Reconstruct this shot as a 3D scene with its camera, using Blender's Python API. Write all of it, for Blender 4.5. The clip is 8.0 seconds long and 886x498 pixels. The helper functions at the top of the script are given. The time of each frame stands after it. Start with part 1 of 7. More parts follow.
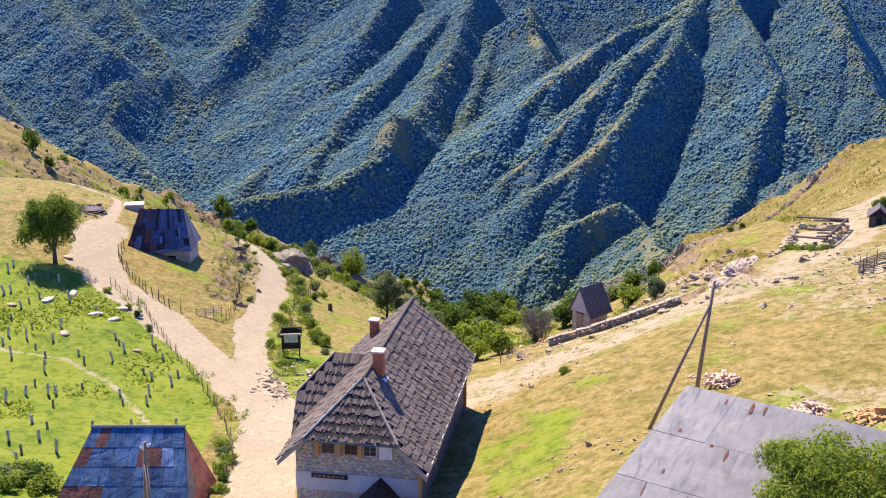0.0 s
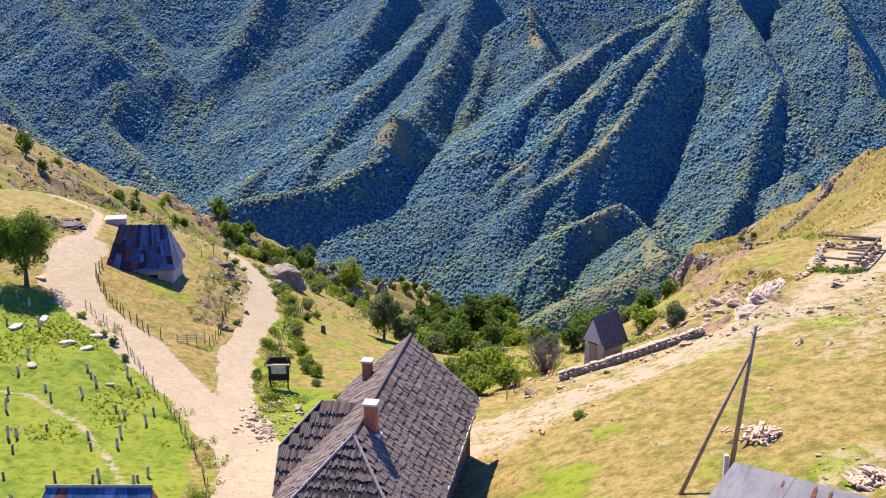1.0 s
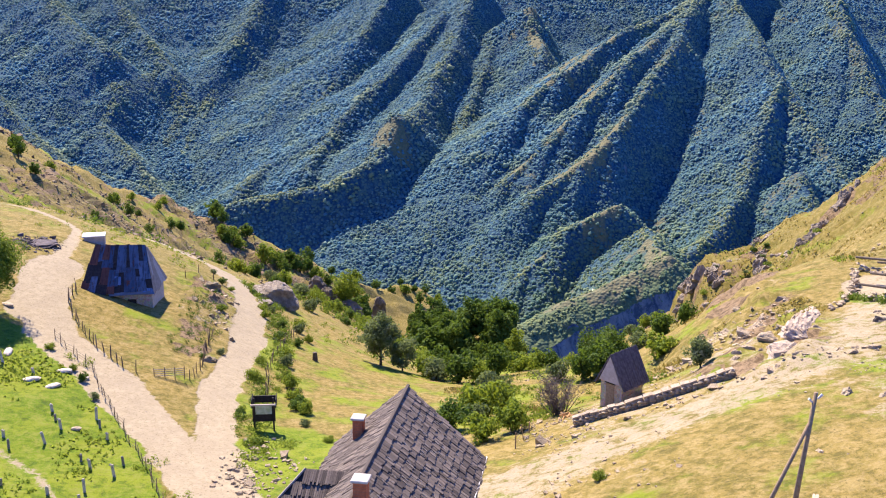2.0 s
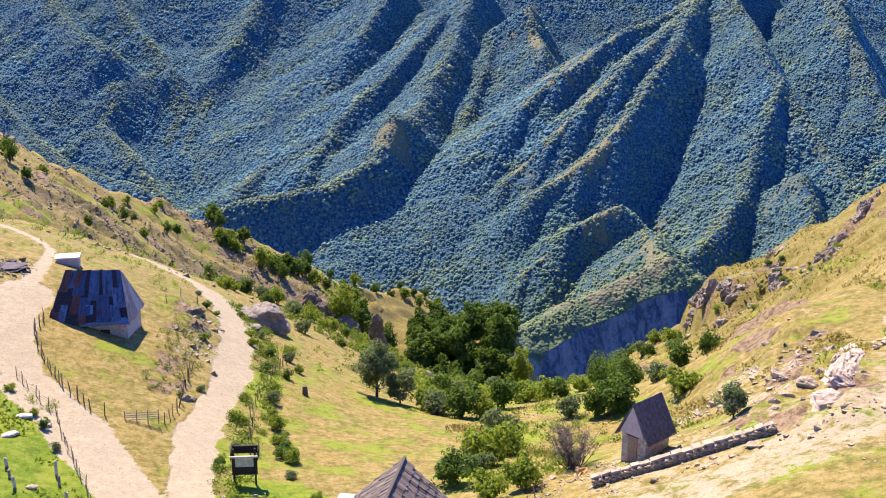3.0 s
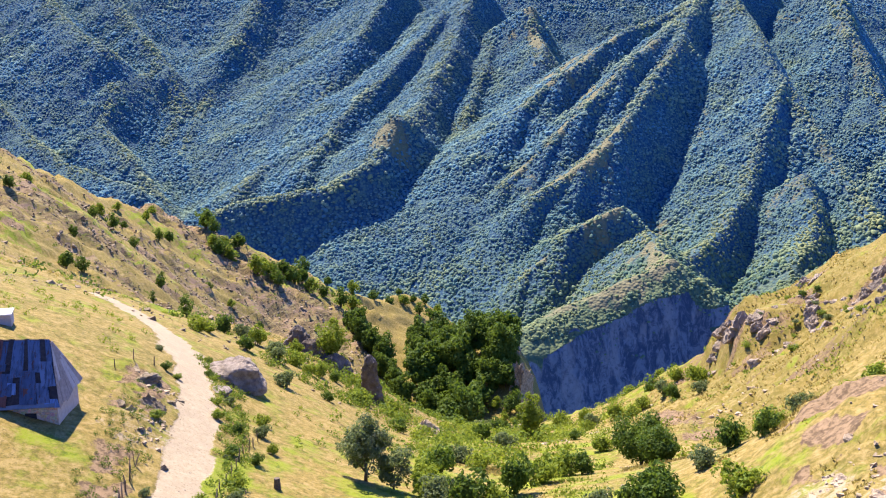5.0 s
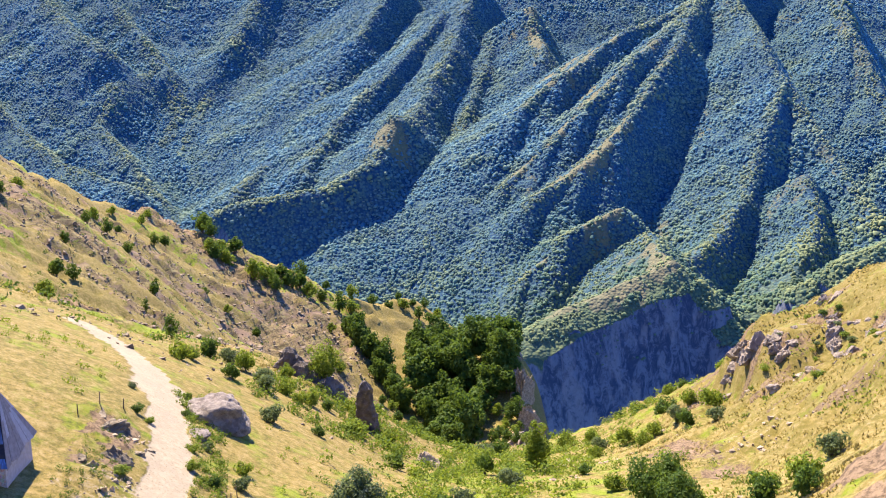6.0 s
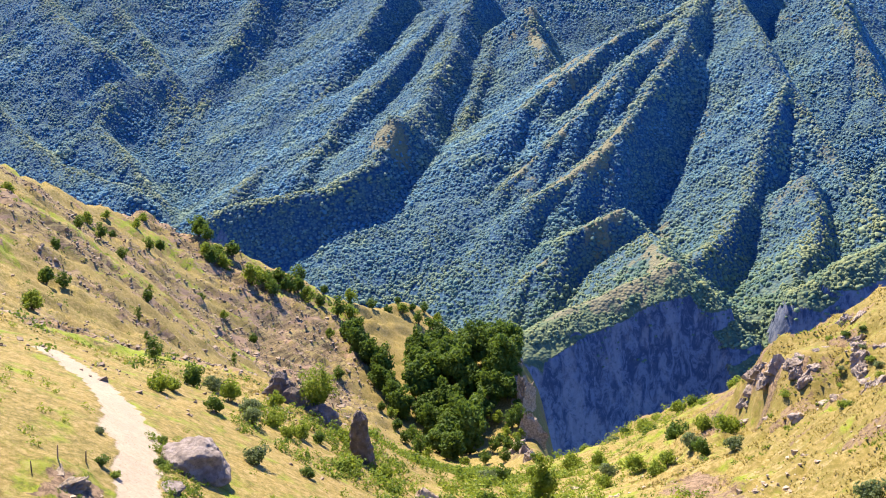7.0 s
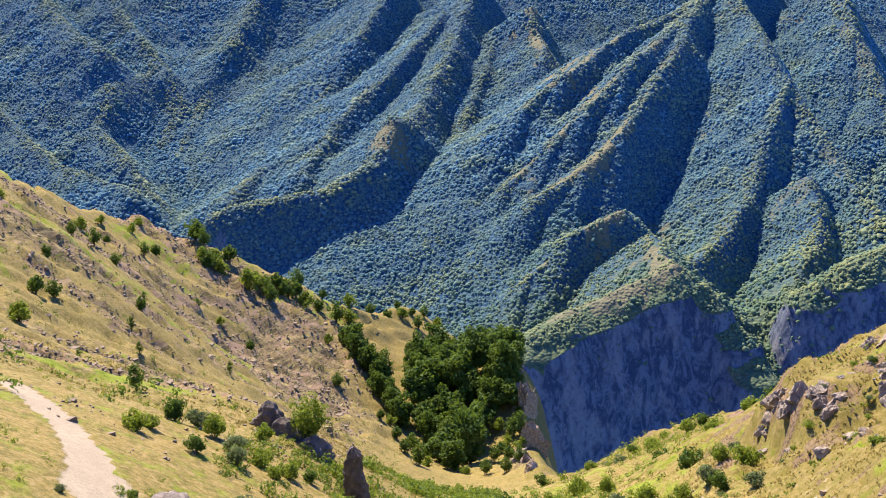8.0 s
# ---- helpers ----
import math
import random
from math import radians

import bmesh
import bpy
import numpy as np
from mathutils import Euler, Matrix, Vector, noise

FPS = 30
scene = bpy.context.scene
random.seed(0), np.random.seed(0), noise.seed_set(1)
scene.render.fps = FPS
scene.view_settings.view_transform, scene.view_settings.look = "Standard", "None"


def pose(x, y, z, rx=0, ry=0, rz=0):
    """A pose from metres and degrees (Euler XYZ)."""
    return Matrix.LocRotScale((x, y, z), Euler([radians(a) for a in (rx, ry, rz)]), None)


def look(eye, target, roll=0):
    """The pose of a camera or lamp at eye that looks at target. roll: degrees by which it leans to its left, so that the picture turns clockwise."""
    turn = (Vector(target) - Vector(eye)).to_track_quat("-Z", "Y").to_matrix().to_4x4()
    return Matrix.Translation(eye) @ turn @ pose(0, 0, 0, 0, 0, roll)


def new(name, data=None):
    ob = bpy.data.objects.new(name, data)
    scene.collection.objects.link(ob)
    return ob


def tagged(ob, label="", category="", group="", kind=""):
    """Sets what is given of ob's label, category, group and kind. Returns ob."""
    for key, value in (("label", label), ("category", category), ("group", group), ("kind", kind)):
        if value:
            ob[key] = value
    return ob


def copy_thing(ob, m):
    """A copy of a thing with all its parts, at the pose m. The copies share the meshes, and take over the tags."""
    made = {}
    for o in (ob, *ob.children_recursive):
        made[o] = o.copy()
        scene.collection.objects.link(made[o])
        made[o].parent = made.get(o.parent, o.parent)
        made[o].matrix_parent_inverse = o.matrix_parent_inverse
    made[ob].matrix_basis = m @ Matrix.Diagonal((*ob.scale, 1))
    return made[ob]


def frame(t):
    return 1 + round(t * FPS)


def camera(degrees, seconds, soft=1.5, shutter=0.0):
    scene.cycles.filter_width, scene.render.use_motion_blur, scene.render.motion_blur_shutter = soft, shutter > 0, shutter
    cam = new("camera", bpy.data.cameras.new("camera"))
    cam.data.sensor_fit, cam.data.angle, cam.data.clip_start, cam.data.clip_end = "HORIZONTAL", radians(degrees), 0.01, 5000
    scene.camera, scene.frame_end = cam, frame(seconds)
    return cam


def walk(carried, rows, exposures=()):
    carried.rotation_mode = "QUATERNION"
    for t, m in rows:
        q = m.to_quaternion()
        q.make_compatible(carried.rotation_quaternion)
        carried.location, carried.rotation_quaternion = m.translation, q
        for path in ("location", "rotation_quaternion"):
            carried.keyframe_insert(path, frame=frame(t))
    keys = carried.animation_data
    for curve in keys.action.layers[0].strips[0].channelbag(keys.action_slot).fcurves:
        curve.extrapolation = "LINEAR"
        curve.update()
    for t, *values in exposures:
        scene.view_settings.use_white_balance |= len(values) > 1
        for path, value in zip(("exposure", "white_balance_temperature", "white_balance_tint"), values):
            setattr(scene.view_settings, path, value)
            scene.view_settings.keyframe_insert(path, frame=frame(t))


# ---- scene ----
cam = camera(42.3, 8.0, soft=1.1)
# seconds, then the drone's place in metres and its turn in degrees
PATH = [
    (0.0, -0.00, 0.00, 45.00, 73.923, 0, -0.001),
    (0.5, -0.03, 4.54, 44.81, 73.930, 0, -0.006),
    (1.0, -0.08, 9.22, 44.57, 73.926, 0, -0.009),
    (1.5, -0.14, 14.01, 44.40, 73.914, 0, -0.020),
    (3.0, -0.34, 29.28, 43.90, 73.895, 0, -0.042),
    (3.5, -0.37, 34.42, 43.76, 73.885, 0, -0.048),
    (4.0, -0.44, 39.68, 43.62, 73.873, 0, -0.048),
    (4.5, -0.50, 44.98, 43.44, 73.865, 0, -0.052),
    (6.0, -0.52, 61.64, 42.86, 73.856, 0, -0.065),
    (6.5, -0.51, 67.18, 42.73, 73.852, 0, -0.066),
    (7.0, -0.51, 72.75, 42.54, 73.853, 0, -0.068),
    (7.5, -0.54, 78.37, 42.40, 73.856, 0, -0.068),
    (8.0, -0.56, 84.00, 42.30, 73.855, 0, -0.067),
]
walk(cam, [(t, pose(*p)) for t, *p in PATH], exposures=[(t, e, 5650, 12) for t, e in ((0.0, 1.38), (1.5, 1.40), (4.0, 1.60), (6.0, 1.75), (7.0, 1.78), (7.5, 1.72), (8.0, 1.48))])

# ---- light: a late-morning sun ahead and to the left, under a clear blue sky ----
SUN_TURN, SUN_HEIGHT = 23.0, 48.0
world = bpy.data.worlds.new("sky")
scene.world = world
world.use_nodes = True
sky = world.node_tree.nodes.new("ShaderNodeTexSky")
sky.sky_type, sky.sun_disc = "NISHITA", False
sky.sun_elevation, sky.sun_rotation = radians(SUN_HEIGHT), radians(-SUN_TURN)
sky.altitude, sky.air_density, sky.dust_density, sky.ozone_density = 1400, 1.0, 0.0, 3.0
background = world.node_tree.nodes["Background"]
background.inputs["Strength"].default_value = 0.074
deep = world.node_tree.nodes.new("ShaderNodeMix")
deep.data_type, deep.blend_type = "RGBA", "MULTIPLY"
deep.inputs[0].default_value, deep.inputs[7].default_value = 1.0, (0.45, 0.755, 1.58, 1)
world.node_tree.links.new(sky.outputs[0], deep.inputs[6])
world.node_tree.links.new(deep.outputs[2], background.inputs["Color"])
sun = new("sun", bpy.data.lights.new("sun", "SUN"))
sun.data.energy, sun.data.angle, sun.data.color = 5.0, radians(0.5), (0.97, 0.775, 0.56)
SUN_WAY = Vector((-math.sin(radians(SUN_TURN)) * math.cos(radians(SUN_HEIGHT)), math.cos(radians(SUN_TURN)) * math.cos(radians(SUN_HEIGHT)), math.sin(radians(SUN_HEIGHT))))
sun.matrix_world = look(SUN_WAY * 100, (0, 0, 0))

# ---- materials ----
def shader(name, rough=0.9, metal=0.0, spec=0.3):
    m = bpy.data.materials.new(name)
    m.use_nodes = True
    b = m.node_tree.nodes["Principled BSDF"]
    b.inputs["Roughness"].default_value, b.inputs["Metallic"].default_value = rough, metal
    b.inputs["Specular IOR Level"].default_value = spec
    return m, m.node_tree.nodes, m.node_tree.links, b


class Nodes:
    """Short ways to lay nodes."""

    def __init__(self, name, rough=0.9, metal=0.0, spec=0.3):
        self.m, self.n, self.l, self.b = shader(name, rough, metal, spec)
        self.co = self.n.new("ShaderNodeTexCoord").outputs["Object"]

    def noise(self, scale, detail=4.0, rough=0.55, co=None, distort=0.0):
        n = self.n.new("ShaderNodeTexNoise")
        n.inputs["Scale"].default_value, n.inputs["Detail"].default_value = scale, detail
        n.inputs["Roughness"].default_value, n.inputs["Distortion"].default_value = rough, distort
        self.l.new(co or self.co, n.inputs["Vector"])
        return n.outputs["Fac"]

    def stretched(self, sx, sy, sz, co=None):
        n = self.n.new("ShaderNodeMapping")
        n.inputs["Scale"].default_value = (sx, sy, sz)
        self.l.new(co or self.co, n.inputs["Vector"])
        return n.outputs["Vector"]

    def along(self, degrees, sx, sy, sz):
        """Coordinates turned about z, then stretched."""
        n = self.n.new("ShaderNodeMapping")
        n.inputs["Rotation"].default_value = (0, 0, radians(degrees))
        self.l.new(self.co, n.inputs["Vector"])
        return self.stretched(sx, sy, sz, n.outputs["Vector"])

    def cells(self, scale, co=None, feature="F1", out="Distance"):
        n = self.n.new("ShaderNodeTexVoronoi")
        n.feature = feature
        n.inputs["Scale"].default_value = scale
        self.l.new(co or self.co, n.inputs["Vector"])
        return n.outputs[out]

    def ramp(self, fac, a, b, lo=0.0, hi=1.0):
        n = self.n.new("ShaderNodeMapRange")
        n.interpolation_type = "SMOOTHSTEP"
        for k, v in (("From Min", a), ("From Max", b), ("To Min", lo), ("To Max", hi)):
            n.inputs[k].default_value = v
        self.l.new(fac, n.inputs["Value"])
        return n.outputs["Result"]

    def calc(self, kind, a, b):
        n = self.n.new("ShaderNodeMath")
        n.operation = kind
        for s, v in zip(n.inputs, (a, b)):
            if isinstance(v, (int, float)):
                s.default_value = v
            else:
                self.l.new(v, s)
        return n.outputs[0]

    def mix(self, fac, a, b, blend="MIX"):
        n = self.n.new("ShaderNodeMix")
        n.data_type, n.blend_type = "RGBA", blend
        for s, v in zip((n.inputs[0], n.inputs[6], n.inputs[7]), (fac, a, b)):
            if isinstance(v, (int, float)):
                s.default_value = v
            elif isinstance(v, tuple):
                s.default_value = (*v, 1)
            else:
                self.l.new(v, s)
        return n.outputs[2]

    def attr(self, name):
        n = self.n.new("ShaderNodeAttribute")
        n.attribute_name = name
        return n.outputs["Fac"]

    def chance(self):
        return self.n.new("ShaderNodeObjectInfo").outputs["Random"]

    def island(self):
        return self.n.new("ShaderNodeNewGeometry").outputs["Random Per Island"]

    def bump(self, fac, strength=0.5, distance=0.05):
        n = self.n.new("ShaderNodeBump")
        n.inputs["Strength"].default_value, n.inputs["Distance"].default_value = strength, distance
        self.l.new(fac, n.inputs["Height"])
        self.l.new(n.outputs[0], self.b.inputs["Normal"])
        return self

    def done(self, colour, rough=None):
        self.l.new(colour, self.b.inputs["Base Color"])
        if rough is not None:
            self.l.new(rough, self.b.inputs["Roughness"])
        return self.m


def simple(name, a, b, scale=3.0, rough=0.85, metal=0.0, bump=0.4, distance=0.03, spots=None, spec=0.3):
    """Two colours in patches, a finer grain of dark and light, and a little relief."""
    k = Nodes(name, rough, metal, spec)
    c = k.mix(k.ramp(k.noise(scale, 5), 0.35, 0.65), a, b)
    if spots:
        c = k.mix(k.ramp(k.noise(scale * 2.3, 6, 0.7), 0.55, 0.68), c, spots)
    fine = k.noise(scale * 9, 4, 0.7)
    c = k.mix(k.ramp(fine, 0.25, 0.75, 0.0, 0.35), c, tuple(v * 0.55 for v in a))
    return k.bump(fine, bump, distance).done(c)


def ground_material():
    k = Nodes("meadow", 0.95, spec=0.12)
    big, mid, fine, grain, speck = k.noise(0.035, 4), k.noise(0.22, 6, 0.65), k.noise(1.5, 6, 0.75), k.noise(5.0, 5, 0.8), k.noise(2.6, 7, 0.85)
    tuft = k.noise(0.75, 8, 0.85, distort=0.4)
    streak = k.noise(0.34, 6, 0.7, k.along(-62, 0.13, 1, 0.6), 0.6)
    dry = k.mix(k.ramp(mid, 0.40, 0.60), (0.245, 0.182, 0.043), (0.167, 0.137, 0.023))
    dry = k.mix(k.ramp(big, 0.45, 0.62, 0, 0.7), dry, (0.156, 0.130, 0.022))
    dry = k.mix(k.ramp(tuft, 0.50, 0.57, 0, 0.7), dry, (0.321, 0.244, 0.086))
    dry = k.mix(k.ramp(tuft, 0.48, 0.42, 0, 0.65), dry, (0.105, 0.092, 0.018))
    dry = k.mix(k.ramp(fine, 0.50, 0.62, 0, 0.55), dry, (0.330, 0.244, 0.093))
    dry = k.mix(k.ramp(fine, 0.47, 0.38, 0, 0.45), dry, (0.102, 0.086, 0.017))
    dry = k.mix(k.ramp(grain, 0.55, 0.66, 0, 0.5), dry, (0.356, 0.277, 0.142))
    dry = k.mix(k.ramp(speck, 0.47, 0.40, 0, 0.75), dry, (0.091, 0.079, 0.019))
    dry = k.mix(k.ramp(speck, 0.54, 0.62, 0, 0.5), dry, (0.334, 0.266, 0.112))
    lush = k.mix(k.ramp(mid, 0.40, 0.60), (0.123, 0.181, 0.005), (0.189, 0.228, 0.010))
    lush = k.mix(k.ramp(tuft, 0.50, 0.57, 0, 0.8), lush, (0.208, 0.226, 0.032))
    lush = k.mix(k.ramp(tuft, 0.475, 0.41, 0, 0.75), lush, (0.060, 0.102, 0.006))
    lush = k.mix(k.ramp(grain, 0.55, 0.64, 0, 0.5), lush, (0.293, 0.274, 0.066))
    lush = k.mix(k.ramp(fine, 0.46, 0.36, 0, 0.5), lush, (0.054, 0.089, 0.006))
    dry = k.mix(k.calc("MULTIPLY", k.attr("olive"), k.ramp(tuft, 0.40, 0.58, 0.85, 0.35)), dry, (0.148, 0.122, 0.024))
    c = k.mix(k.ramp(k.calc("ADD", k.attr("lush"), k.calc("MULTIPLY", k.calc("SUBTRACT", mid, 0.5), 1.6)), 0.35, 0.65), dry, lush)
    pale = k.mix(k.ramp(fine, 0.32, 0.68), (0.375, 0.312, 0.196), (0.286, 0.232, 0.140))
    pale = k.mix(k.ramp(mid, 0.44, 0.60, 0, 0.6), pale, (0.292, 0.238, 0.150))
    pale = k.mix(k.ramp(grain, 0.56, 0.68, 0, 0.5), pale, (0.215, 0.170, 0.115))
    c = k.mix(k.ramp(k.calc("ADD", k.attr("earth"), k.calc("MULTIPLY", k.calc("SUBTRACT", tuft, 0.5), 1.6)), 0.4, 0.62), c, pale)
    scree = k.mix(k.ramp(fine, 0.42, 0.58), (0.245, 0.180, 0.080), (0.096, 0.069, 0.029))
    scree = k.mix(k.ramp(streak, 0.52, 0.60, 0, 0.8), scree, (0.319, 0.260, 0.086))
    scree = k.mix(k.ramp(k.noise(0.5, 5, 0.7, k.along(-62, 0.1, 1, 0.6), 0.9), 0.49, 0.42, 0, 0.9), scree, (0.063, 0.047, 0.019))
    scree = k.mix(k.ramp(tuft, 0.45, 0.35, 0, 0.8), scree, (0.063, 0.047, 0.019))
    scree = k.mix(k.ramp(k.noise(0.09, 5, 0.65, k.along(-62, 0.3, 1, 0.6)), 0.50, 0.60, 0, 0.55), scree, (0.285, 0.190, 0.122))
    patchy = k.calc("ADD", k.calc("MULTIPLY", k.calc("SUBTRACT", streak, 0.5), 3.6), k.calc("MULTIPLY", k.calc("SUBTRACT", tuft, 0.5), 1.4))
    patchy = k.calc("MULTIPLY", patchy, k.ramp(k.attr("scree"), 0.03, 0.25))
    c = k.mix(k.ramp(k.calc("ADD", k.attr("scree"), patchy), 0.40, 0.60), c, scree)
    rock = k.mix(k.ramp(fine, 0.42, 0.60), (0.252, 0.176, 0.094), (0.097, 0.066, 0.035))
    c = k.mix(k.ramp(k.calc("ADD", k.attr("rock"), k.calc("MULTIPLY", k.calc("SUBTRACT", fine, 0.5), 1.2)), 0.45, 0.6), c, rock)
    c = k.mix(k.ramp(grain, 0.52, 0.66, 0, 0.45), c, (0.077, 0.060, 0.009))
    h = k.calc("ADD", k.calc("ADD", k.calc("MULTIPLY", fine, 0.5), k.calc("MULTIPLY", grain, 0.25)), tuft)
    h = k.calc("MULTIPLY", h, k.ramp(k.attr("earth"), 0.2, 0.7, 1.0, 0.15))
    return k.bump(h, 0.5, 0.3).done(c)


def mountain_material():
    k = Nodes("wooded_mountain", 0.95, spec=0.1)
    mid, fine = k.noise(0.02, 5, 0.6), k.noise(0.14, 4, 0.7)
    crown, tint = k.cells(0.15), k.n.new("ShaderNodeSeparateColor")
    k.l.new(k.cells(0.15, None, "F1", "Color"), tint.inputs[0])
    # wooded ground with the blue of distant haze put into its colours
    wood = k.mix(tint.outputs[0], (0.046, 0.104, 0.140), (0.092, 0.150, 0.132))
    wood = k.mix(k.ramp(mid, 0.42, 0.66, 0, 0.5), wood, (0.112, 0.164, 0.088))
    # shade between the crowns, put into the colour as dark blue gaps
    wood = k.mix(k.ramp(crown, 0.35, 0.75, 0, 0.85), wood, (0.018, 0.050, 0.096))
    # less of that haze blue close to the gorge
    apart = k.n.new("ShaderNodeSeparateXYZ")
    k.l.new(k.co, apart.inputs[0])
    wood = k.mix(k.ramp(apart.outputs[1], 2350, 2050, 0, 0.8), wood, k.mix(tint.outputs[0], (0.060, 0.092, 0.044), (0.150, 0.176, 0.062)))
    grass = k.mix(k.ramp(fine, 0.35, 0.65), (0.192, 0.172, 0.092), (0.122, 0.132, 0.078))
    c = k.mix(k.ramp(k.calc("ADD", k.attr("open"), k.calc("MULTIPLY", k.calc("SUBTRACT", fine, 0.5), 1.3)), 0.4, 0.6), wood, grass)
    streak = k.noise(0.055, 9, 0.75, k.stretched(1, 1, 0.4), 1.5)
    # cliff stone, its greys shifted to blue to carry the haze
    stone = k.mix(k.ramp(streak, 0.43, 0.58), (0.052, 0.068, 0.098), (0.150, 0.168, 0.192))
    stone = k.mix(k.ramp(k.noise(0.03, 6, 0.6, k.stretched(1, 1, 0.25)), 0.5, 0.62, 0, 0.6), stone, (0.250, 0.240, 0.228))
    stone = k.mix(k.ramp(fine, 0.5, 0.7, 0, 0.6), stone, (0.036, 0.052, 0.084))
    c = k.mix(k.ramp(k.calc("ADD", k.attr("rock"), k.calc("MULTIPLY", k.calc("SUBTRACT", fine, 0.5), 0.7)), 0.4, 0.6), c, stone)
    dome = k.calc("MULTIPLY", k.calc("SUBTRACT", 1.0, crown), k.ramp(k.attr("rock"), 0.2, 0.6, 1.0, 0.1))
    return k.bump(k.calc("ADD", k.calc("MULTIPLY", fine, 0.35), dome), 0.8, 3.5).done(c)


def leaf_material(name, a, b, tip, through_colour=(0.30, 0.38, 0.03), thin_part=0.36):
    k = Nodes(name, 0.65, spec=0.12)
    c = k.mix(k.island(), a, b)
    c = k.mix(k.ramp(k.noise(1.2, 3), 0.5, 0.7, 0, 0.7), c, tip)
    k.b.inputs["Transmission Weight"].default_value = 0.0
    out = k.n["Material Output"]
    thin = k.n.new("ShaderNodeBsdfTranslucent")
    both = k.n.new("ShaderNodeMixShader")
    both.inputs[0].default_value = thin_part
    k.l.new(k.mix(0.55, c, through_colour), thin.inputs["Color"])
    k.l.new(k.b.outputs[0], both.inputs[1])
    k.l.new(thin.outputs[0], both.inputs[2])
    k.l.new(both.outputs[0], out.inputs["Surface"])
    return k.done(c)


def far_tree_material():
    """Green woods beside the gorge; farther off, haze blue is put into their colour."""
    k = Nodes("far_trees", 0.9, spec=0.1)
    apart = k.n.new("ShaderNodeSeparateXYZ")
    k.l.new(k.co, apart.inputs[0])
    # runs over distance, not height: how much haze blue is mixed in
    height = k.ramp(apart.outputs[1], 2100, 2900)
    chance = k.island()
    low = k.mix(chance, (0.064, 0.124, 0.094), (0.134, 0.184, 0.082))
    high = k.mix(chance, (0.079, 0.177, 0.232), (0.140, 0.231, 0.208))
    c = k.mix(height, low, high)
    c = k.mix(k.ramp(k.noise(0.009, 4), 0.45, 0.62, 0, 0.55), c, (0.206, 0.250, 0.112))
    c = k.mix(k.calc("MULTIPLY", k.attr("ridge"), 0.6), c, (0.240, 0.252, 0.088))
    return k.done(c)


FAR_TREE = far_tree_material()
MEADOW, MOUNTAIN = ground_material(), mountain_material()
LEAF = leaf_material("leaves", (0.045, 0.088, 0.012), (0.105, 0.165, 0.022), (0.175, 0.225, 0.040), (0.20, 0.28, 0.02))
LEAF_LIGHT = leaf_material("light_leaves", (0.115, 0.175, 0.014), (0.215, 0.275, 0.026), (0.280, 0.310, 0.050), (0.42, 0.48, 0.03))
LEAF_MID = leaf_material("walnut_leaves", (0.070, 0.120, 0.012), (0.150, 0.215, 0.022), (0.230, 0.280, 0.040), (0.30, 0.37, 0.025))
LEAF_SILVER = leaf_material("silvery_leaves", (0.075, 0.112, 0.034), (0.170, 0.205, 0.080), (0.330, 0.340, 0.190), (0.30, 0.36, 0.10))
BARK = simple("bark", (0.090, 0.066, 0.045), (0.150, 0.115, 0.080), 6)
TWIG = simple("dry_twig", (0.120, 0.090, 0.072), (0.180, 0.144, 0.120), 6)
CRAG = simple("brown_crag", (0.43, 0.350, 0.245), (0.250, 0.200, 0.135), 0.7, bump=0.9, distance=0.3, spots=(0.105, 0.084, 0.052))
# darker copy of the crag stone, the tone of its shade side put in
DARK_CRAG = simple("dark_weathered_crag", (0.27, 0.220, 0.160), (0.135, 0.108, 0.078), 1.1, bump=1.0, distance=0.35, spots=(0.36, 0.31, 0.23))
LIMESTONE = simple("limestone", (0.54, 0.425, 0.265), (0.34, 0.260, 0.155), 0.9, bump=0.9, distance=0.15, spots=(0.120, 0.094, 0.055))
BOULDER = simple("grey_boulder", (0.50, 0.415, 0.300), (0.28, 0.228, 0.160), 1.8, bump=1.0, distance=0.3, spots=(0.130, 0.104, 0.068))
GRAVE = simple("weathered_marble", (0.62, 0.55, 0.44), (0.42, 0.365, 0.28), 3, spots=(0.20, 0.17, 0.12))
# dark copy of the marker stone, the backlit side put into its colour
BACKLIT_GRAVE = simple("backlit_gravestone", (0.20, 0.175, 0.145), (0.32, 0.285, 0.235), 3)
TRACK = simple("gravel_track", (0.46, 0.38, 0.28), (0.38, 0.305, 0.215), 0.3, bump=0.3, distance=0.02, spots=(0.44, 0.36, 0.27))
TIMBER = simple("grey_timber", (0.27, 0.185, 0.100), (0.37, 0.265, 0.150), 5)
DARK_TIMBER = simple("dark_stained_timber", (0.021, 0.017, 0.015), (0.042, 0.033, 0.027), 5)

# ---- the land ----
# Heights of the hillside in metres: one row for each cross-section from the village (45 m ahead) down to the end of the
# spur (980 m ahead), at ten even bearings from left to right.
VILLAGE = [
    (15.8, 14.2, 12.4, 11.6, 11.2, 12.6, 16.0, 18.6, 21.0, 23.9),
    (13.0, 11.2, 9.4, 8.3, 8.2, 10.0, 13.9, 16.6, 19.0, 22.2),
    (11.2, 9.2, 7.1, 5.7, 5.4, 7.2, 10.4, 14.4, 17.2, 20.9),
    (10.6, 9.4, 7.7, 4.7, 1.0, -0.4, 2.4, 8.5, 12.0, 17.3),
    (9.4, 9.0, 8.7, 3.7, -5.1, -10.4, -9.1, -4.5, 4.6, 14.1),
    (4.7, 2.7, -0.3, -7.2, -16.4, -25.7, -25.6, -20.5, -3.3, 9.7),
    (-4.9, -10.8, -17.2, -24.5, -31.9, -46.0, -46.8, -29.6, -13.3, 0.2),
]
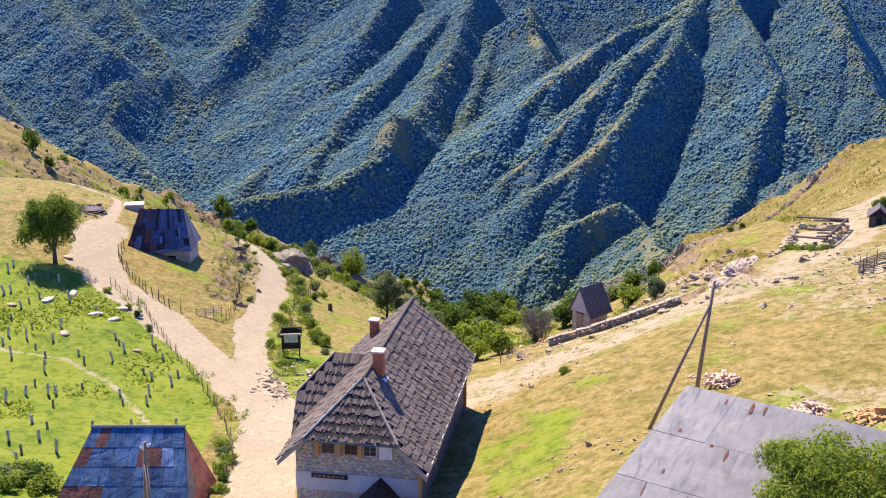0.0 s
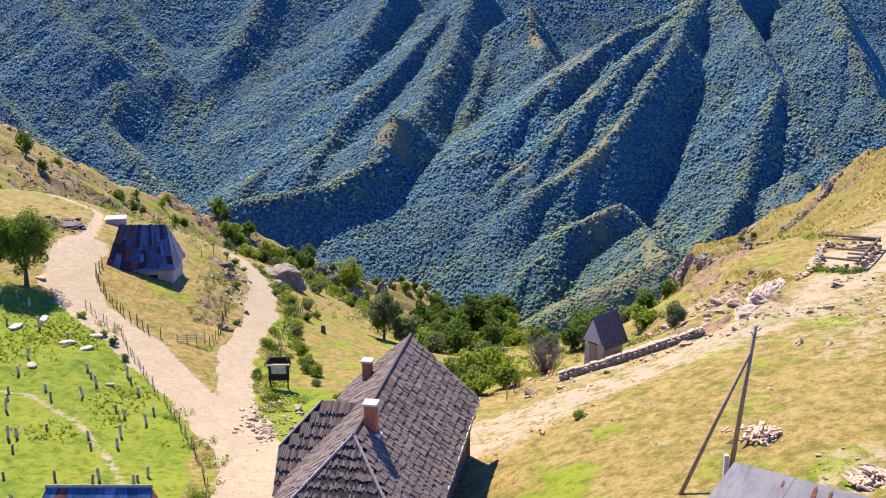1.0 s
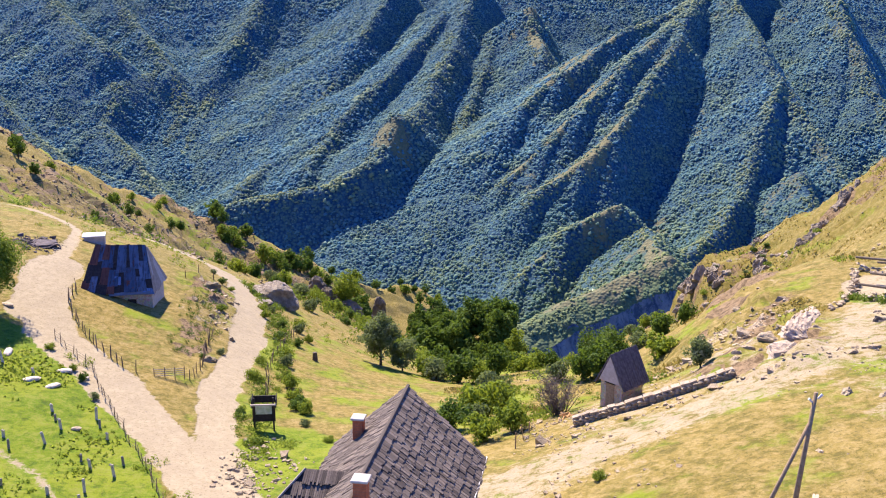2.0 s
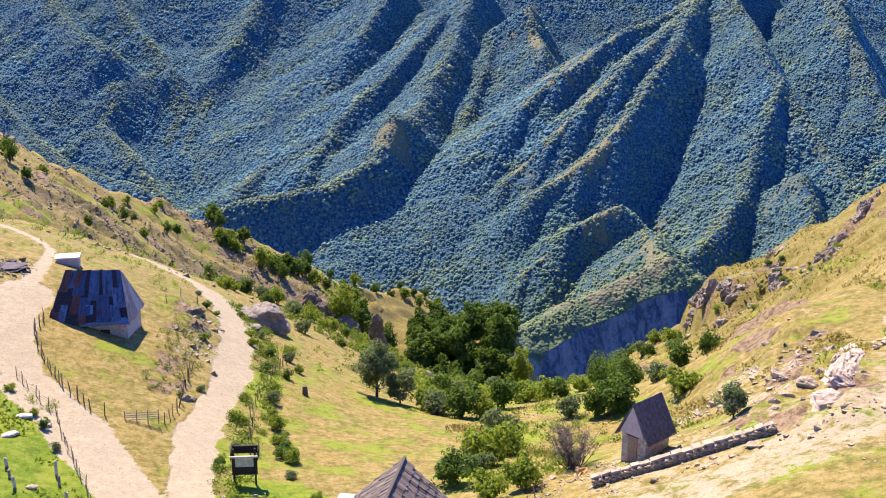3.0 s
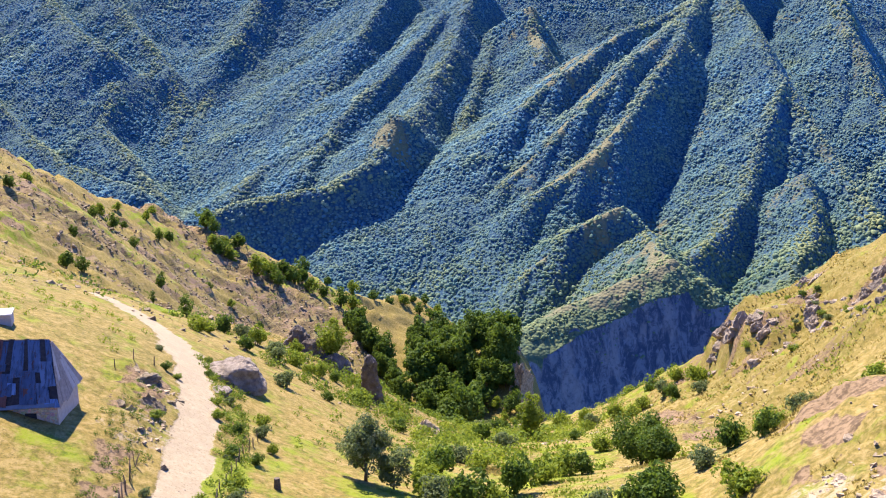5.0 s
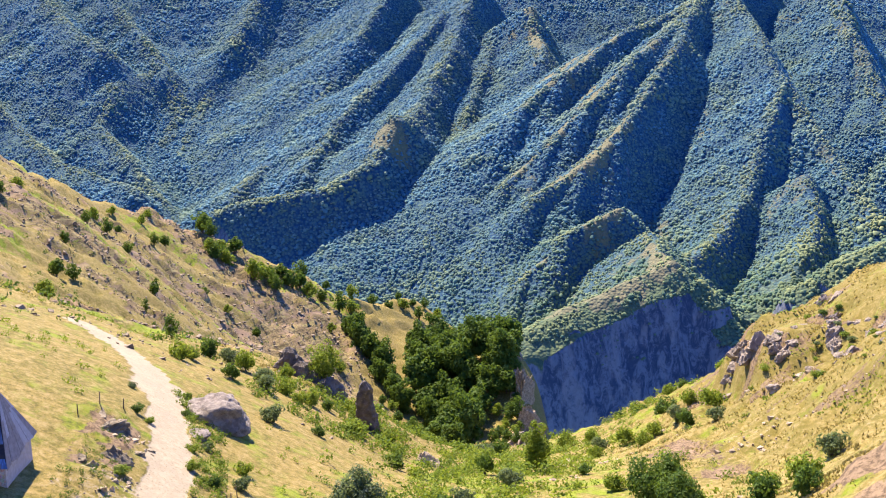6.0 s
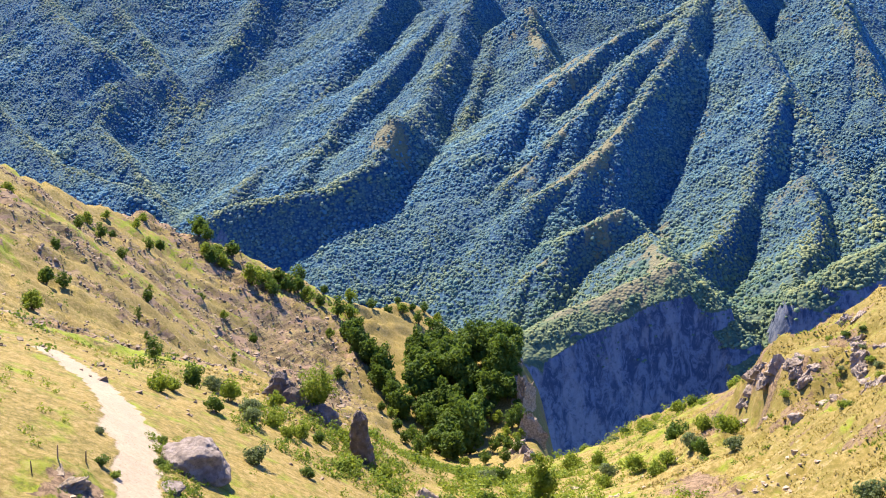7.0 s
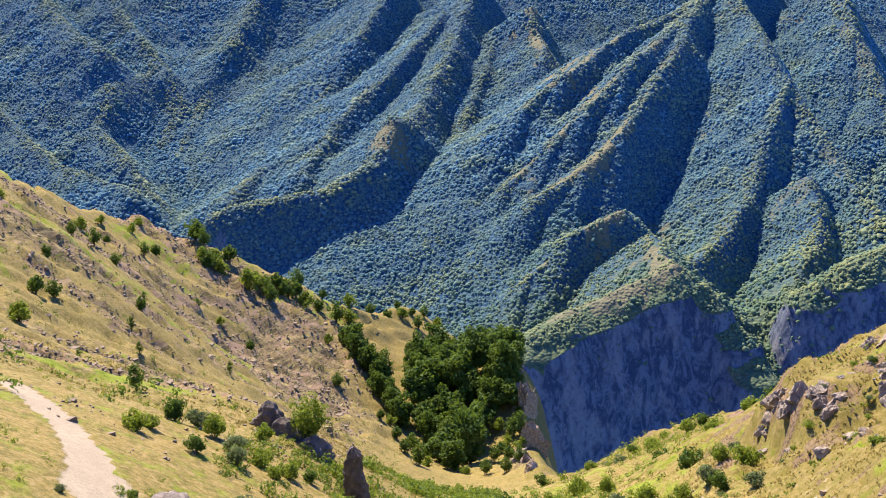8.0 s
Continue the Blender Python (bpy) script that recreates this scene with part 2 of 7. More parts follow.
HILLSIDE = [
    (-18.5, -30.1, -41.1, -50.5, -60.5, -74.5, -75.0, -59.5, -37.5, -20.4),
    (-32.4, -52.1, -70.5, -84.1, -97.0, -111.0, -109.0, -87.0, -68.6, -49.2),
    (-40.3, -66.3, -95.1, -118.5, -139.0, -155.0, -151.0, -123.7, -104.4, -83.1),
    (-41.6, -63.3, -101.4, -148.6, -182.0, -204.0, -199.0, -175.0, -144.4, -120.8),
    (-50.2, -83.4, -127.1, -178.9, -220.5, -250.0, -243.0, -218.0, -184.8, -159.7),
    (-58.4, -94.1, -132.5, -178.1, -222.0, -264.0, -264.0, -241.4, -221.2, -196.7),
    (-60.0, -95.5, -134.4, -177.5, -216.7, -258.5, -267.5, -264.8, -250.6, -229.4),
]
SECTION = np.array(VILLAGE + HILLSIDE)


def cubic(p0, p1, p2, p3, f):
    return p1 + 0.5 * f * (p2 - p0 + f * (2 * p0 - 5 * p1 + 4 * p2 - p3 + f * (3 * (p1 - p2) + p3 - p0)))


def hashed(i, j, seed):
    n = (i.astype(np.int64) * 374761393 + j.astype(np.int64) * 668265263 + seed * 97463473) & 0xFFFFFFFF
    n = ((n ^ (n >> 13)) * 1274126177) & 0xFFFFFFFF
    n = ((n ^ (n >> 16)) * 1597334677) & 0xFFFFFFFF
    return ((n ^ (n >> 15)) & 0xFFFFFF) / float(0xFFFFFF)


def value_noise(x, y, seed=0):
    """Smooth noise from -1 to 1."""
    i, j = np.floor(x), np.floor(y)
    u, v = x - i, y - j
    u, v = u * u * u * (u * (6 * u - 15) + 10), v * v * v * (v * (6 * v - 15) + 10)
    a, b = hashed(i, j, seed), hashed(i + 1, j, seed)
    c, d = hashed(i, j + 1, seed), hashed(i + 1, j + 1, seed)
    return 2 * (a + u * (b - a) + v * (c - a + u * (a - b - c + d))) - 1


def fbm(x, y, size, octaves=4, seed=0, gain=0.5):
    total, amp = np.zeros(np.broadcast(x, y).shape), 1.0
    for k in range(octaves):
        ca, sa = math.cos(0.7 * k), math.sin(0.7 * k)
        total = total + amp * value_noise((ca * x - sa * y) / size + 17.3 * k, (sa * x + ca * y) / size - 9.1 * k, seed + k)
        size, amp = size * 0.5, amp * gain
    return total


def step(a, b, x):
    f = np.clip((x - a) / (b - a), 0, 1)
    return f * f * (3 - 2 * f)


def base_height(x, y):
    """The smooth hillside between the sections, broken off at the crest of the far slope and at the lip above the canyon."""
    x, y = np.asarray(x, float), np.asarray(y, float)
    yy = np.clip(y, 45.0, 980.0)
    u = np.clip((x / (yy + 60) + 0.40) / 0.08, 0, 9)
    v = np.clip(13 * np.log((yy + 60) / 105.0) / math.log(1040.0 / 105.0), 0, 13)
    i, j = np.minimum(u.astype(int), 8), np.minimum(v.astype(int), 12)
    fu, fv = u - i, v - j
    rows = []
    for dj in (-1, 0, 1, 2):
        jj = np.clip(j + dj, 0, 13)
        rows.append(cubic(*(SECTION[jj, np.clip(i + di, 0, 9)] for di in (-1, 0, 1, 2)), fu))
    z = cubic(*rows, fv)
    crest = np.interp(x, [-420, -260, -212, -188, -140, -64, -20, 12, 30, 60], [470, 600, 700, 785, 815, 850, 925, 890, 840, 800])
    over = np.maximum(y - crest, 0)
    z = z - over * np.minimum(over / 25, 0.9)
    lip = np.interp(y, [150, 200, 240, 265, 318, 400, 500, 600, 700, 900], [260, 125, 88, 76, 66, 58, 50, 46, 47, 47])
    over = np.maximum(x - lip, 0)
    return z - over * np.minimum(over / 12, 1.1 + 1.7 * step(580, 640, y))


def near_line(x, y, line):
    """Distance to a line of (x, y) points."""
    best = np.full(np.shape(x), 1e9)
    for (ax, ay), (bx, by) in zip(line, line[1:]):
        dx, dy = bx - ax, by - ay
        f = np.clip(((x - ax) * dx + (y - ay) * dy) / (dx * dx + dy * dy), 0, 1)
        best = np.minimum(best, np.hypot(x - ax - f * dx, y - ay - f * dy))
    return best


LANE = [(-12.5, 52), (-12.6, 66), (-12.8, 80), (-14.8, 90), (-19.5, 98), (-25, 106), (-30.5, 113.5), (-36.5, 120), (-40.6, 127), (-41.8, 134), (-42.4, 139)]
FOOTPATH = [(-13.8, 89), (-16, 95), (-18.5, 103), (-20.2, 112), (-20.8, 122), (-20.8, 132), (-22.2, 143), (-23.4, 150), (-25.4, 157.5), (-26.6, 163), (-28.6, 168.5), (-31, 174), (-33.5, 181), (-39, 190.5), (-42.5, 195), (-47, 200)]
FIELD_TRACK = [(-2, 84), (3, 85.2), (8, 88.5), (13, 91.5), (18, 92.5), (22.5, 93.5), (28, 97), (35, 105), (44, 119), (56, 140)]
HILL_PATH = [(-42.4, 137), (-43.2, 144), (-44.2, 151), (-46.5, 159), (-51, 167), (-58, 174), (-68, 181)]
TRODDEN = [(-50, 96), (-40, 97.5), (-34, 97), (-29, 93), (-25.6, 88), (-23, 83), (-21, 76)]


# lines along which rock breaks through the knoll
CRAG_LINES = [[(51.6, 249), (51.0, 243), (52.2, 237), (53.8, 230)], [(55.0, 206), (55.6, 210), (57.0, 214), (59.0, 218)], [(61.0, 209), (63.5, 215), (66, 221)], [(63, 262), (66, 265)], [(70, 226), (75, 231), (81, 236)]]


# gentle rises and hollows of the ground: place, height, breadth
SWELLS = [(54, 231, -5.5, 13), (60, 212, -1.8, 8), (66, 265, 3.0, 8), (38, 137, 3.8, 9), (29, 126, 1.3, 8), (22, 172, -2.0, 9), (33, 307, 4.5, 14), (75, 222, -2.5, 9), (18, 124, -3.0, 8), (38, 765, 36, 32)]


def swells(x, y):
    return sum(h * np.exp(-((x - a) ** 2 + (y - b) ** 2) / (2 * w * w)) for a, b, h, w in SWELLS)


def knoll_rise(x, y):
    """The knoll's hump with its steep broken side towards the canyon."""
    e = x + 1.3 * fbm(x, y, 7, 3, 41)
    hump = step(49.5, 54.0, e) * step(66, 54, x) * step(222, 237, y) * step(264, 253, y)
    ditch = step(40, 48, x) * step(52.5, 49.5, e) * step(225, 240, y) * step(275, 258, y)
    return 5.5 * hump - 3.0 * ditch


def masks(x, y):
    """Where the meadow is lush, bare, stony or rock."""
    rough = fbm(x, y, 14, 3, 5)
    yard = step(-1.5, 1.5, np.interp(y, [60, 90, 104, 114, 121, 126], [-16, -19, -25.5, -31.5, -39, -60]) - x + 0.6 * rough) * step(126, 121, y + 0.12 * (x + 40))
    lush = np.maximum(1.15 * yard, 0.33 * step(270, 200, y) * step(50, 38, x))
    lush = np.maximum(lush, 0.42 * step(95, 108, y) * step(300, 230, y) * step(-8, 0, x - 0.02 * (y - 100)) * step(24, 17, x - 0.06 * (y - 100)))
    lush = np.maximum(lush, 0.42 * step(100, 115, y) * step(190, 165, y) * step(-19, -15, x) * step(2, -4, x))
    lush = np.maximum(lush, 0.6 * step(9, 2, np.hypot(x - 5.5, (y - 70) * 0.7)) * step(0, 2, x - 1))
    lush = np.maximum(lush, 0.48 * step(24, 6, np.hypot((x - 8) * 0.8, (y - 175) * 0.22)))
    lush = np.maximum(lush, 0.55 * step(5, 1, near_line(x, y, [(-14, 100), (-17, 112), (-18, 124), (-18.5, 140)])))
    lush = np.maximum(lush, 0.40 * step(40, 10, np.hypot((x - 25) * 0.6, (y - 300) * 0.25)))
    lush = np.maximum(lush, 0.45 * step(2.5, 0.5, near_line(x, y, [(-38, 132), (-34, 132), (-30.5, 131)])))
    lane, foot, field = near_line(x, y, LANE), near_line(x, y, FOOTPATH), near_line(x, y, FIELD_TRACK)
    ragged = 0.45 * fbm(x, y, 2.5, 3, 48)
    lane, foot = lane + ragged, foot + 0.8 * ragged
    earth = np.maximum.reduce([step(3.0, 1.9, lane + 0.5 * rough), step(2.05, 1.3, foot + 0.25 * rough - 0.25 * step(160, 168, y) + 0.3 * step(180, 195, y)), 0.56 * step(8.0, 2.0, field + 1.5 * rough), 0.55 * step(0.9, 0.2, near_line(x, y, TRODDEN)), 0.75 * step(1.5, 0.5, near_line(x, y, HILL_PATH) + 0.3 * rough)])
    earth = np.maximum(earth, 0.42 * step(5, 2, np.hypot(x + 25, y - 138) + 2 * rough))
    earth = np.maximum(earth, 0.8 * step(4.2, 2.6, np.hypot((x + 29.5) * 1.0, (y - 171.5) * 0.6) + 0.8 * rough))
    earth = np.maximum(earth, 0.32 * step(12, 4, np.hypot(x + 52, (y - 140) * 0.6) + 3 * rough))
    earth = np.maximum(earth, 0.47 * step(3, 12, x) * step(125, 100, y) * step(-0.25, 0.3, rough))
    lush = np.maximum(lush, 0.5 * step(0.25, 0.6, fbm(0.6 * x + 0.8 * y, 0.25 * (0.8 * x - 0.6 * y), 9, 3, 46)) * step(10, 14, x) * step(110, 100, y))
    lush = np.maximum(lush, 0.26 * step(150, 185, y) * step(30, 44, x))
    lush = np.maximum(lush, 0.75 * step(7, 3.5, np.hypot(x + 12.3, (y - 100) * 0.6) + rough))
    earth = np.maximum(earth, 0.7 * np.maximum(step(4.2, 3.2, np.hypot(x - 40.3, (y - 119) * 0.7)), step(2.7, 2.2, np.hypot(x - 37.9, y - 92.5))))
    lush = np.maximum(lush, 0.8 * step(2.2, 0.6, near_line(x, y, [(36.6, 117.5), (37.6, 113.5), (38.0, 110.5)])))
    down = fbm(x * 0.35 + y * 0.2, y - 0.4 * x, 26, 4, 9)
    slope = step(160, 230, y) * step(-12, -60, x - 0.0 * y + 0.05 * (y - 400))
    lush = np.maximum(lush, 0.52 * slope * step(0.05, 0.5, fbm(x * 0.5 + 0.4 * y, 1.2 * y - 0.8 * x, 34, 3, 67)))
    scree = slope * (0.53 + 0.85 * np.clip(down, -0.7, 1))
    scree = scree + 0.5 * step(55, 20, np.hypot((x + 88), (y - 720) * 0.4) + 10 * rough)
    knoll = step(150, 175, y) * step(20, 34, x)
    rock = np.clip(fbm(x, y, 11, 4, 21) - 0.45, 0, 1) * (0.7 * knoll + 0.8 * slope + 0.25 * step(70, 90, y))
    earthy = step(32, 37, x) * step(50, 46, x) * step(610, 630, y) * step(690, 665, y)
    scree = np.maximum(scree, 0.75 * earthy)
    rock = np.maximum(rock, 0.75 * step(0.55, 0.9, rough) * step(5.5, 2, np.hypot(x - 27, y - 100)))
    on_knoll, crag, on_slope, band = ledges(x, y)
    rock = np.maximum(rock, 0.55 * on_knoll * step(0.02, 0.3, crag) * step(1.0, 0.75, crag))
    rock = np.maximum(rock, 0.75 * on_slope * step(0.02, 0.3, band) * step(1.0, 0.7, band))
    rock = np.maximum(rock, 0.6 * step(42, 47, x) * step(180, 195, y) * step(0.25, 0.6, fbm(0.7 * x, y, 5, 4, 57, 0.6)))
    broken = step(8, 3, near_line(x, y, [(24, 100), (27, 112), (28, 124), (31, 138)]))
    rock = np.maximum(rock, 0.8 * broken * step(0.05, 0.5, fbm(x, y, 3.2, 3, 63)))
    earth = np.maximum(earth, 0.5 * broken * step(-0.2, 0.4, fbm(x, y, 6, 3, 64)))
    hummock = step(4.0, 1.5, near_line(x, y, [(-24.5, 126), (-26.2, 138), (-27.4, 146), (-28.6, 154)])) * step(2.2, 3.0, foot)
    rock = np.maximum(rock, 0.75 * hummock * step(-0.2, 0.4, fbm(x, y, 2.6, 3, 68)))
    for line in CRAG_LINES:
        rock = np.maximum(rock, 0.9 * step(1.9, 0.6, near_line(x, y, line) + 1.2 * fbm(x, y, 3, 2, 43)))
    slabs = fbm(x * 0.9 + 0.5 * y, 1.6 * (y - 0.5 * x), 16, 4, 44, 0.6)
    earth = np.maximum(earth, 0.34 * step(0.45, 0.7, slabs) * step(22, 28, x) * step(52, 46, x) * step(140, 155, y) * step(265, 240, y))
    earth = np.maximum(earth, 0.4 * step(0.2, 0.6, slabs) * step(20, 23, x) * step(34, 29, x) * step(94, 100, y) * step(135, 124, y))
    scree = scree * (1 - 0.6 * step(700, 800, y + 0.6 * (x + 60)) )
    return np.clip(lush, 0, 1.2), np.clip(earth, 0, 1), np.clip(scree, 0, 1), np.clip(rock, 0, 1)


def ledges(x, y):
    """Rock steps: how far each place stands on one, on the craggy knoll and on the long slope."""
    knoll = step(150, 185, y) * step(24, 40, x)
    slope = step(185, 260, y) * step(-14, -40, x)
    a = 1 - np.abs(fbm(x, y, 22, 5, 36, 0.6))
    b = fbm(x * 0.45 + 0.35 * y, y * 0.9 - 0.5 * x, 16, 4, 37, 0.6)
    return knoll, step(0.74, 0.78, a), slope, step(0.32, 0.38, b)


def land_height(x, y):
    """The hillside with its hummocks, ledges and the levelled lane."""
    x, y = np.asarray(x, float), np.asarray(y, float)
    z = base_height(x, y) + swells(x, y)
    tame = np.minimum.reduce([step(1.5, 5, near_line(x, y, LANE)), step(1.0, 3, near_line(x, y, FOOTPATH)), 0.4 + 0.6 * step(2, 6, near_line(x, y, FIELD_TRACK))])
    wild = step(150, 260, y)
    z = z + tame * (0.10 * fbm(x, y, 5, 3, 31) + 0.22 * fbm(x, y, 16, 2, 32))
    shelf = fbm(x * 0.5 + 0.3 * y, y - 0.35 * x, 22, 4, 33)
    z = z + wild * (1.1 * shelf + 0.5 * np.abs(fbm(x, y, 9, 4, 34)) + step(400, 700, y) * 3.0 * fbm(x, y, 60, 3, 35))
    rugged = step(7, 2, near_line(x, y, [(24, 100), (27, 112), (28, 124), (31, 138)])) + 0.8 * step(4.5, 1.5, near_line(x, y, [(-26.2, 138), (-27.4, 146), (-28.6, 154)])) * step(2.6, 3.6, near_line(x, y, FOOTPATH))
    z = z + rugged * (0.9 * np.abs(fbm(x, y, 4.5, 3, 58, 0.6)) + 0.3 * fbm(x, y, 9, 2, 59))
    knoll, crag, slope, band = ledges(x, y)
    return z + knoll_rise(x, y) + knoll * (0.9 * fbm(x, y, 7, 4, 38, 0.65) - 0.4 + 0.8 * crag) + tame * slope * (band * (0.8 + 0.0016 * y) + (0.3 + 0.0022 * y) * fbm(0.6 * x + 0.4 * y, 1.3 * y - 0.8 * x, 9, 4, 66, 0.62))


def sheet(name, xs, ys, zs, material, attrs=()):
    """A grid mesh from arrays of rows and columns."""
    h, w = xs.shape
    n = np.arange(h * w).reshape(h, w)
    quads = np.stack([n[:-1, :-1], n[:-1, 1:], n[1:, 1:], n[1:, :-1]], -1).reshape(-1, 4)
    me = bpy.data.meshes.new(name)
    me.vertices.add(h * w)
    me.vertices.foreach_set("co", np.stack([xs, ys, zs], -1).astype(np.float32).ravel())
    me.loops.add(quads.size)
    me.loops.foreach_set("vertex_index", quads.astype(np.int32).ravel())
    me.polygons.add(len(quads))
    me.polygons.foreach_set("loop_start", np.arange(0, quads.size, 4, dtype=np.int32))
    me.polygons.foreach_set("use_smooth", np.ones(len(quads), bool))
    for key, values in attrs:
        me.attributes.new(key, "FLOAT", "POINT").data.foreach_set("value", values.astype(np.float32).ravel())
    me.materials.append(material)
    me.update(calc_edges=True)
    return new(name, me)


rows = np.concatenate([np.arange(-2400, -160, 80.0), np.arange(-160, 36, 7.0), np.exp(np.arange(math.log(60), math.log(1180), 0.0054)) - 20])
across = np.concatenate([np.linspace(-9, -0.75, 24), np.linspace(-0.66, 0.52, 370), np.linspace(0.6, 9, 24)])
gy = np.repeat(rows[:, None], len(across), 1)
gx = across[None, :] * (np.maximum(gy, 20) + 60)
lush, earth, scree, rock = masks(gx, gy)
ground = sheet("ground", gx, gy, np.maximum(land_height(gx, gy), -900), MEADOW, (("lush", lush), ("earth", earth), ("scree", scree), ("rock", rock), ("olive", step(165, 195, gy) * step(34, 46, gx))))
tagged(ground, "dry yellow mountain meadow with stony slopes and green patches", "hillside", kind="structure")


def foot(x, y, sink=0.0):
    """A point on the ground."""
    return Vector((x, y, float(land_height(x, y)) - sink))


# ---- the mountains across the canyon: crest lines, each with the fall of its two flanks ----
SPINES = {
    "main_ridge": [(950, 3680, -100), (749, 3450, -186), (485, 3197, -259), (316, 3013, -341), (208, 2898, -410), (147, 2783, -487), (114, 2691, -564), (88, 2599, -662), (73, 2507, -741)],
    "second_rib": [(749, 3450, -186), (600, 3162, -255), (471, 2990, -324), (357, 2864, -391), (265, 2748, -467), (154, 2645, -553)],
    "third_rib": [(744, 3427, -185), (632, 3128, -267), (529, 2944, -360), (444, 2783, -433), (334, 2645, -500), (224, 2553, -558), (145, 2472, -640)],
    "east_rib": [(859, 3508, -158), (849, 3162, -255), (858, 2932, -345), (773, 2748, -440), (683, 2576, -537), (598, 2415, -598), (492, 2250, -612)],
    "far_east_rib": [(862, 2944, -346), (889, 2829, -413), (912, 2668, -492), (926, 2507, -547), (934, 2392, -580)],
    "edge_rib": [(1174, 3565, -128), (1139, 3278, -267), (1146, 3048, -390), (1155, 2818, -494)],
    "low_rib": [(387, 2461, -560), (271, 2392, -604), (171, 2300, -675), (112, 2250, -731)],
    "low_rib_e": [(812, 2553, -506), (781, 2392, -580), (717, 2250, -612), (658, 2150, -650)],
    "block": [(427, 2334, -576), (426, 2200, -585), (430, 2110, -583)],
    "block_w": [(430, 2110, -583), (344, 2090, -607), (246, 2050, -643), (150, 2000, -685)],
    "block_e": [(430, 2110, -583), (491, 2090, -619), (538, 2050, -682), (560, 2000, -729)],
    "east_block": [(957, 2250, -542), (833, 2130, -554), (739, 2090, -575), (681, 2080, -610)],
    "spur": [(123, 3833, -141), (57, 3586, -262), (5, 3369, -355), (-49, 3137, -433), (-82, 2963, -449)],
    "spur_gully_rib": [(170, 3616, -299), (111, 3369, -404), (58, 3108, -505), (26, 2890, -595), (-3, 2700, -662), (-29, 2600, -730)],
    "spur_end": [(-82, 2963, -449), (-117, 2934, -437), (-174, 2789, -530), (-287, 2740, -586), (-450, 2740, -605), (-544, 2760, -641)],
    "mid_rib": [(-154, 3978, -148), (-252, 3717, -309), (-367, 3398, -490), (-440, 3180, -581), (-526, 2934, -635)],
    "mid_rib_b": [(14, 3688, -237), (-150, 3398, -375), (-266, 3180, -486), (-353, 2963, -582)],
    "left_rib": [(-609, 4268, -162), (-678, 3906, -345), (-736, 3688, -482), (-746, 3543, -548), (-773, 3326, -643), (-760, 3180, -693)],
    "left_rib_b": [(-1195, 4268, -162), (-1013, 3906, -327), (-864, 3717, -415), (-797, 3586, -520), (-826, 3427, -596)],
    "left_rib_c": [(-874, 3760, -420), (-997, 3543, -444), (-1006, 3369, -535), (-864, 3180, -612), (-771, 3036, -674)],
    "west_rib": [(-1407, 4123, -155), (-1229, 3833, -284), (-1040, 3659, -355)],
    "west_rib_b": [(-1437, 3543, -393), (-1221, 3326, -543), (-1037, 3137, -603), (-795, 2963, -641)],
    "gully_rib": [(272, 3622, -215), (282, 3508, -289), (285, 3335, -335)],
}
# left and right of the way along each crest; a flank over 1.5 is a cliff under a sloping shelf
FLANKS = {"spur_end": (2.0, 0.75), "block_w": (3.4, 0.7), "block_e": (0.7, 3.4), "block": (0.8, 0.8), "east_block": (3.0, 0.7), "spur": (1.5, 0.6)}
SHELF = {"spur_end": 14, "block_w": 46, "block_e": 34, "east_block": 40}


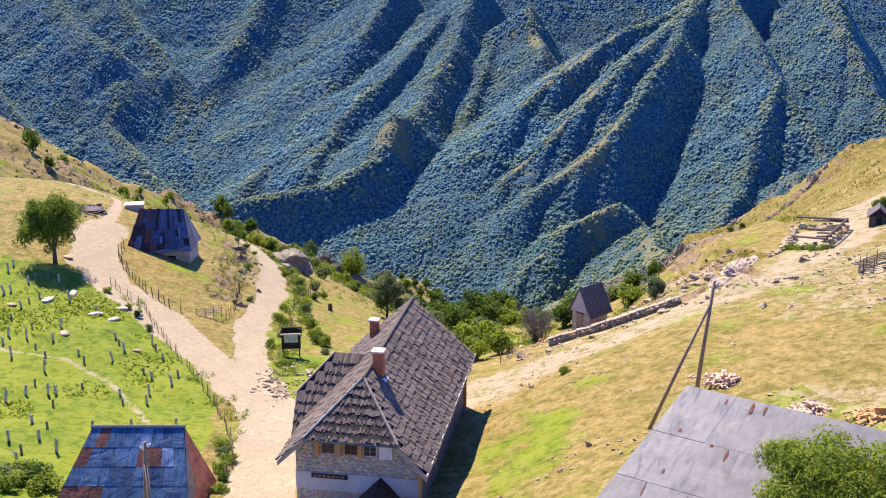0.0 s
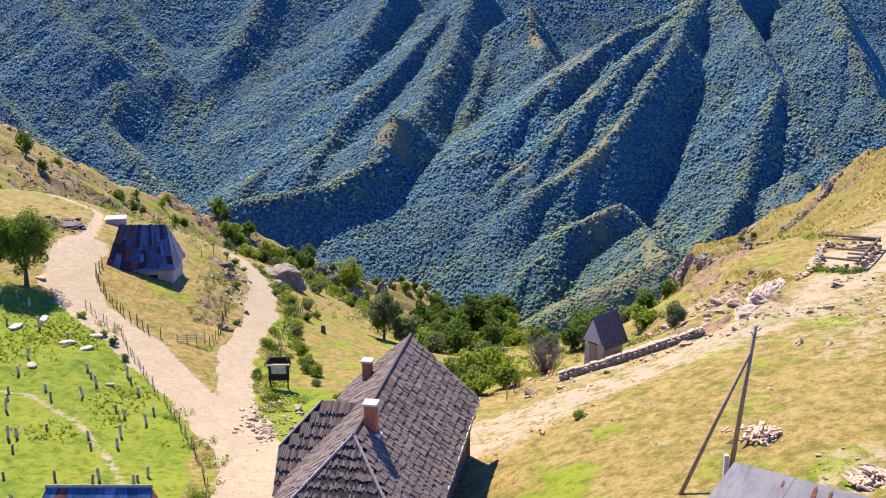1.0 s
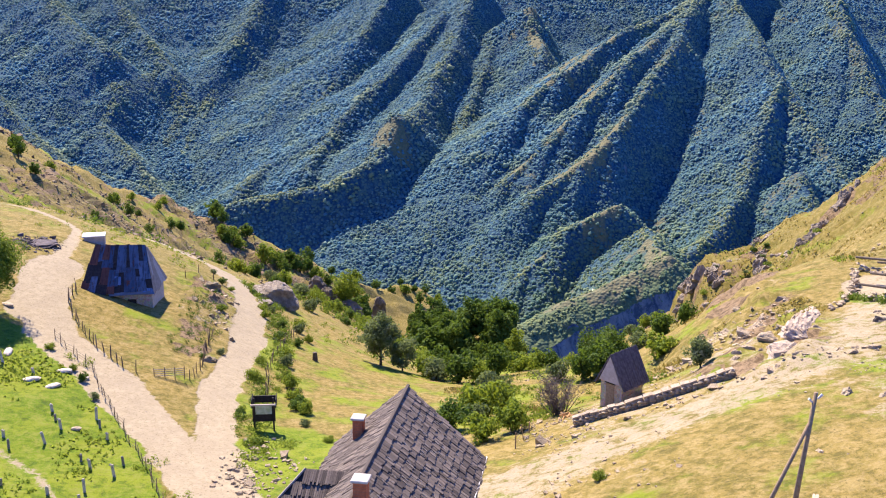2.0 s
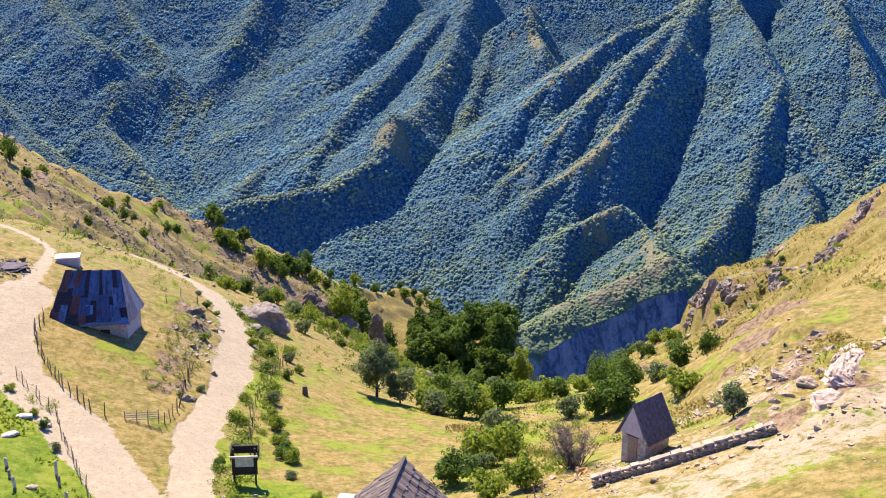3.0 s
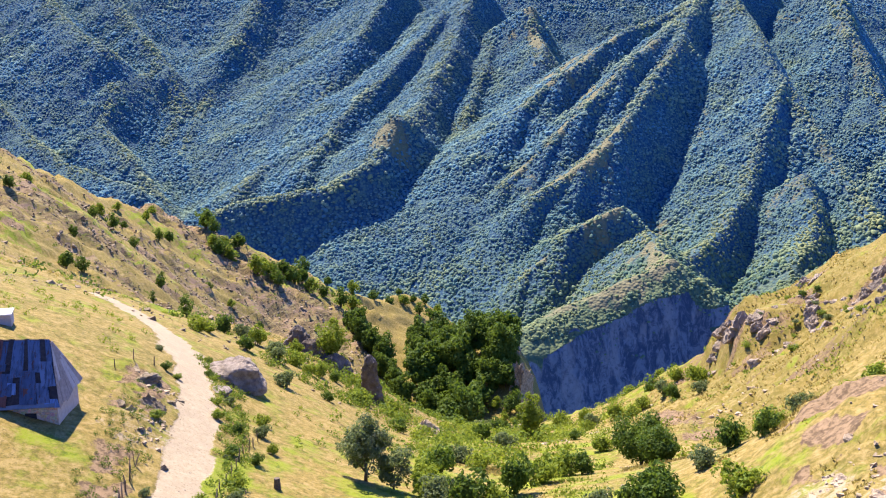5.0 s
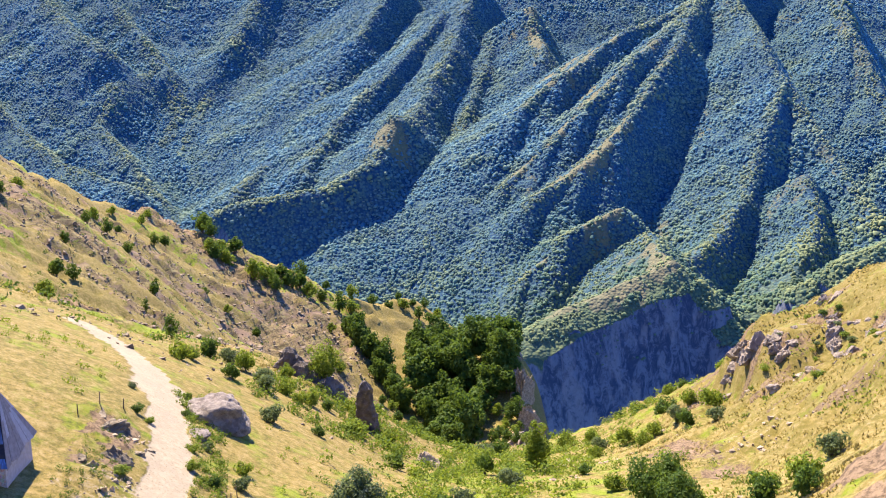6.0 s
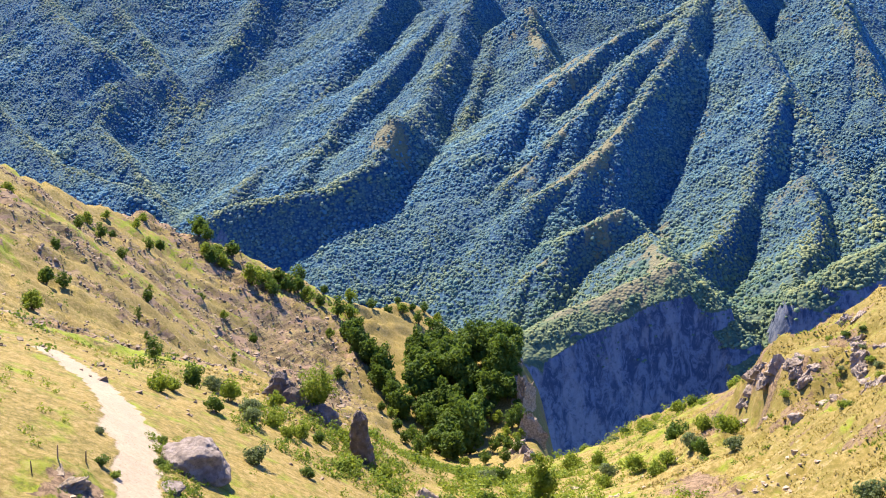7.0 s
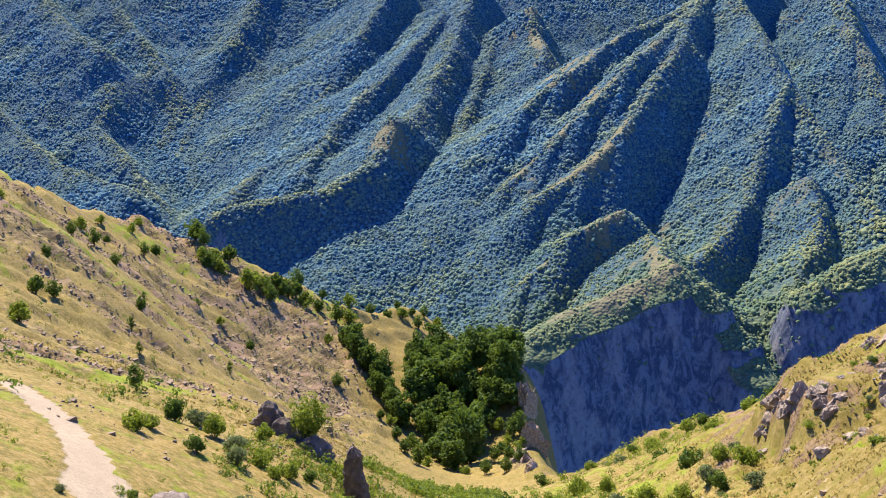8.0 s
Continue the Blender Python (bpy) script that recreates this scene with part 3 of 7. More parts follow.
def mountain(x, y):
    """Height and the distance to the nearest crest; runnels go straight down the flanks."""
    wx = x + 9 * fbm(x, y, 170, 3, 51)
    wy = y + 9 * fbm(x, y, 170, 3, 52)
    soft = 8.0
    ground_ = np.interp(y, [1400, 1950, 2300, 2700, 3300, 4000, 4700], [-1100, -1000, -920, -850, -650, -380, 60])
    top, total = ground_, np.ones(x.shape)
    near, best = np.full(x.shape, 1e9), ground_
    for number, (key, line) in enumerate(SPINES.items()):
        left, right = FLANKS.get(key, (0, 0))
        crest, gone = np.full(x.shape, -1e9), 0.0
        for (ax, ay, az), (bx, by, bz) in zip(line, line[1:]):
            dx, dy = bx - ax, by - ay
            f = np.clip(((wx - ax) * dx + (wy - ay) * dy) / (dx * dx + dy * dy), 0, 1)
            ox, oy = wx - ax - f * dx, wy - ay - f * dy
            d = np.hypot(ox, oy)
            span = math.hypot(dx, dy)
            if left:
                side = right + (left - right) * step(-0.45, 0.45, (dx * oy - dy * ox) / (span * d + 1e-6))
            else:
                west_, east_ = 0.66 - 0.11 * step(-60, -260, wx), 1.7 - 0.65 * step(-60, -260, wx)
                side = west_ + (east_ - west_) * step(-0.45, 0.45, ox / (d + 1e-6))
            past = np.abs(ox * dx + oy * dy) / (span * d + 1e-6)  # how far beyond an end
            free = past * ((f == 0) & (bool(left) or (ax, ay, az) == line[0]) | (f == 1) & (bool(left) or (bx, by, bz) == line[-1]))
            side = side + free * (max(left, right, 2.6 if key == "block" else 0.9) - side)
            r = np.sqrt(d * d + 100) - 10
            shelf = SHELF.get(key, 0) * step(1.2, 1.8, side)
            h = az + f * (bz - az) - np.where(r < shelf, 0.7 * r, 0.7 * shelf + side * (r - shelf))
            runnel = gone + f * span + 45 * ox / (d + 1e-6)
            h = h + np.clip(d / 110, 0, 1) * (5.5 * value_noise(runnel / 75, d / 900, 300 + number) + 2.5 * value_noise(runnel / 31, d / 420, 340 + number))
            gone += math.hypot(dx, dy)
            near = np.where(h > best, d, near)
            best = np.maximum(best, h)
            crest = np.maximum(crest, h)
        grown = np.maximum(top, crest)
        total = total * np.exp((top - grown) / soft) + np.exp((crest - grown) / soft)
        top = grown
    z = top + soft * np.log(total)
    return z + 6 * fbm(x, y, 150, 2, 53) + 2.5 * fbm(x, y, 42, 2, 54), near


mrows = np.concatenate([np.arange(1150, 1500, 35.0), np.arange(1500, 1960, 12.0), np.arange(1960, 2140, 2.0), np.arange(2140, 3300, 5.0), np.arange(3300, 4200, 6.0), np.arange(4200, 4800, 12.0)])
across = np.linspace(-0.45, 0.45, 480)
my = np.repeat(mrows[:, None], len(across), 1)
mx = across[None, :] * my
mz, crest_far = mountain(mx, my)
fall_y, fall_x = np.gradient(mz, mrows, axis=0), np.gradient(mz, axis=1) / np.gradient(mx, axis=1)
steep = np.hypot(fall_x, fall_y)
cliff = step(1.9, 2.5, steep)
west = step(0.15, 0.75, fall_x)
bare = step(60, 260, mx) * (0.5 * west + 0.62 * step(42, 8, crest_far) * step(-740, -480, mz) + 0.45 * fbm(mx, my, 110, 4, 61) + 0.35 * fbm(mx, my, 24, 3, 62) - 0.12)
bare = np.clip(bare + 0.75 * step(60, 10, np.hypot(mx + 130, my - 2880) * 0.6) + 0.5 * step(90, 30, np.abs(my - 2085)) * step(140, 220, mx) * step(480, 430, mx), 0, 1)
bare = bare * (1 - 0.5 * step(350, 620, mx))
mz = mz + 1.5 * fbm(mx, my, 12, 2, 72) + cliff * 5 * fbm(mx, my * 0.6 + mz * 0.7, 34, 5, 73)
mz = np.where(my < 1500, np.minimum(mz, -820), mz)
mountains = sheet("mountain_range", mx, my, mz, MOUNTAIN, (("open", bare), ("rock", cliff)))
tagged(mountains, "steep forested mountainside with grassy ridges and grey cliffs", "mountain", kind="structure")


def far_forest(count, seed):
    """Round tree crowns all over the far mountainsides, all in one mesh."""
    r = np.random.RandomState(seed)
    row = r.uniform(0, 1, count) ** 0.8
    y = 1880 + row * 2385
    x = r.uniform(-0.42, 0.42, count) * y
    seen = (x > -350) | (y > 2640)
    x, y = x[seen], y[seen]
    count = len(x)
    z, near = mountain(x, y)
    e = 6.0
    zx, zy = (mountain(x + e, y)[0] - z) / e, (mountain(x, y + e)[0] - z) / e
    i = np.clip(np.searchsorted(mrows, y) - 1, 0, len(mrows) - 2)
    j = np.clip(((x / y + 0.45) / 0.9 * 479).astype(int), 0, 478)
    open_ = bare[i, j]
    keep = (np.hypot(zx, zy) < 2.1 + r.uniform(-0.5, 1.3, count)) & (r.uniform(0, 1, count) > step(0.3, 0.6, open_) * 0.76) & (fbm(x, y, 40, 3, 77) > -0.9) & ((y > 1985) | (x < 120))
    x, y, z, near = x[keep], y[keep], z[keep], near[keep]
    n = len(x)
    ridge = step(46, 6, near + 22 * fbm(x, y, 60, 2, 79))
    w = 3.2 * np.exp(r.normal(0, 0.3, n)) * (1.0 + 0.3 * fbm(x, y, 120, 3, 78))
    h = w * r.uniform(0.6, 1.0, n)
    turn4 = np.arange(4) * 1.5708
    ring = lambda wide, tall, spin: np.stack([wide * np.cos(turn4 + spin), wide * np.sin(turn4 + spin), np.full(4, tall)], -1)
    base = np.concatenate([ring(0.95, -0.15, 0.0), ring(0.80, 0.62, 0.785), [(0, 0, 1.05)]])
    p = base[None] * r.uniform(0.82, 1.18, (n, 9, 1)) + r.normal(0, 0.13, (n, 9, 3))
    a = r.uniform(0, 6.283, n)
    c, s = np.cos(a)[:, None], np.sin(a)[:, None]
    v = np.stack([(p[..., 0] * c - p[..., 1] * s) * w[:, None] + x[:, None], (p[..., 0] * s + p[..., 1] * c) * w[:, None] + y[:, None], p[..., 2] * h[:, None] + z[:, None] + 0.6], -1)
    tri = np.array([q for k in range(4) for q in ((k, (k + 1) % 4, 4 + k), (4 + k, (k + 1) % 4, 4 + (k + 1) % 4), (4 + k, 4 + (k + 1) % 4, 8))])
    t = (np.arange(n)[:, None, None] * 9 + tri).reshape(-1, 3)
    me = bpy.data.meshes.new("far_forest")
    me.vertices.add(n * 9)
    me.vertices.foreach_set("co", v.astype(np.float32).ravel())
    me.loops.add(t.size)
    me.loops.foreach_set("vertex_index", t.astype(np.int32).ravel())
    me.polygons.add(len(t))
    me.polygons.foreach_set("loop_start", np.arange(0, t.size, 3, dtype=np.int32))
    me.polygons.foreach_set("use_smooth", np.ones(len(t), bool))
    me.attributes.new("ridge", "FLOAT", "POINT").data.foreach_set("value", np.repeat(ridge, 9).astype(np.float32))
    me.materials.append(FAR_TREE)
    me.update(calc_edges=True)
    return tagged(new("far_forest", me), "dense green forest on the far mountainsides, haze blue put into its colour", "forest", kind="stuff")


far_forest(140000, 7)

# ---- building blocks ----
def part(name, bm, material, parent, label="", smooth=False):
    """One mesh object under a thing or a part."""
    me = bpy.data.meshes.new(name)
    bm.normal_update()
    bm.to_mesh(me)
    bm.free()
    if smooth:
        me.polygons.foreach_set("use_smooth", np.ones(len(me.polygons), bool))
    me.materials.append(material)
    ob = new(name, me)
    ob.parent = parent
    return tagged(ob, label)


def thing(name, m, label, category, group="", kind=""):
    ob = new(name)
    ob.empty_display_size = 0.3
    ob.matrix_world = m
    return tagged(ob, label, category, group, kind)


def block(bm, x0, x1, y0, y1, z0, z1, m=None, bevel=0.0):
    v = [bm.verts.new((x, y, z)) for z in (z0, z1) for x, y in ((x0, y0), (x1, y0), (x1, y1), (x0, y1))]
    f = [bm.faces.new([v[i] for i in q]) for q in ((3, 2, 1, 0), (4, 5, 6, 7), (0, 1, 5, 4), (1, 2, 6, 5), (2, 3, 7, 6), (3, 0, 4, 7))]
    if bevel:
        bmesh.ops.bevel(bm, geom=list({e for q in f for e in q.edges}), offset=bevel, segments=1, affect="EDGES")
    elif m is not None:
        bmesh.ops.transform(bm, matrix=m, verts=v)
    return bm


def slab(bm, corners, thick):
    """A plate: the corners of its top face, and its thickness square to it."""
    c = [Vector(p) for p in corners]
    n = (c[1] - c[0]).cross(c[2] - c[0]).normalized() * thick
    top, low = [bm.verts.new(p) for p in c], [bm.verts.new(p - n) for p in c]
    bm.faces.new(top)
    bm.faces.new(low[::-1])
    for i in range(len(c)):
        j = (i + 1) % len(c)
        bm.faces.new((top[i], low[i], low[j], top[j]))
    return bm


def tube(bm, points, radii, sides=7):
    """A bent, tapered round bar through the points."""
    rings = []
    pts = [Vector(p) for p in points]
    for i, p in enumerate(pts):
        way = (pts[min(i + 1, len(pts) - 1)] - pts[max(i - 1, 0)]).normalized()
        u = way.orthogonal().normalized()
        w = way.cross(u)
        rings.append([bm.verts.new(p + radii[i] * (u * math.cos(6.2832 * k / sides) + w * math.sin(6.2832 * k / sides))) for k in range(sides)])
    for a, b in zip(rings, rings[1:]):
        for k in range(sides):
            bm.faces.new((a[k], a[(k + 1) % sides], b[(k + 1) % sides], b[k]))
    bm.faces.new(rings[0][::-1])
    bm.faces.new(rings[-1])
    return bm


def lump(bm, centre, size, seed, detail=2, rough=0.28, flat=0.0):
    """A broken stone."""
    made = bmesh.ops.create_icosphere(bm, subdivisions=detail, radius=1.0)["verts"]
    s = Vector((seed * 3.7, seed * 1.9, seed * 5.3))
    for v in made:
        d = v.co.copy()
        cut = max(abs(d.x), abs(d.y), abs(d.z))
        r = (0.55 + 0.45 / cut * 0.75) + rough * noise.noise(d * 1.1 + s) + rough * 0.55 * noise.noise(d * 2.7 + s) + rough * 0.3 * noise.noise(d * 6 + s)
        p = d * r
        if p.z < -0.3 + flat:
            p.z = -0.3 + flat + (p.z + 0.3 - flat) * 0.3
        v.co = Vector((p.x * size[0], p.y * size[1], p.z * size[2])) + Vector(centre)
    return bm


def shard(bm, centre, size, seed, cuts=2, rough=0.12):
    """An angular broken rock: a hull of a few corners, its faces chipped."""
    r = random.Random(seed)
    v = []
    for _ in range(15):
        d = Vector((r.gauss(0, 1), r.gauss(0, 1), r.gauss(0, 1))).normalized() * r.uniform(0.75, 1.1)
        d.z = max(d.z, -0.35)
        v.append(bm.verts.new(d))
    hull = bmesh.ops.convex_hull(bm, input=v)
    bmesh.ops.delete(bm, geom=list({g for g in hull["geom_interior"] + hull["geom_unused"] if isinstance(g, bmesh.types.BMVert)}), context="VERTS")
    bmesh.ops.subdivide_edges(bm, edges=bm.edges[:], cuts=cuts, use_grid_fill=True)
    o = Vector((seed * 2.1, seed * 0.7, seed * 1.3))
    for w in bm.verts:
        n = noise.noise(w.co * 1.6 + o) + 0.6 * noise.noise(w.co * 4.1 + o)
        w.co = w.co * (1 + rough * n)
        w.co = Vector((w.co.x * size[0], w.co.y * size[1], w.co.z * size[2])) + Vector(centre)
    return bm


def leaves(bm, centres, per, spread, size, rng):
    """Small folded leaves crowding round the centres."""
    for c, r in centres:
        for _ in range(per):
            d = Vector((rng.gauss(0, 1), rng.gauss(0, 1), rng.gauss(0, 0.9))).normalized()
            p = c + d * r * spread * (0.72 + 0.34 * rng.random())
            n = (d + 0.36 * Vector((rng.gauss(0, 1), rng.gauss(0, 1), rng.gauss(0, 1) + 0.6))).normalized()
            u = n.orthogonal().normalized()
            u = Matrix.Rotation(rng.random() * 6.28, 3, n) @ u
            w = n.cross(u)
            s = size * (0.6 + 0.8 * rng.random())
            q = [bm.verts.new(p + u * s), bm.verts.new(p + w * s * 0.6 + n * s * 0.25), bm.verts.new(p - u * s), bm.verts.new(p - w * s * 0.6 + n * s * 0.25)]
            bm.faces.new(q)
    return bm


def crown_centres(rng, count, rx, ry, rz, base, clump):
    """Clump centres inside an uneven egg."""
    out = []
    while len(out) < count:
        p = Vector((rng.uniform(-1, 1), rng.uniform(-1, 1), rng.uniform(-1, 1)))
        l = p.length
        if l < 1 and l > 0.42 and rng.random() < 0.35 + 0.65 * l:
            wob = 0.78 + 0.6 * noise.noise(p.normalized() * 1.7 + Vector((count, rx * 3, rz)))
            out.append((Vector((p.x * rx * wob, p.y * ry * wob, base + rz + p.z * rz * wob)), clump * rng.uniform(0.7, 1.3)))
    return out


def tree(name, m, height, width, trunk, seed, leaf, label, category="tree", count=60, per=55, size=0.16, group="", low=0.3, clump=0.13):
    """A trunk that divides into limbs, and a crown of leaves in clumps."""
    rng = random.Random(seed)
    ob = thing(name, m, label, category, group)
    base = height * low
    rz = (height - base) / 2
    centres = crown_centres(rng, count, width / 2, width / 2, rz, base, width * clump)
    bm = bmesh.new()
    top = Vector((rng.uniform(-0.3, 0.3), rng.uniform(-0.3, 0.3), base + rz))
    tube(bm, [(0, 0, -0.4), (0.03, 0.02, base * 0.5), (0.08, -0.05, base), top], [trunk * 1.3, trunk, trunk * 0.8, trunk * 0.3])
    part("trunk", bm, BARK, ob, smooth=True)
    for k in range(6):
        bm = bmesh.new()
        c = centres[k * 3][0]
        s = Vector((0.04, -0.02, base * (0.75 + 0.1 * k / 6)))
        tube(bm, [s, s.lerp(c, 0.5) + Vector((0, 0, -0.05 * height)), c], [trunk * 0.5, trunk * 0.32, trunk * 0.08], 5)
        part("limb", bm, BARK, ob, smooth=True)
    part("crown", leaves(bmesh.new(), centres, per, 1.25, size, rng), leaf, ob)
    return ob


def bush(name, seed, leaf, tall, count, per, size, label, category="bush", group=""):
    """A shrub about two metres wide: stems and a leafy crown down to the ground."""
    rng = random.Random(seed)
    ob = thing(name, Matrix(), label, category, group)
    centres = crown_centres(rng, count, 0.85, 0.85, tall * 0.5, 0.05, 0.26)
    bm = bmesh.new()
    for k in range(5):
        c = centres[k * 2][0]
        tube(bm, [(0, 0, -0.5), (c.x * 0.4, c.y * 0.4, c.z * 0.5), c], [0.05, 0.035, 0.012], 4)
    part("stems", bm, BARK, ob)
    part("crown", leaves(bmesh.new(), centres, per, 1.2, size, rng), leaf, ob)
    return ob


def placed(x, y, size=1.0, turn=0.0, sink=0.0, tall=1.0):
    return Matrix.Translation(foot(x, y, sink)) @ pose(0, 0, 0, 0, 0, turn) @ Matrix.Diagonal((size, size, size * tall, 1))


def spread(first, spots, sizes, rng, sink=0.1, tall=(0.85, 1.2)):
    """Puts the first one at the first spot and copies of it, or of its like, at the others."""
    for k, (x, y) in enumerate(spots):
        ob = first[k % len(first)] if isinstance(first, list) else first
        m = placed(x, y, rng.uniform(*sizes), rng.uniform(0, 360), sink, rng.uniform(*tall))
        if ob.get("set_out"):
            twin = copy_thing(ob, Matrix())
            twin.matrix_basis = m
        else:
            ob.matrix_basis = m
            ob["set_out"] = 1
    return first


# ---- the stone house with the shake roof ----
def shake_material():
    k = Nodes("weathered_shakes", 0.9, spec=0.2)
    c = k.mix(k.chance(), (0.060, 0.047, 0.038), (0.185, 0.146, 0.112))
    grain = k.noise(5, 5, 0.7, k.stretched(8, 1, 1))
    c = k.mix(k.ramp(grain, 0.4, 0.7), c, (0.195, 0.158, 0.125))
    c = k.mix(k.ramp(k.noise(0.8, 4), 0.55, 0.7, 0, 0.6), c, (0.070, 0.056, 0.048))
    return k.bump(grain, 0.7, 0.03).done(c)


def shake_rows_material():
    k = Nodes("shake_rows", 0.9, spec=0.2)
    c = k.mix(k.island(), (0.062, 0.049, 0.040), (0.215, 0.170, 0.130))
    grain = k.noise(6, 5, 0.7)
    c = k.mix(k.ramp(grain, 0.5, 0.7, 0, 0.6), c, (0.070, 0.056, 0.048))
    return k.bump(grain, 0.6, 0.03).done(c)


def rubble_material():
    k = Nodes("rubble_stone_wall", 0.95, spec=0.15)
    edge = k.cells(3.4, None, "DISTANCE_TO_EDGE")
    tint = k.cells(3.4, None, "F1", "Color")
    c = k.mix(k.ramp(k.noise(5, 4), 0.35, 0.65), (0.60, 0.475, 0.320), (0.42, 0.325, 0.210))
    c = k.mix(0.35, c, tint, "SOFT_LIGHT")
    c = k.mix(k.ramp(edge, 0.02, 0.09), (0.50, 0.44, 0.35), c)
    return k.bump(k.ramp(edge, 0.0, 0.14), 1.0, 0.06).done(c)


SHAKE, SHAKE_ROWS, RUBBLE = shake_material(), shake_rows_material(), rubble_material()
PLASTER = simple("grey_plaster", (0.60, 0.55, 0.48), (0.50, 0.455, 0.39), 1.5)
# plaster of the side away from the sun, shade put into its colour
SHADED_WALL = simple("shaded_side_plaster", (0.10, 0.088, 0.078), (0.15, 0.132, 0.115), 1.2)
WHITE_PAINT = simple("white_painted_board", (0.72, 0.69, 0.63), (0.62, 0.59, 0.54), 4, 0.6)
BRICK = simple("red_brick", (0.62, 0.185, 0.070), (0.50, 0.135, 0.050), 6, bump=0.7)
JOINT = simple("sooty_joint", (0.30, 0.17, 0.11), (0.24, 0.13, 0.085), 6)
MORTAR = simple("pale_mortar_cap", (0.62, 0.56, 0.46), (0.50, 0.45, 0.37), 4)
WARM_TIMBER = simple("varnished_timber", (0.56, 0.265, 0.080), (0.44, 0.195, 0.058), 7, 0.55)
ZINC = simple("bluish_zinc_gutter", (0.096, 0.162, 0.192), (0.132, 0.198, 0.228), 5, 0.45, 0.7)
FADED = simple("faded_barge_board", (0.40, 0.335, 0.260), (0.31, 0.255, 0.195), 5)
GLASS = Nodes("window_glass", 0.12, spec=0.25)
GLASS = GLASS.done(GLASS.mix(GLASS.noise(2), (0.012, 0.014, 0.018), (0.03, 0.035, 0.04)))
def fieldstone():
    k = Nodes("fieldstone", 0.95, spec=0.15)
    c = k.mix(k.chance(), (0.64, 0.520, 0.360), (0.36, 0.280, 0.195))
    c = k.mix(k.ramp(k.noise(6, 5, 0.7), 0.45, 0.7, 0, 0.6), c, (0.42, 0.34, 0.25))
    return k.bump(k.noise(14, 4), 0.5, 0.02).done(c)


FIELDSTONE = fieldstone()
SIGN_DARK = simple("dark_sign", (0.030, 0.021, 0.024), (0.042, 0.030, 0.030), 4)

house = thing("stone_house", pose(-5.66, 62.9, 0, 0, 0, -9.73), "long stone house with steep dark shake roof and brick chimneys", "house")
RIDGE, EAVE = 17.3, 13.0


def roof_point(x, y, lift=0.0):
    """A point of the main roof, x from the ridge."""
    f = (RIDGE - EAVE) / 4.77
    return Vector((x, y, RIDGE - abs(x) * f + lift))


bm = bmesh.new()  # the front: stone up to the half hip
front = [(-3.7, 4.0), (4.1, 4.0), (4.1, 13.2), (2.75, 14.5), (-2.75, 14.5), (-3.7, 13.6)]
low, back = [bm.verts.new((x, 1.1, z)) for x, z in front], [bm.verts.new((x, 1.6, z)) for x, z in front]
bm.faces.new(low)
bm.faces.new(back[::-1])
for i in range(6):
    bm.faces.new((low[i], back[i], back[(i + 1) % 6], low[(i + 1) % 6]))
part("wall", bm, RUBBLE, house, "pale rubble stone front wall")
part("wall", block(bmesh.new(), 3.6, 4.1, 1.6, 19.2, 2.0, 13.4), SHADED_WALL, house, "side wall in plaster darkened for its shade")
part("wall", block(bmesh.new(), -3.7, -3.2, 1.6, 19.2, 0.0, 13.7), PLASTER, house)
bm = bmesh.new()
slab(bm, [(-3.7, 19.7, 0), (4.1, 19.7, 0), (4.1, 19.7, 13.4), (0, 19.7, 17.0), (-3.7, 19.7, 13.6)], -0.5)
part("wall", bm, PLASTER, house)
wall_stones = []
for k in range(6):
    bm = bmesh.new()
    shard(bm, (0, 0, 0), (0.24, 0.09, 0.15), 700 + k, 0, 0.1)
    me = bpy.data.meshes.new("stone")
    bm.to_mesh(me)
    bm.free()
    me.materials.append(FIELDSTONE)
    wall_stones.append(me)
rng = random.Random(3)
front_wall = house.children[0]
for j in range(9):
    for i in range(19):
        x, z = -3.5 + 0.405 * i + (0.2 if j % 2 else 0) + rng.uniform(-0.05, 0.05), 12.2 + 0.25 * j + rng.uniform(-0.04, 0.04)
        if x < 4.0 and (j < 5 or -3.6 < x < -2.5 or x > 2.6 and x < 4.9 - 0.25 * (j - 3)) and not (j > 4 and abs(x) > 3.5):
            ob = new("stone", rng.choice(wall_stones))
            ob.parent = front_wall
            ob.matrix_basis = pose(x, 1.08, z, rng.uniform(-6, 6), rng.uniform(-25, 25), rng.choice((0, 180)))
part("plaster_band", block(bmesh.new(), -3.72, 4.12, 1.02, 1.09, 10.9, 12.1), PLASTER, house, "grey plaster band under the stonework")
board_sign = part("sign", block(bmesh.new(), -2.7, -0.4, 0.95, 1.0, 11.75, 12.05), SIGN_DARK, house, "dark narrow sign")
for k in range(7):
    part("lettering", block(bmesh.new(), -2.55 + 0.29 * k, -2.36 + 0.29 * k, 0.935, 0.948, 11.83, 11.97), JOINT, board_sign)

deck = bmesh.new()  # under-roof
slab(deck, [roof_point(0, 4.0, -0.05), roof_point(0, 20, -0.05), roof_point(4.77, 20, -0.05), roof_point(4.77, -0.1, -0.05), roof_point(2.9, 0.4, -0.05)][::-1], 0.14)
slab(deck, [roof_point(0, 4.0, -0.05), roof_point(-2.9, 0.4, -0.05), roof_point(-4.4, -0.1, -0.05), roof_point(-4.4, 20, -0.05), roof_point(0, 20, -0.05)][::-1], 0.14)
slab(deck, [(0, 4.0, RIDGE - 0.05), (2.9, 0.4, 14.6), (-2.9, 0.4, 14.6)], 0.12)
main_roof = part("roof", deck, DARK_TIMBER, house, "steep dark wooden roof")


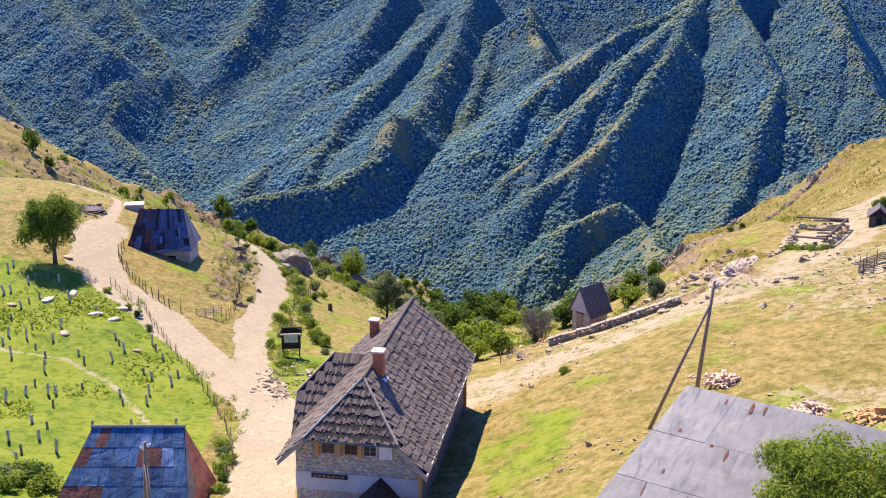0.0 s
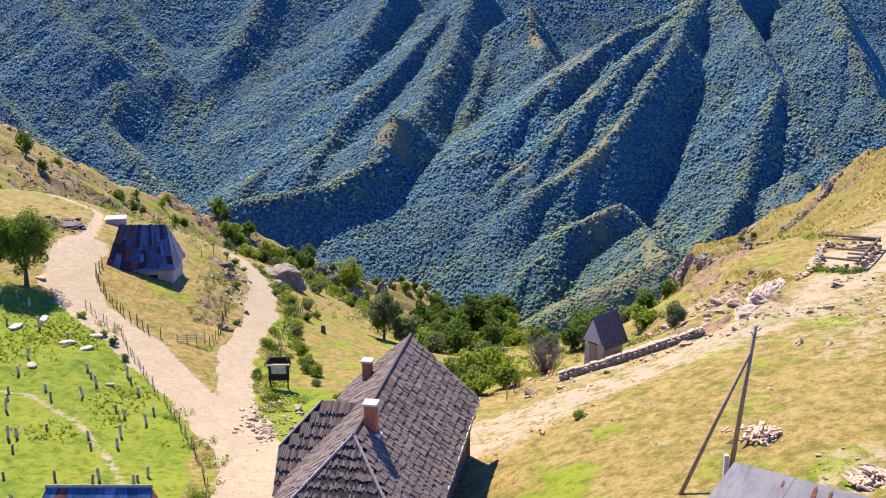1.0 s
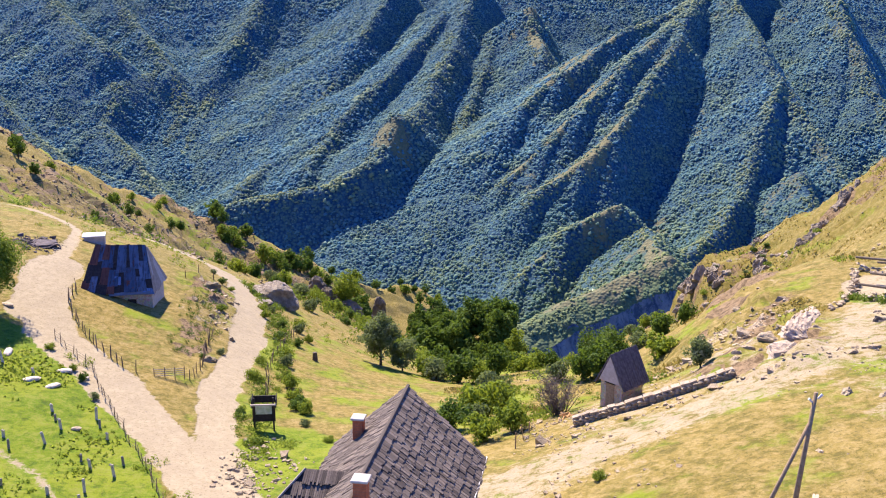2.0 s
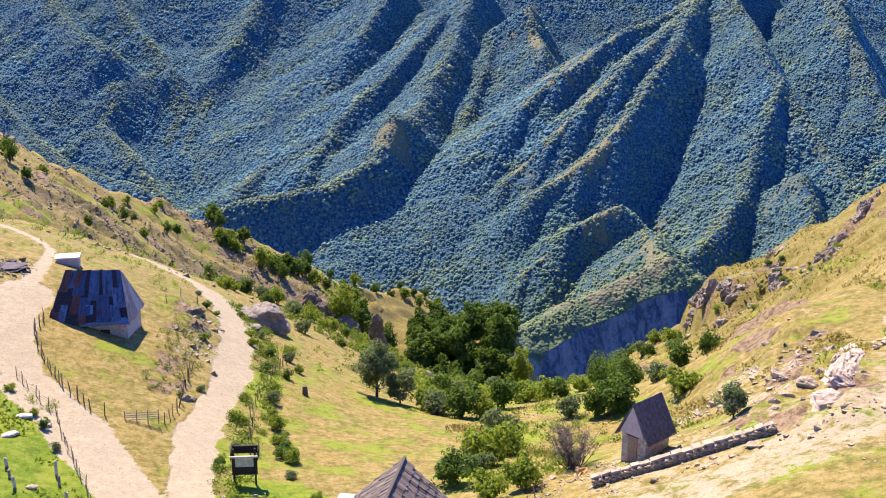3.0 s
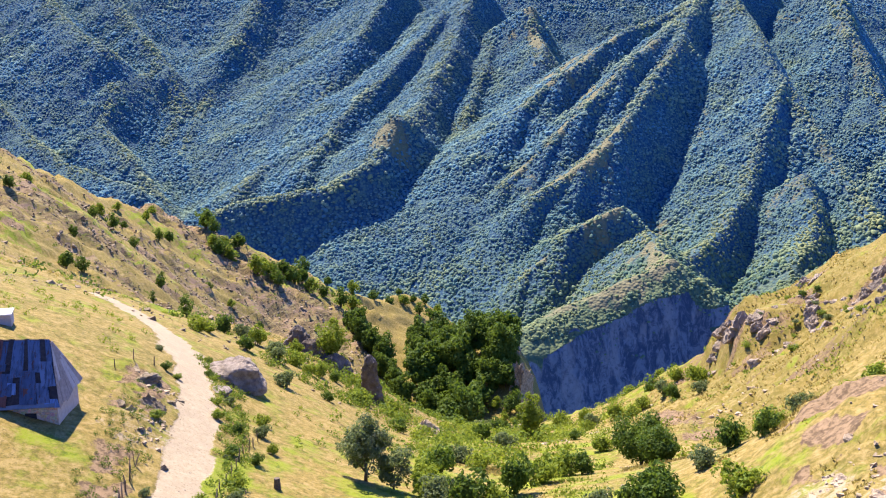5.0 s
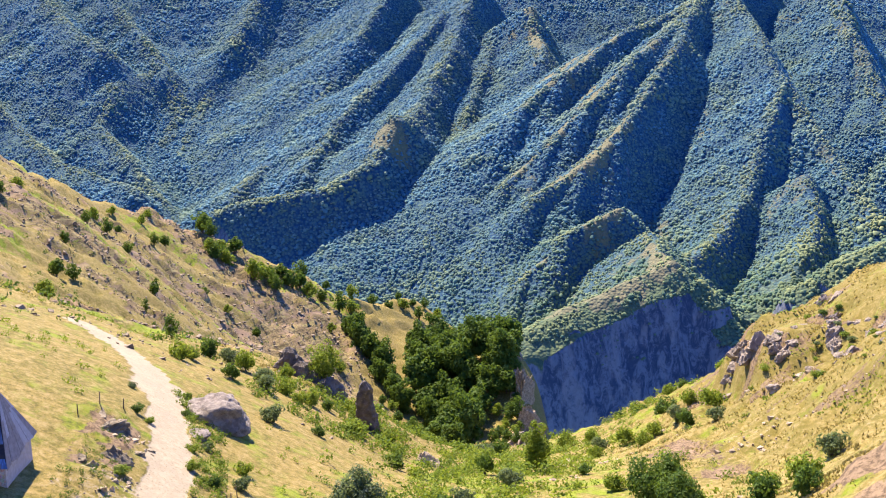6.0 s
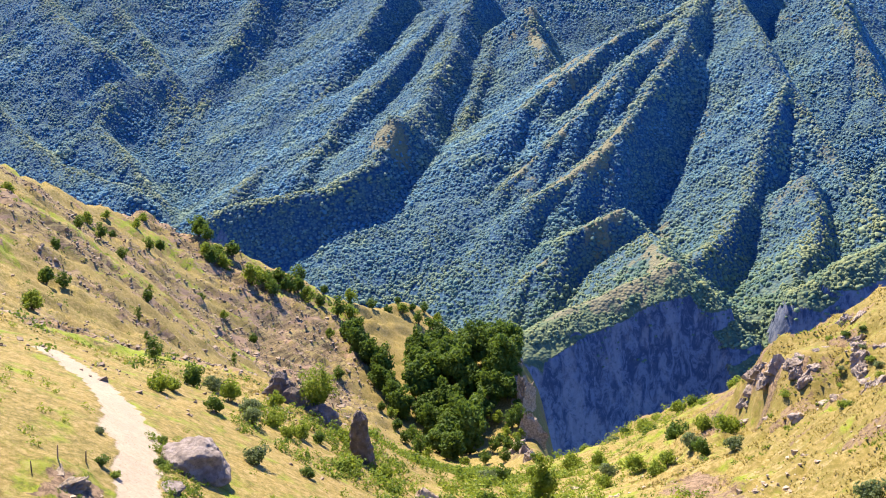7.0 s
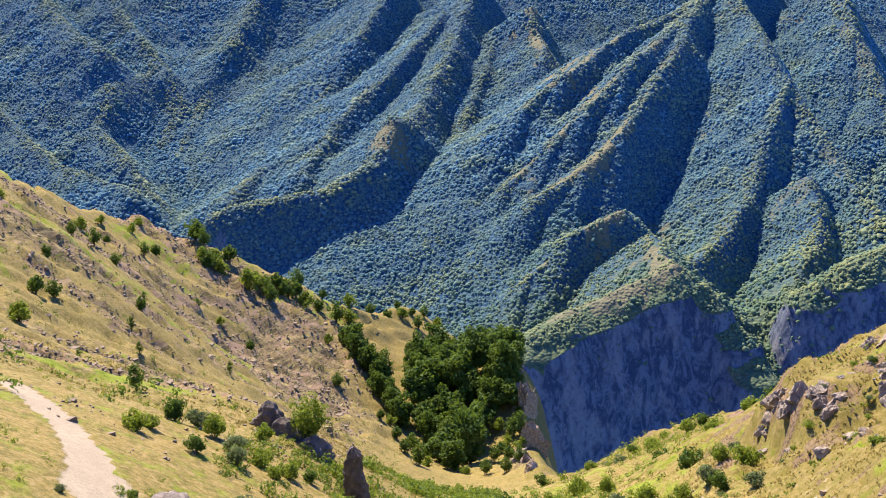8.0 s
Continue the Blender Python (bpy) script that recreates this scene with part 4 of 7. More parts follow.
def shake_row(bm, a, b, way, width, long, rng, thick=0.035):
    """A course of narrow split shakes along a-b, hanging in the direction way, with a ragged lower edge."""
    a, b, way = Vector(a), Vector(b), Vector(way).normalized()
    along = (b - a)
    n = max(1, int(along.length / width))
    up = along.normalized().cross(way)
    up = up if up.z > 0 else -up
    for k in range(n):
        p, q = a + along * (k / n), a + along * ((k + 0.86) / n)
        l = long * rng.uniform(0.84, 1.14)
        h = up * (thick + 0.05 + rng.uniform(0.0, 0.03))
        t = up * rng.uniform(0.0, 0.04)
        v = [bm.verts.new(c) for c in (p + h * 0.3, q + h * 0.3, q + way * l + h + t, p + way * l + h + t, p + way * l + h * 0.1, q + way * l + h * 0.1)]
        for f in ((v[0], v[1], v[2], v[3]), (v[3], v[2], v[5], v[4]), (v[0], v[3], v[4]), (v[1], v[5], v[2])):
            bm.faces.new(f)


rng = random.Random(11)
for k in range(7):  # half hip
    f0, f1 = k / 7, (k + 1) / 7
    z0, y0, w = RIDGE + (14.6 - RIDGE) * f0, 4.0 + (0.4 - 4.0) * f0, 2.9 * (f0 + 0.09)
    rows = bmesh.new()
    shake_row(rows, (-w, y0, z0 + 0.03), (w, y0, z0 + 0.03), (0, -3.6, -2.7), 0.11, 0.74, rng)
    part("shake_course", rows, SHAKE_ROWS, main_roof, "ragged course of grey split shakes")
slope_left = Vector((-4.77, 0, EAVE - RIDGE))
for k in range(9):
    f = k / 9 * 0.93
    x, z = -4.77 * f, RIDGE + (EAVE - RIDGE) * f
    rows = bmesh.new()
    shake_row(rows, (x, max(4.0 - 3.6 * f * 4.77 / 2.9, 0.0), z + 0.03), (x, 20, z + 0.03), slope_left, 0.2, 0.8, rng)
    part("shake_course", rows, SHAKE_ROWS, main_roof)

gutter = part("gutter", tube(bmesh.new(), [(-2.95, 0.33, 14.55), (2.95, 0.33, 14.55)], [0.09, 0.09], 8), ZINC, house, "bluish metal gutter", True)
bm = bmesh.new()
block(bm, 4.76, 4.84, -0.12, 20.05, 12.88, 13.08)
part("eave_board", bm, WHITE_PAINT, house, "white eave board")
for s, e in ((1, 4.8), (-1, 4.5)):
    bm = bmesh.new()
    a, b = roof_point(s * 2.9, 0.36, 0.02), roof_point(s * e, -0.16, 0.02)
    slab(bm, [a, b, b - Vector((0, 0, 0.34)), a - Vector((0, 0, 0.34))], 0.07)
    part("barge_board", bm, FADED, house, "faded timber barge board")
    bm = bmesh.new()
    a, b = Vector((0, 3.98, RIDGE + 0.08)), Vector((s * 2.92, 0.36, 14.68))
    tube(bm, [a, b], [0.09, 0.09], 5)
    part("hip_cap", bm, FADED, house)
bm = bmesh.new()
a, b = roof_point(0, 20.02, 0.02), roof_point(4.8, 20.02, 0.02)
slab(bm, [a, b, b - Vector((0, 0, 0.26)), a - Vector((0, 0, 0.26))], 0.05)
part("barge_board", bm, FADED, house)
part("ridge_cap", tube(bmesh.new(), [(0, 3.9, RIDGE + 0.06), (0, 20.05, RIDGE + 0.06)], [0.11, 0.11], 6), SHAKE_ROWS, house)


def chimney(x, y, base, top, size):
    ob = part("chimney", block(bmesh.new(), x - size, x + size, y - size, y + size, base, top, bevel=0.02), BRICK, house, "red brick chimney")
    for k in range(int((top - base) / 0.16)):
        z = base + 0.16 * k + 0.07
        part("mortar_joint", block(bmesh.new(), x - size - 0.004, x + size + 0.004, y - size - 0.004, y + size + 0.004, z, z + 0.012), JOINT, ob)
    part("cap", block(bmesh.new(), x - size - 0.1, x + size + 0.1, y - size - 0.1, y + size + 0.1, top, top + 0.14, bevel=0.03), MORTAR, ob, "pale cap slab")
    bm = bmesh.new()
    slab(bm, [roof_point(x + size * (1 if x > 0 else -1), y - size - 0.2, 0.09), roof_point(x + (size + 0.25) * (1 if x > 0 else -1), y - size - 0.2, 0.09), roof_point(x + (size + 0.25) * (1 if x > 0 else -1), y + size, 0.09), roof_point(x + size * (1 if x > 0 else -1), y + size, 0.09)][::1 if x < 0 else -1], 0.02)
    part("flashing", bm, WHITE_PAINT, ob, "pale flashing")


chimney(0.5, 6.1, 16.0, 18.3, 0.33)
chimney(-2.3, 16.9, 14.4, 16.45, 0.30)

for k, x in enumerate((-1.6, -0.15, 1.05)):
    frame_ = part("window", block(bmesh.new(), x - 0.42, x + 0.42, 1.03, 1.085, 13.42, 14.42), WHITE_PAINT if k == 2 else WARM_TIMBER, house, "small paned window under the eave")
    for i in range(2):
        for j in range(3):
            part("pane", block(bmesh.new(), x - 0.37 + 0.39 * i, x - 0.02 + 0.39 * i, 1.0, 1.026, 13.47 + 0.31 * j, 13.75 + 0.31 * j), GLASS, frame_)
for x in (-2.25, -0.88, 0.46):
    part("post", block(bmesh.new(), x - 0.12, x + 0.12, 0.86, 1.02, 13.3, 14.5, bevel=0.02), WARM_TIMBER, house, "orange varnished post")
part("shutter", block(bmesh.new(), 1.62, 2.45, 1.0, 1.085, 13.3, 14.42, bevel=0.015), WHITE_PAINT, house, "white panel beside the windows")

# left wing under its own hipped roof
wing = part("wing_wall", block(bmesh.new(), -5.1, -3.7, 6.6, 12.6, 2.0, 12.4), PLASTER, house, "plastered wing wall")
bm = bmesh.new()
slab(bm, [(-0.8, 10.8, 16.15), (-3.7, 10.8, 16.15), (-5.66, 8.22, 14.16), (-5.3, 5.8, 12.3), (-0.8, 5.8, 12.3)], 0.12)
slab(bm, [(-3.7, 10.8, 16.15), (-5.8, 13.4, 13.0), (-5.66, 8.22, 14.16)], 0.1)
wing_roof = part("wing_roof", bm, DARK_TIMBER, house, "hipped wing roof with wooden shakes")
for k in range(8):
    f = k / 8
    rows = bmesh.new()
    y, z = 10.8 - 5.0 * f, 16.15 - 3.85 * f
    left = np.interp(z, [12.3, 14.16, 16.15], [-5.3, -5.66, -3.7])
    shake_row(rows, (left, y, z + 0.04), (-0.8, y, z + 0.04), (0, -5.0, -3.85), 0.11, 0.90, rng)
    part("shake_course", rows, SHAKE_ROWS, wing_roof, "ragged course of grey split shakes")
part("verge", tube(bmesh.new(), [(-3.7, 10.8, 16.2), (-5.70, 8.22, 14.2), (-5.35, 5.75, 12.3)], [0.07, 0.07, 0.06], 5), FADED, wing_roof)

# porch gable
porch = part("porch_roof", bmesh.new(), DARK_TIMBER, house, "small dark gabled porch roof")
bm = bmesh.new()
slab(bm, [(1.7, -1.6, 12.1), (1.7, 1.0, 12.1), (-0.1, 1.0, 10.2), (-0.1, -1.6, 10.2)], 0.12)
slab(bm, [(1.7, -1.6, 12.1), (3.5, -1.6, 10.2), (3.5, 1.0, 10.2), (1.7, 1.0, 12.1)], 0.12)
bm.to_mesh(porch.data)
bm.free()
for x in (0.2, 3.2):
    part("porch_post", block(bmesh.new(), x - 0.08, x + 0.08, -1.4, -1.24, 5.0, 10.6), TIMBER, house)
for k, y in enumerate((18.9, 0.6)):
    part("corner_post", block(bmesh.new(), 4.12, 4.3, y, y + 0.18, 5.0, 13.0), WARM_TIMBER, house)

# big shakes of the sunny plane, one by one
way = Vector((4.77, 0, EAVE - RIDGE)).normalized()
normal = Vector((4.3, 0, 4.77)).normalized()
bm = bmesh.new()
shake_mesh = bpy.data.meshes.new("shake")
for x0, x1, h in ((-0.12, 0.12, 0.05),):
    slab(bm, [Vector((0, x0, 0)) + normal * 0.02, Vector((0, x1, 0)) + normal * 0.02, way * 0.66 + Vector((0, x1, 0)) + normal * 0.085, way * 0.66 + Vector((0, x0, 0)) + normal * 0.085][::-1], 0.045)
bm.to_mesh(shake_mesh)
bm.free()
shake_mesh.materials.append(SHAKE)
SHAKES = []
for row in range(12):
    d = row * 0.53
    x = way.x * d
    start = max(4.0 - 3.6 * x / 2.9, 0.0) + (0.17 if row % 2 else 0.0)
    for k in range(int((20.0 - start) / 0.25)):
        SHAKES.append((x, start + 0.13 + 0.25 * k, RIDGE + way.z * d))
SHAKES.sort(key=lambda p: p[1])
rest = bmesh.new()
for k, p in enumerate(SHAKES):
    jog = Vector((0, rng.uniform(-0.015, 0.015), 0)) + normal * rng.uniform(0, 0.045) + way * rng.uniform(-0.09, 0.09)
    if k < 300:
        ob = new("shake", shake_mesh)
        ob.parent = main_roof
        ob.matrix_basis = Matrix.Translation(Vector(p) + jog) @ pose(0, 0, 0, rng.uniform(-1.0, 1.0), rng.uniform(-1.2, 0.6), 0)
    else:
        o = Vector(p) + jog
        slab(rest, [o + Vector((0, -0.118, 0)) + normal * 0.02, o + Vector((0, 0.118, 0)) + normal * 0.02, o + way * 0.66 + Vector((0, 0.118, 0)) + normal * 0.085, o + way * 0.66 + Vector((0, -0.118, 0)) + normal * 0.085][::-1], 0.045)
tagged(part("shake_field", rest, SHAKE_ROWS, main_roof), kind="stuff")
rest = bmesh.new()  # pale split edges and a few bare battens
for _ in range(130):
    x, y = rng.uniform(0.4, 4.4), rng.uniform(2, 19.6)
    if y < 4.2 - 1.2 * x:
        continue
    o = roof_point(x, y, 0.14)
    slab(rest, [o, o + Vector((0, 0.05, 0)), o + way * rng.uniform(0.3, 0.8) + Vector((0, 0.05, 0)), o + way * 0.3][::-1], 0.03)
tagged(part("split_edges", rest, FADED, main_roof, "pale split edges"), kind="stuff")


# ---- huts with metal roofs ----
def sheet_metal(name, a, b, rust, scale=2.0, rustiness=0.6, metal=0.15, dents=0.35, grime=0.75):
    k = Nodes(name, 0.5, metal, 0.35)
    c = k.mix(k.chance(), a, b)
    drips = k.noise(3.2, 6, 0.7, k.stretched(1.6, 0.22, 0.22), 0.8)
    c = k.mix(k.ramp(drips, 0.5, 0.62, 0, grime), c, tuple(0.35 * v for v in a))
    c = k.mix(k.ramp(k.noise(0.9, 5, 0.6), 0.42, 0.66, 0, 0.5), c, tuple(0.5 * v for v in a))
    streaks = k.noise(scale, 6, 0.7, k.stretched(2.2, 0.6, 0.6), 0.5)
    c = k.mix(k.ramp(streaks, rustiness, rustiness + 0.08), c, rust)
    wave = k.noise(0.9, 3, 0.5, distort=0.8)
    return k.bump(wave, dents, 0.25).done(c, k.ramp(streaks, 0.4, 0.7, 0.42, 0.8))


BLUE_SHEET = sheet_metal("blue_sheet_metal", (0.032, 0.070, 0.135), (0.090, 0.180, 0.290), (0.060, 0.030, 0.022), 1.6, 0.60)
PALE_BLUE = sheet_metal("worn_blue_sheet", (0.150, 0.210, 0.330), (0.22, 0.29, 0.41), (0.060, 0.045, 0.045), 1.6, 0.62)
RUST_SHEET = sheet_metal("rusty_sheet_metal", (0.110, 0.042, 0.026), (0.175, 0.064, 0.034), (0.050, 0.022, 0.016), 2.0, 0.58)
RED_SHEET = sheet_metal("red_painted_sheet", (0.42, 0.105, 0.060), (0.50, 0.150, 0.090), (0.26, 0.12, 0.08), 2.5, 0.58)
GREY_SHEET = sheet_metal("pale_grey_sheet_metal", (0.205, 0.196, 0.188), (0.180, 0.172, 0.166), (0.26, 0.115, 0.045), 0.9, 0.72, 0.05, 0.09, 0.15)
STAIN = simple("rust_stain", (0.22, 0.080, 0.036), (0.12, 0.050, 0.028), 6)
TARRED = simple("tarred_boards", (0.030, 0.024, 0.024), (0.054, 0.042, 0.036), 4)
GREY_BOARD = simple("silver_grey_boards", (0.46, 0.385, 0.315), (0.54, 0.46, 0.38), 3)
BROWN_BOARD = simple("weathered_brown_boards", (0.30, 0.230, 0.170), (0.40, 0.320, 0.245), 3)


def panel_roof(ob, a, b, c, d, cols, rows_, choose, rng, lift=0.05):
    """Separate sheets on the quad a (top left), b (top right), c (low right), d (low left)."""
    a, b, c, d = map(Vector, (a, b, c, d))
    n = (d - a).cross(b - a).normalized()
    n = n if n.z > 0 else -n
    for j in range(rows_):
        for i in range(cols):
            def at(u, v):
                u, v = min(u, 1), min(v, 1)
                return (a * (1 - u) + b * u) * (1 - v) + (d * (1 - u) + c * u) * v
            h = n * (lift + rng.uniform(0, 0.012) + 0.012 * (rows_ - j))
            q = [at(i / cols, j / rows_) + h, at((i + 1.03) / cols, j / rows_) + h, at((i + 1.03) / cols, (j + 1.06) / rows_) + h, at(i / cols, (j + 1.06) / rows_) + h]
            bm = bmesh.new()
            slab(bm, q[::-1] if (q[1] - q[0]).cross(q[2] - q[0]).dot(n) < 0 else q, 0.02)
            part("metal_sheet", bm, choose(i, j), ob)


def hip_body(ob, xs, ys, top_x, top_y, zb, ze, zt, roof_mat, wall_mat):
    """Low walls and a steep hipped roof; returns the corners of the roof."""
    (x0, x1), (y0, y1), (t0, t1) = xs, ys, top_x
    part("walls", block(bmesh.new(), x0 + 0.35, x1 - 0.35, y0 + 0.35, y1 - 0.35, zb, ze + 0.25), wall_mat, ob, "low weathered walls")
    A, B, C, D = Vector((x0, y0, ze)), Vector((x1, y0, ze)), Vector((x1, y1, ze)), Vector((x0, y1, ze))
    T, S = Vector((t0, top_y, zt)), Vector((t1, top_y, zt))
    bm = bmesh.new()
    for f in ((A, B, S, T), (B, C, S), (C, D, T, S), (D, A, T)):
        slab(bm, f, 0.1)
    roof = part("roof", bm, roof_mat, ob, "steep hipped roof patched with metal sheets")
    return roof, A, B, C, D, T, S


rng = random.Random(5)
# patched hut above the lane
hut = thing("mountain_hut", pose(-34.5, 136.4, 0, 0, 0, 1), "small stone hut with a steep roof of dark patched metal sheets", "hut")
roof, A, B, C, D, T, S = hip_body(hut, (-3.95, 3.85), (-3.0, 3.1), (-2.75, 2.55), 0.1, 3.0, 6.35, 10.8, TARRED, RUBBLE)
DARK_BLUE = sheet_metal("dark_blue_sheet", (0.060, 0.078, 0.120), (0.150, 0.180, 0.240), (0.085, 0.036, 0.022), 1.6, 0.56)
SHEETS = {"R": RUST_SHEET, "B": DARK_BLUE, "D": TARRED, "P": PALE_BLUE}
slope_at = lambda u, v: (T * (1 - u) + S * u) * (1 - v) + (A * (1 - u) + B * u) * v
out = (B - A).cross(T - A).normalized()
# strips down the front: kind, left and right edge, upper and lower end, as shares of the slope
STRIPS = [("R", 0.00, 0.14, 0.00, 0.42), ("D", 0.00, 0.12, 0.38, 0.80), ("R", 0.00, 0.13, 0.74, 1.03), ("B", 0.12, 0.25, 0.02, 0.36), ("D", 0.12, 0.24, 0.32, 0.70), ("B", 0.11, 0.22, 0.66, 0.98),
          ("R", 0.22, 0.33, 0.00, 0.30), ("B", 0.23, 0.42, 0.04, 0.50), ("R", 0.25, 0.38, 0.48, 0.82), ("D", 0.22, 0.36, 0.80, 1.02), ("D", 0.40, 0.48, 0.00, 0.38), ("B", 0.47, 0.64, 0.02, 0.58),
          ("B", 0.36, 0.52, 0.52, 0.86), ("P", 0.46, 0.56, 0.66, 0.82), ("R", 0.36, 0.46, 0.84, 1.0), ("D", 0.63, 0.70, 0.00, 0.34), ("B", 0.69, 0.86, 0.01, 0.50), ("B", 0.60, 0.78, 0.48, 0.98),
          ("R", 0.64, 0.74, 0.74, 0.92), ("D", 0.85, 0.93, 0.00, 0.36), ("B", 0.84, 1.0, 0.34, 0.72), ("B", 0.92, 1.0, 0.00, 0.36), ("B", 0.78, 0.92, 0.66, 0.96), ("P", 0.86, 1.0, 0.90, 1.03)]
for kind, u0, u1, v0, v1 in STRIPS:
    lift = rng.uniform(0.05, 0.10)
    lean_ = [out * (lift + rng.uniform(0, 0.07)) for _ in range(4)]
    wob = lambda: rng.uniform(-0.012, 0.012)
    q = [slope_at(u0 + wob(), v0) + lean_[0], slope_at(u1 + wob(), v0 + wob()) + lean_[1], slope_at(u1 + wob(), v1 + 2 * wob()) + lean_[2], slope_at(u0 + wob(), v1 + wob()) + lean_[3]]
    part("metal_sheet", slab(bmesh.new(), q[::-1], 0.02), SHEETS[kind], roof)
# shrunken boards fanning down the end
side_out = (C - B).cross(S - B).normalized()
for k in range(7):
    p, q = B.lerp(C, k / 7), B.lerp(C, (k + 0.96) / 7)
    for v0, v1 in ((0.05, 0.4), (0.36, 0.72), (0.68, 1.04)):
        h = side_out * (0.06 + rng.uniform(0, 0.04) - 0.02 * v0)
        quad = [S.lerp(p, v0) + h, S.lerp(q, v0) + h, S.lerp(q, v1 + rng.uniform(-0.03, 0.03)) + h, S.lerp(p, v1 + rng.uniform(-0.03, 0.03)) + h]
        part("roof_board", slab(bmesh.new(), quad[::-1], 0.03), rng.choice((GREY_BOARD, BROWN_BOARD, BROWN_BOARD)), roof)
panel_roof(roof, T + Vector((-0.02, 0.02, 0)), T, A, D, 3, 5, lambda i, j: RUST_SHEET, rng)
part("door", block(bmesh.new(), 1.0, 1.9, -2.72, -2.62, 3.2, 5.6, bevel=0.01), DARK_TIMBER, hut, "dark plank door")
bm = bmesh.new()
slab(bm, [(-0.8, -3.25, 6.15), (3.5, -3.25, 6.40), (3.5, -2.9, 6.62), (-0.8, -2.9, 6.42)], 0.06)
part("eave_sheet", bm, GREY_SHEET, roof, "buckled pale sheet along the eave")
bm = bmesh.new()
block(bm, 3.51, 3.6, -2.6, 2.7, 3.0, 6.3)
part("gable_wall", bm, GREY_BOARD, hut, "grey board end wall")

# blue-roofed hut beside the graveyard
hut = thing("blue_roofed_hut", pose(-20.5, 69.6, 0, 0, 0, 0), "low hut with a patched blue and rust-brown sheet metal roof", "hut")
roof, A, B, C, D, T, S = hip_body(hut, (-5.3, 4.6), (-5.4, 3.2), (-2.9, 3.2), 0.6, 4.0, 7.0, 12.3, TARRED, TARRED)
panel_roof(roof, T, S, B, A, 9, 6, lambda i, j: RUST_SHEET if (i, j) in ((1, 0), (0, 1), (5, 1), (6, 1), (0, 3), (1, 3), (2, 3), (3, 4)) else PALE_BLUE if (i * 3 + j * 5) % 11 == 4 else BLUE_SHEET, rng)
panel_roof(roof, S, S + Vector((0.02, 0.02, 0)), C, B, 3, 3, lambda i, j: GREY_SHEET if i == 0 and j < 2 else RED_SHEET, rng)
part("ridge_sheet", tube(bmesh.new(), [T + Vector((-0.1, 0, 0.12)), S + Vector((0.1, 0, 0.12))], [0.13, 0.13], 6), GREY_SHEET, roof, "pale ridge sheet")

# grey metal roof on the slope
barn = thing("metal_roofed_barn", pose(12.2, 53.0, 0, 0, 0, -34), "barn under a large pale grey dented metal roof with rust streaks", "barn")
part("walls", block(bmesh.new(), 0.4, 11.5, -6.2, 4.0, 13.0, 18.4), PLASTER, barn)
bm = bmesh.new()
slab(bm, [(0, 0, 22.6), (-1.8, -7.6, 18.3), (12.5, -7.6, 18.3), (12.5, 0, 22.6)], 0.12)
slab(bm, [(0, 0, 22.6), (12.5, 0, 22.6), (12.5, 5.2, 19.4), (-0.4, 5.2, 19.4)], 0.12)
roof = part("roof", bm, TIMBER, barn, "large grey sheet metal roof")
panel_roof(roof, (0, 0, 22.6), (12.5, 0, 22.6), (12.5, -7.6, 18.3), (-1.8, -7.6, 18.3), 5, 3, lambda i, j: GREY_SHEET, rng, 0.04)
for _ in range(24):  # rust bleeding from the nail heads and the seams
    u, v = rng.uniform(0.2, 8), rng.choice((0.06, 0.33, 0.36, 0.62, 0.68, 0.9)) + rng.uniform(-0.04, 0.04)
    p = Vector((u, -7.6 * v, 22.6 - 4.3 * v + 1.149 * (0.052 + 0.012 * (3 - int(3 * v))) + 0.006))
    w, l = rng.uniform(0.06, 0.2), -rng.uniform(0.2, 0.8)
    rise = 0.566
    ring = [p + Vector((w * (0.5 + 0.5 * math.cos(a)) * rng.uniform(0.7, 1.2), l * (0.5 + 0.5 * math.sin(a)) * rng.uniform(0.8, 1.2), 0)) for a in (0.0, 0.8, 1.57, 2.4, 3.14, 3.9, 4.71, 5.5)]
    for q in ring:
        q.z = p.z + (q.y - p.y) * rise
    part("rust_stain", slab(bmesh.new(), ring, 0.003), STAIN, roof, "rust-brown stain")

# little shed by the wall
shed = thing("stone_shed", pose(14.0, 103.15, 7.7, 0, 0, -47), "tiny stone shed with steep dark plank roof and timber door", "shed")
bm = bmesh.new()
block(bm, -1.04, 1.04, -1.33, 1.33, -2.4, 1.75)
part("wall", bm, RUBBLE, shed, "pale stone walls")
for y in (-1.33, 1.05):
    bm = bmesh.new()
    slab(bm, [(-1.04, y, 1.73), (1.04, y, 1.73), (0, y, 3.85)], -0.28)
    part("gable", bm, GREY_BOARD, shed, "grey boarded gable")
SHED_ROOF = simple("violet_grey_planks", (0.085, 0.073, 0.074), (0.150, 0.130, 0.128), 4)
for s in (-1, 1):
    bm = bmesh.new()
    slab(bm, [(0, -1.62, 4.0), (0, 1.6, 4.0), (s * 1.45, 1.6, 1.42), (s * 1.45, -1.62, 1.42)][::-s], 0.08)
    roof = part("roof", bm, SHED_ROOF, shed, "steep dark plank roof")
    for k in range(13):
        bm = bmesh.new()
        y = -1.64 + 3.26 * k / 13
        n = Vector((s * 2.58, 0, 1.45)).normalized() * (0.02 + 0.02 * rng.random())
        slab(bm, [Vector((0, y, 4.01)) + n, Vector((0, y + 0.235, 4.01)) + n, Vector((s * 1.49, y + 0.235, 1.38 - 0.1 * rng.random())) + n, Vector((s * 1.49, y, 1.38)) + n][::-s], 0.03)
        part("plank", bm, SHED_ROOF, roof)
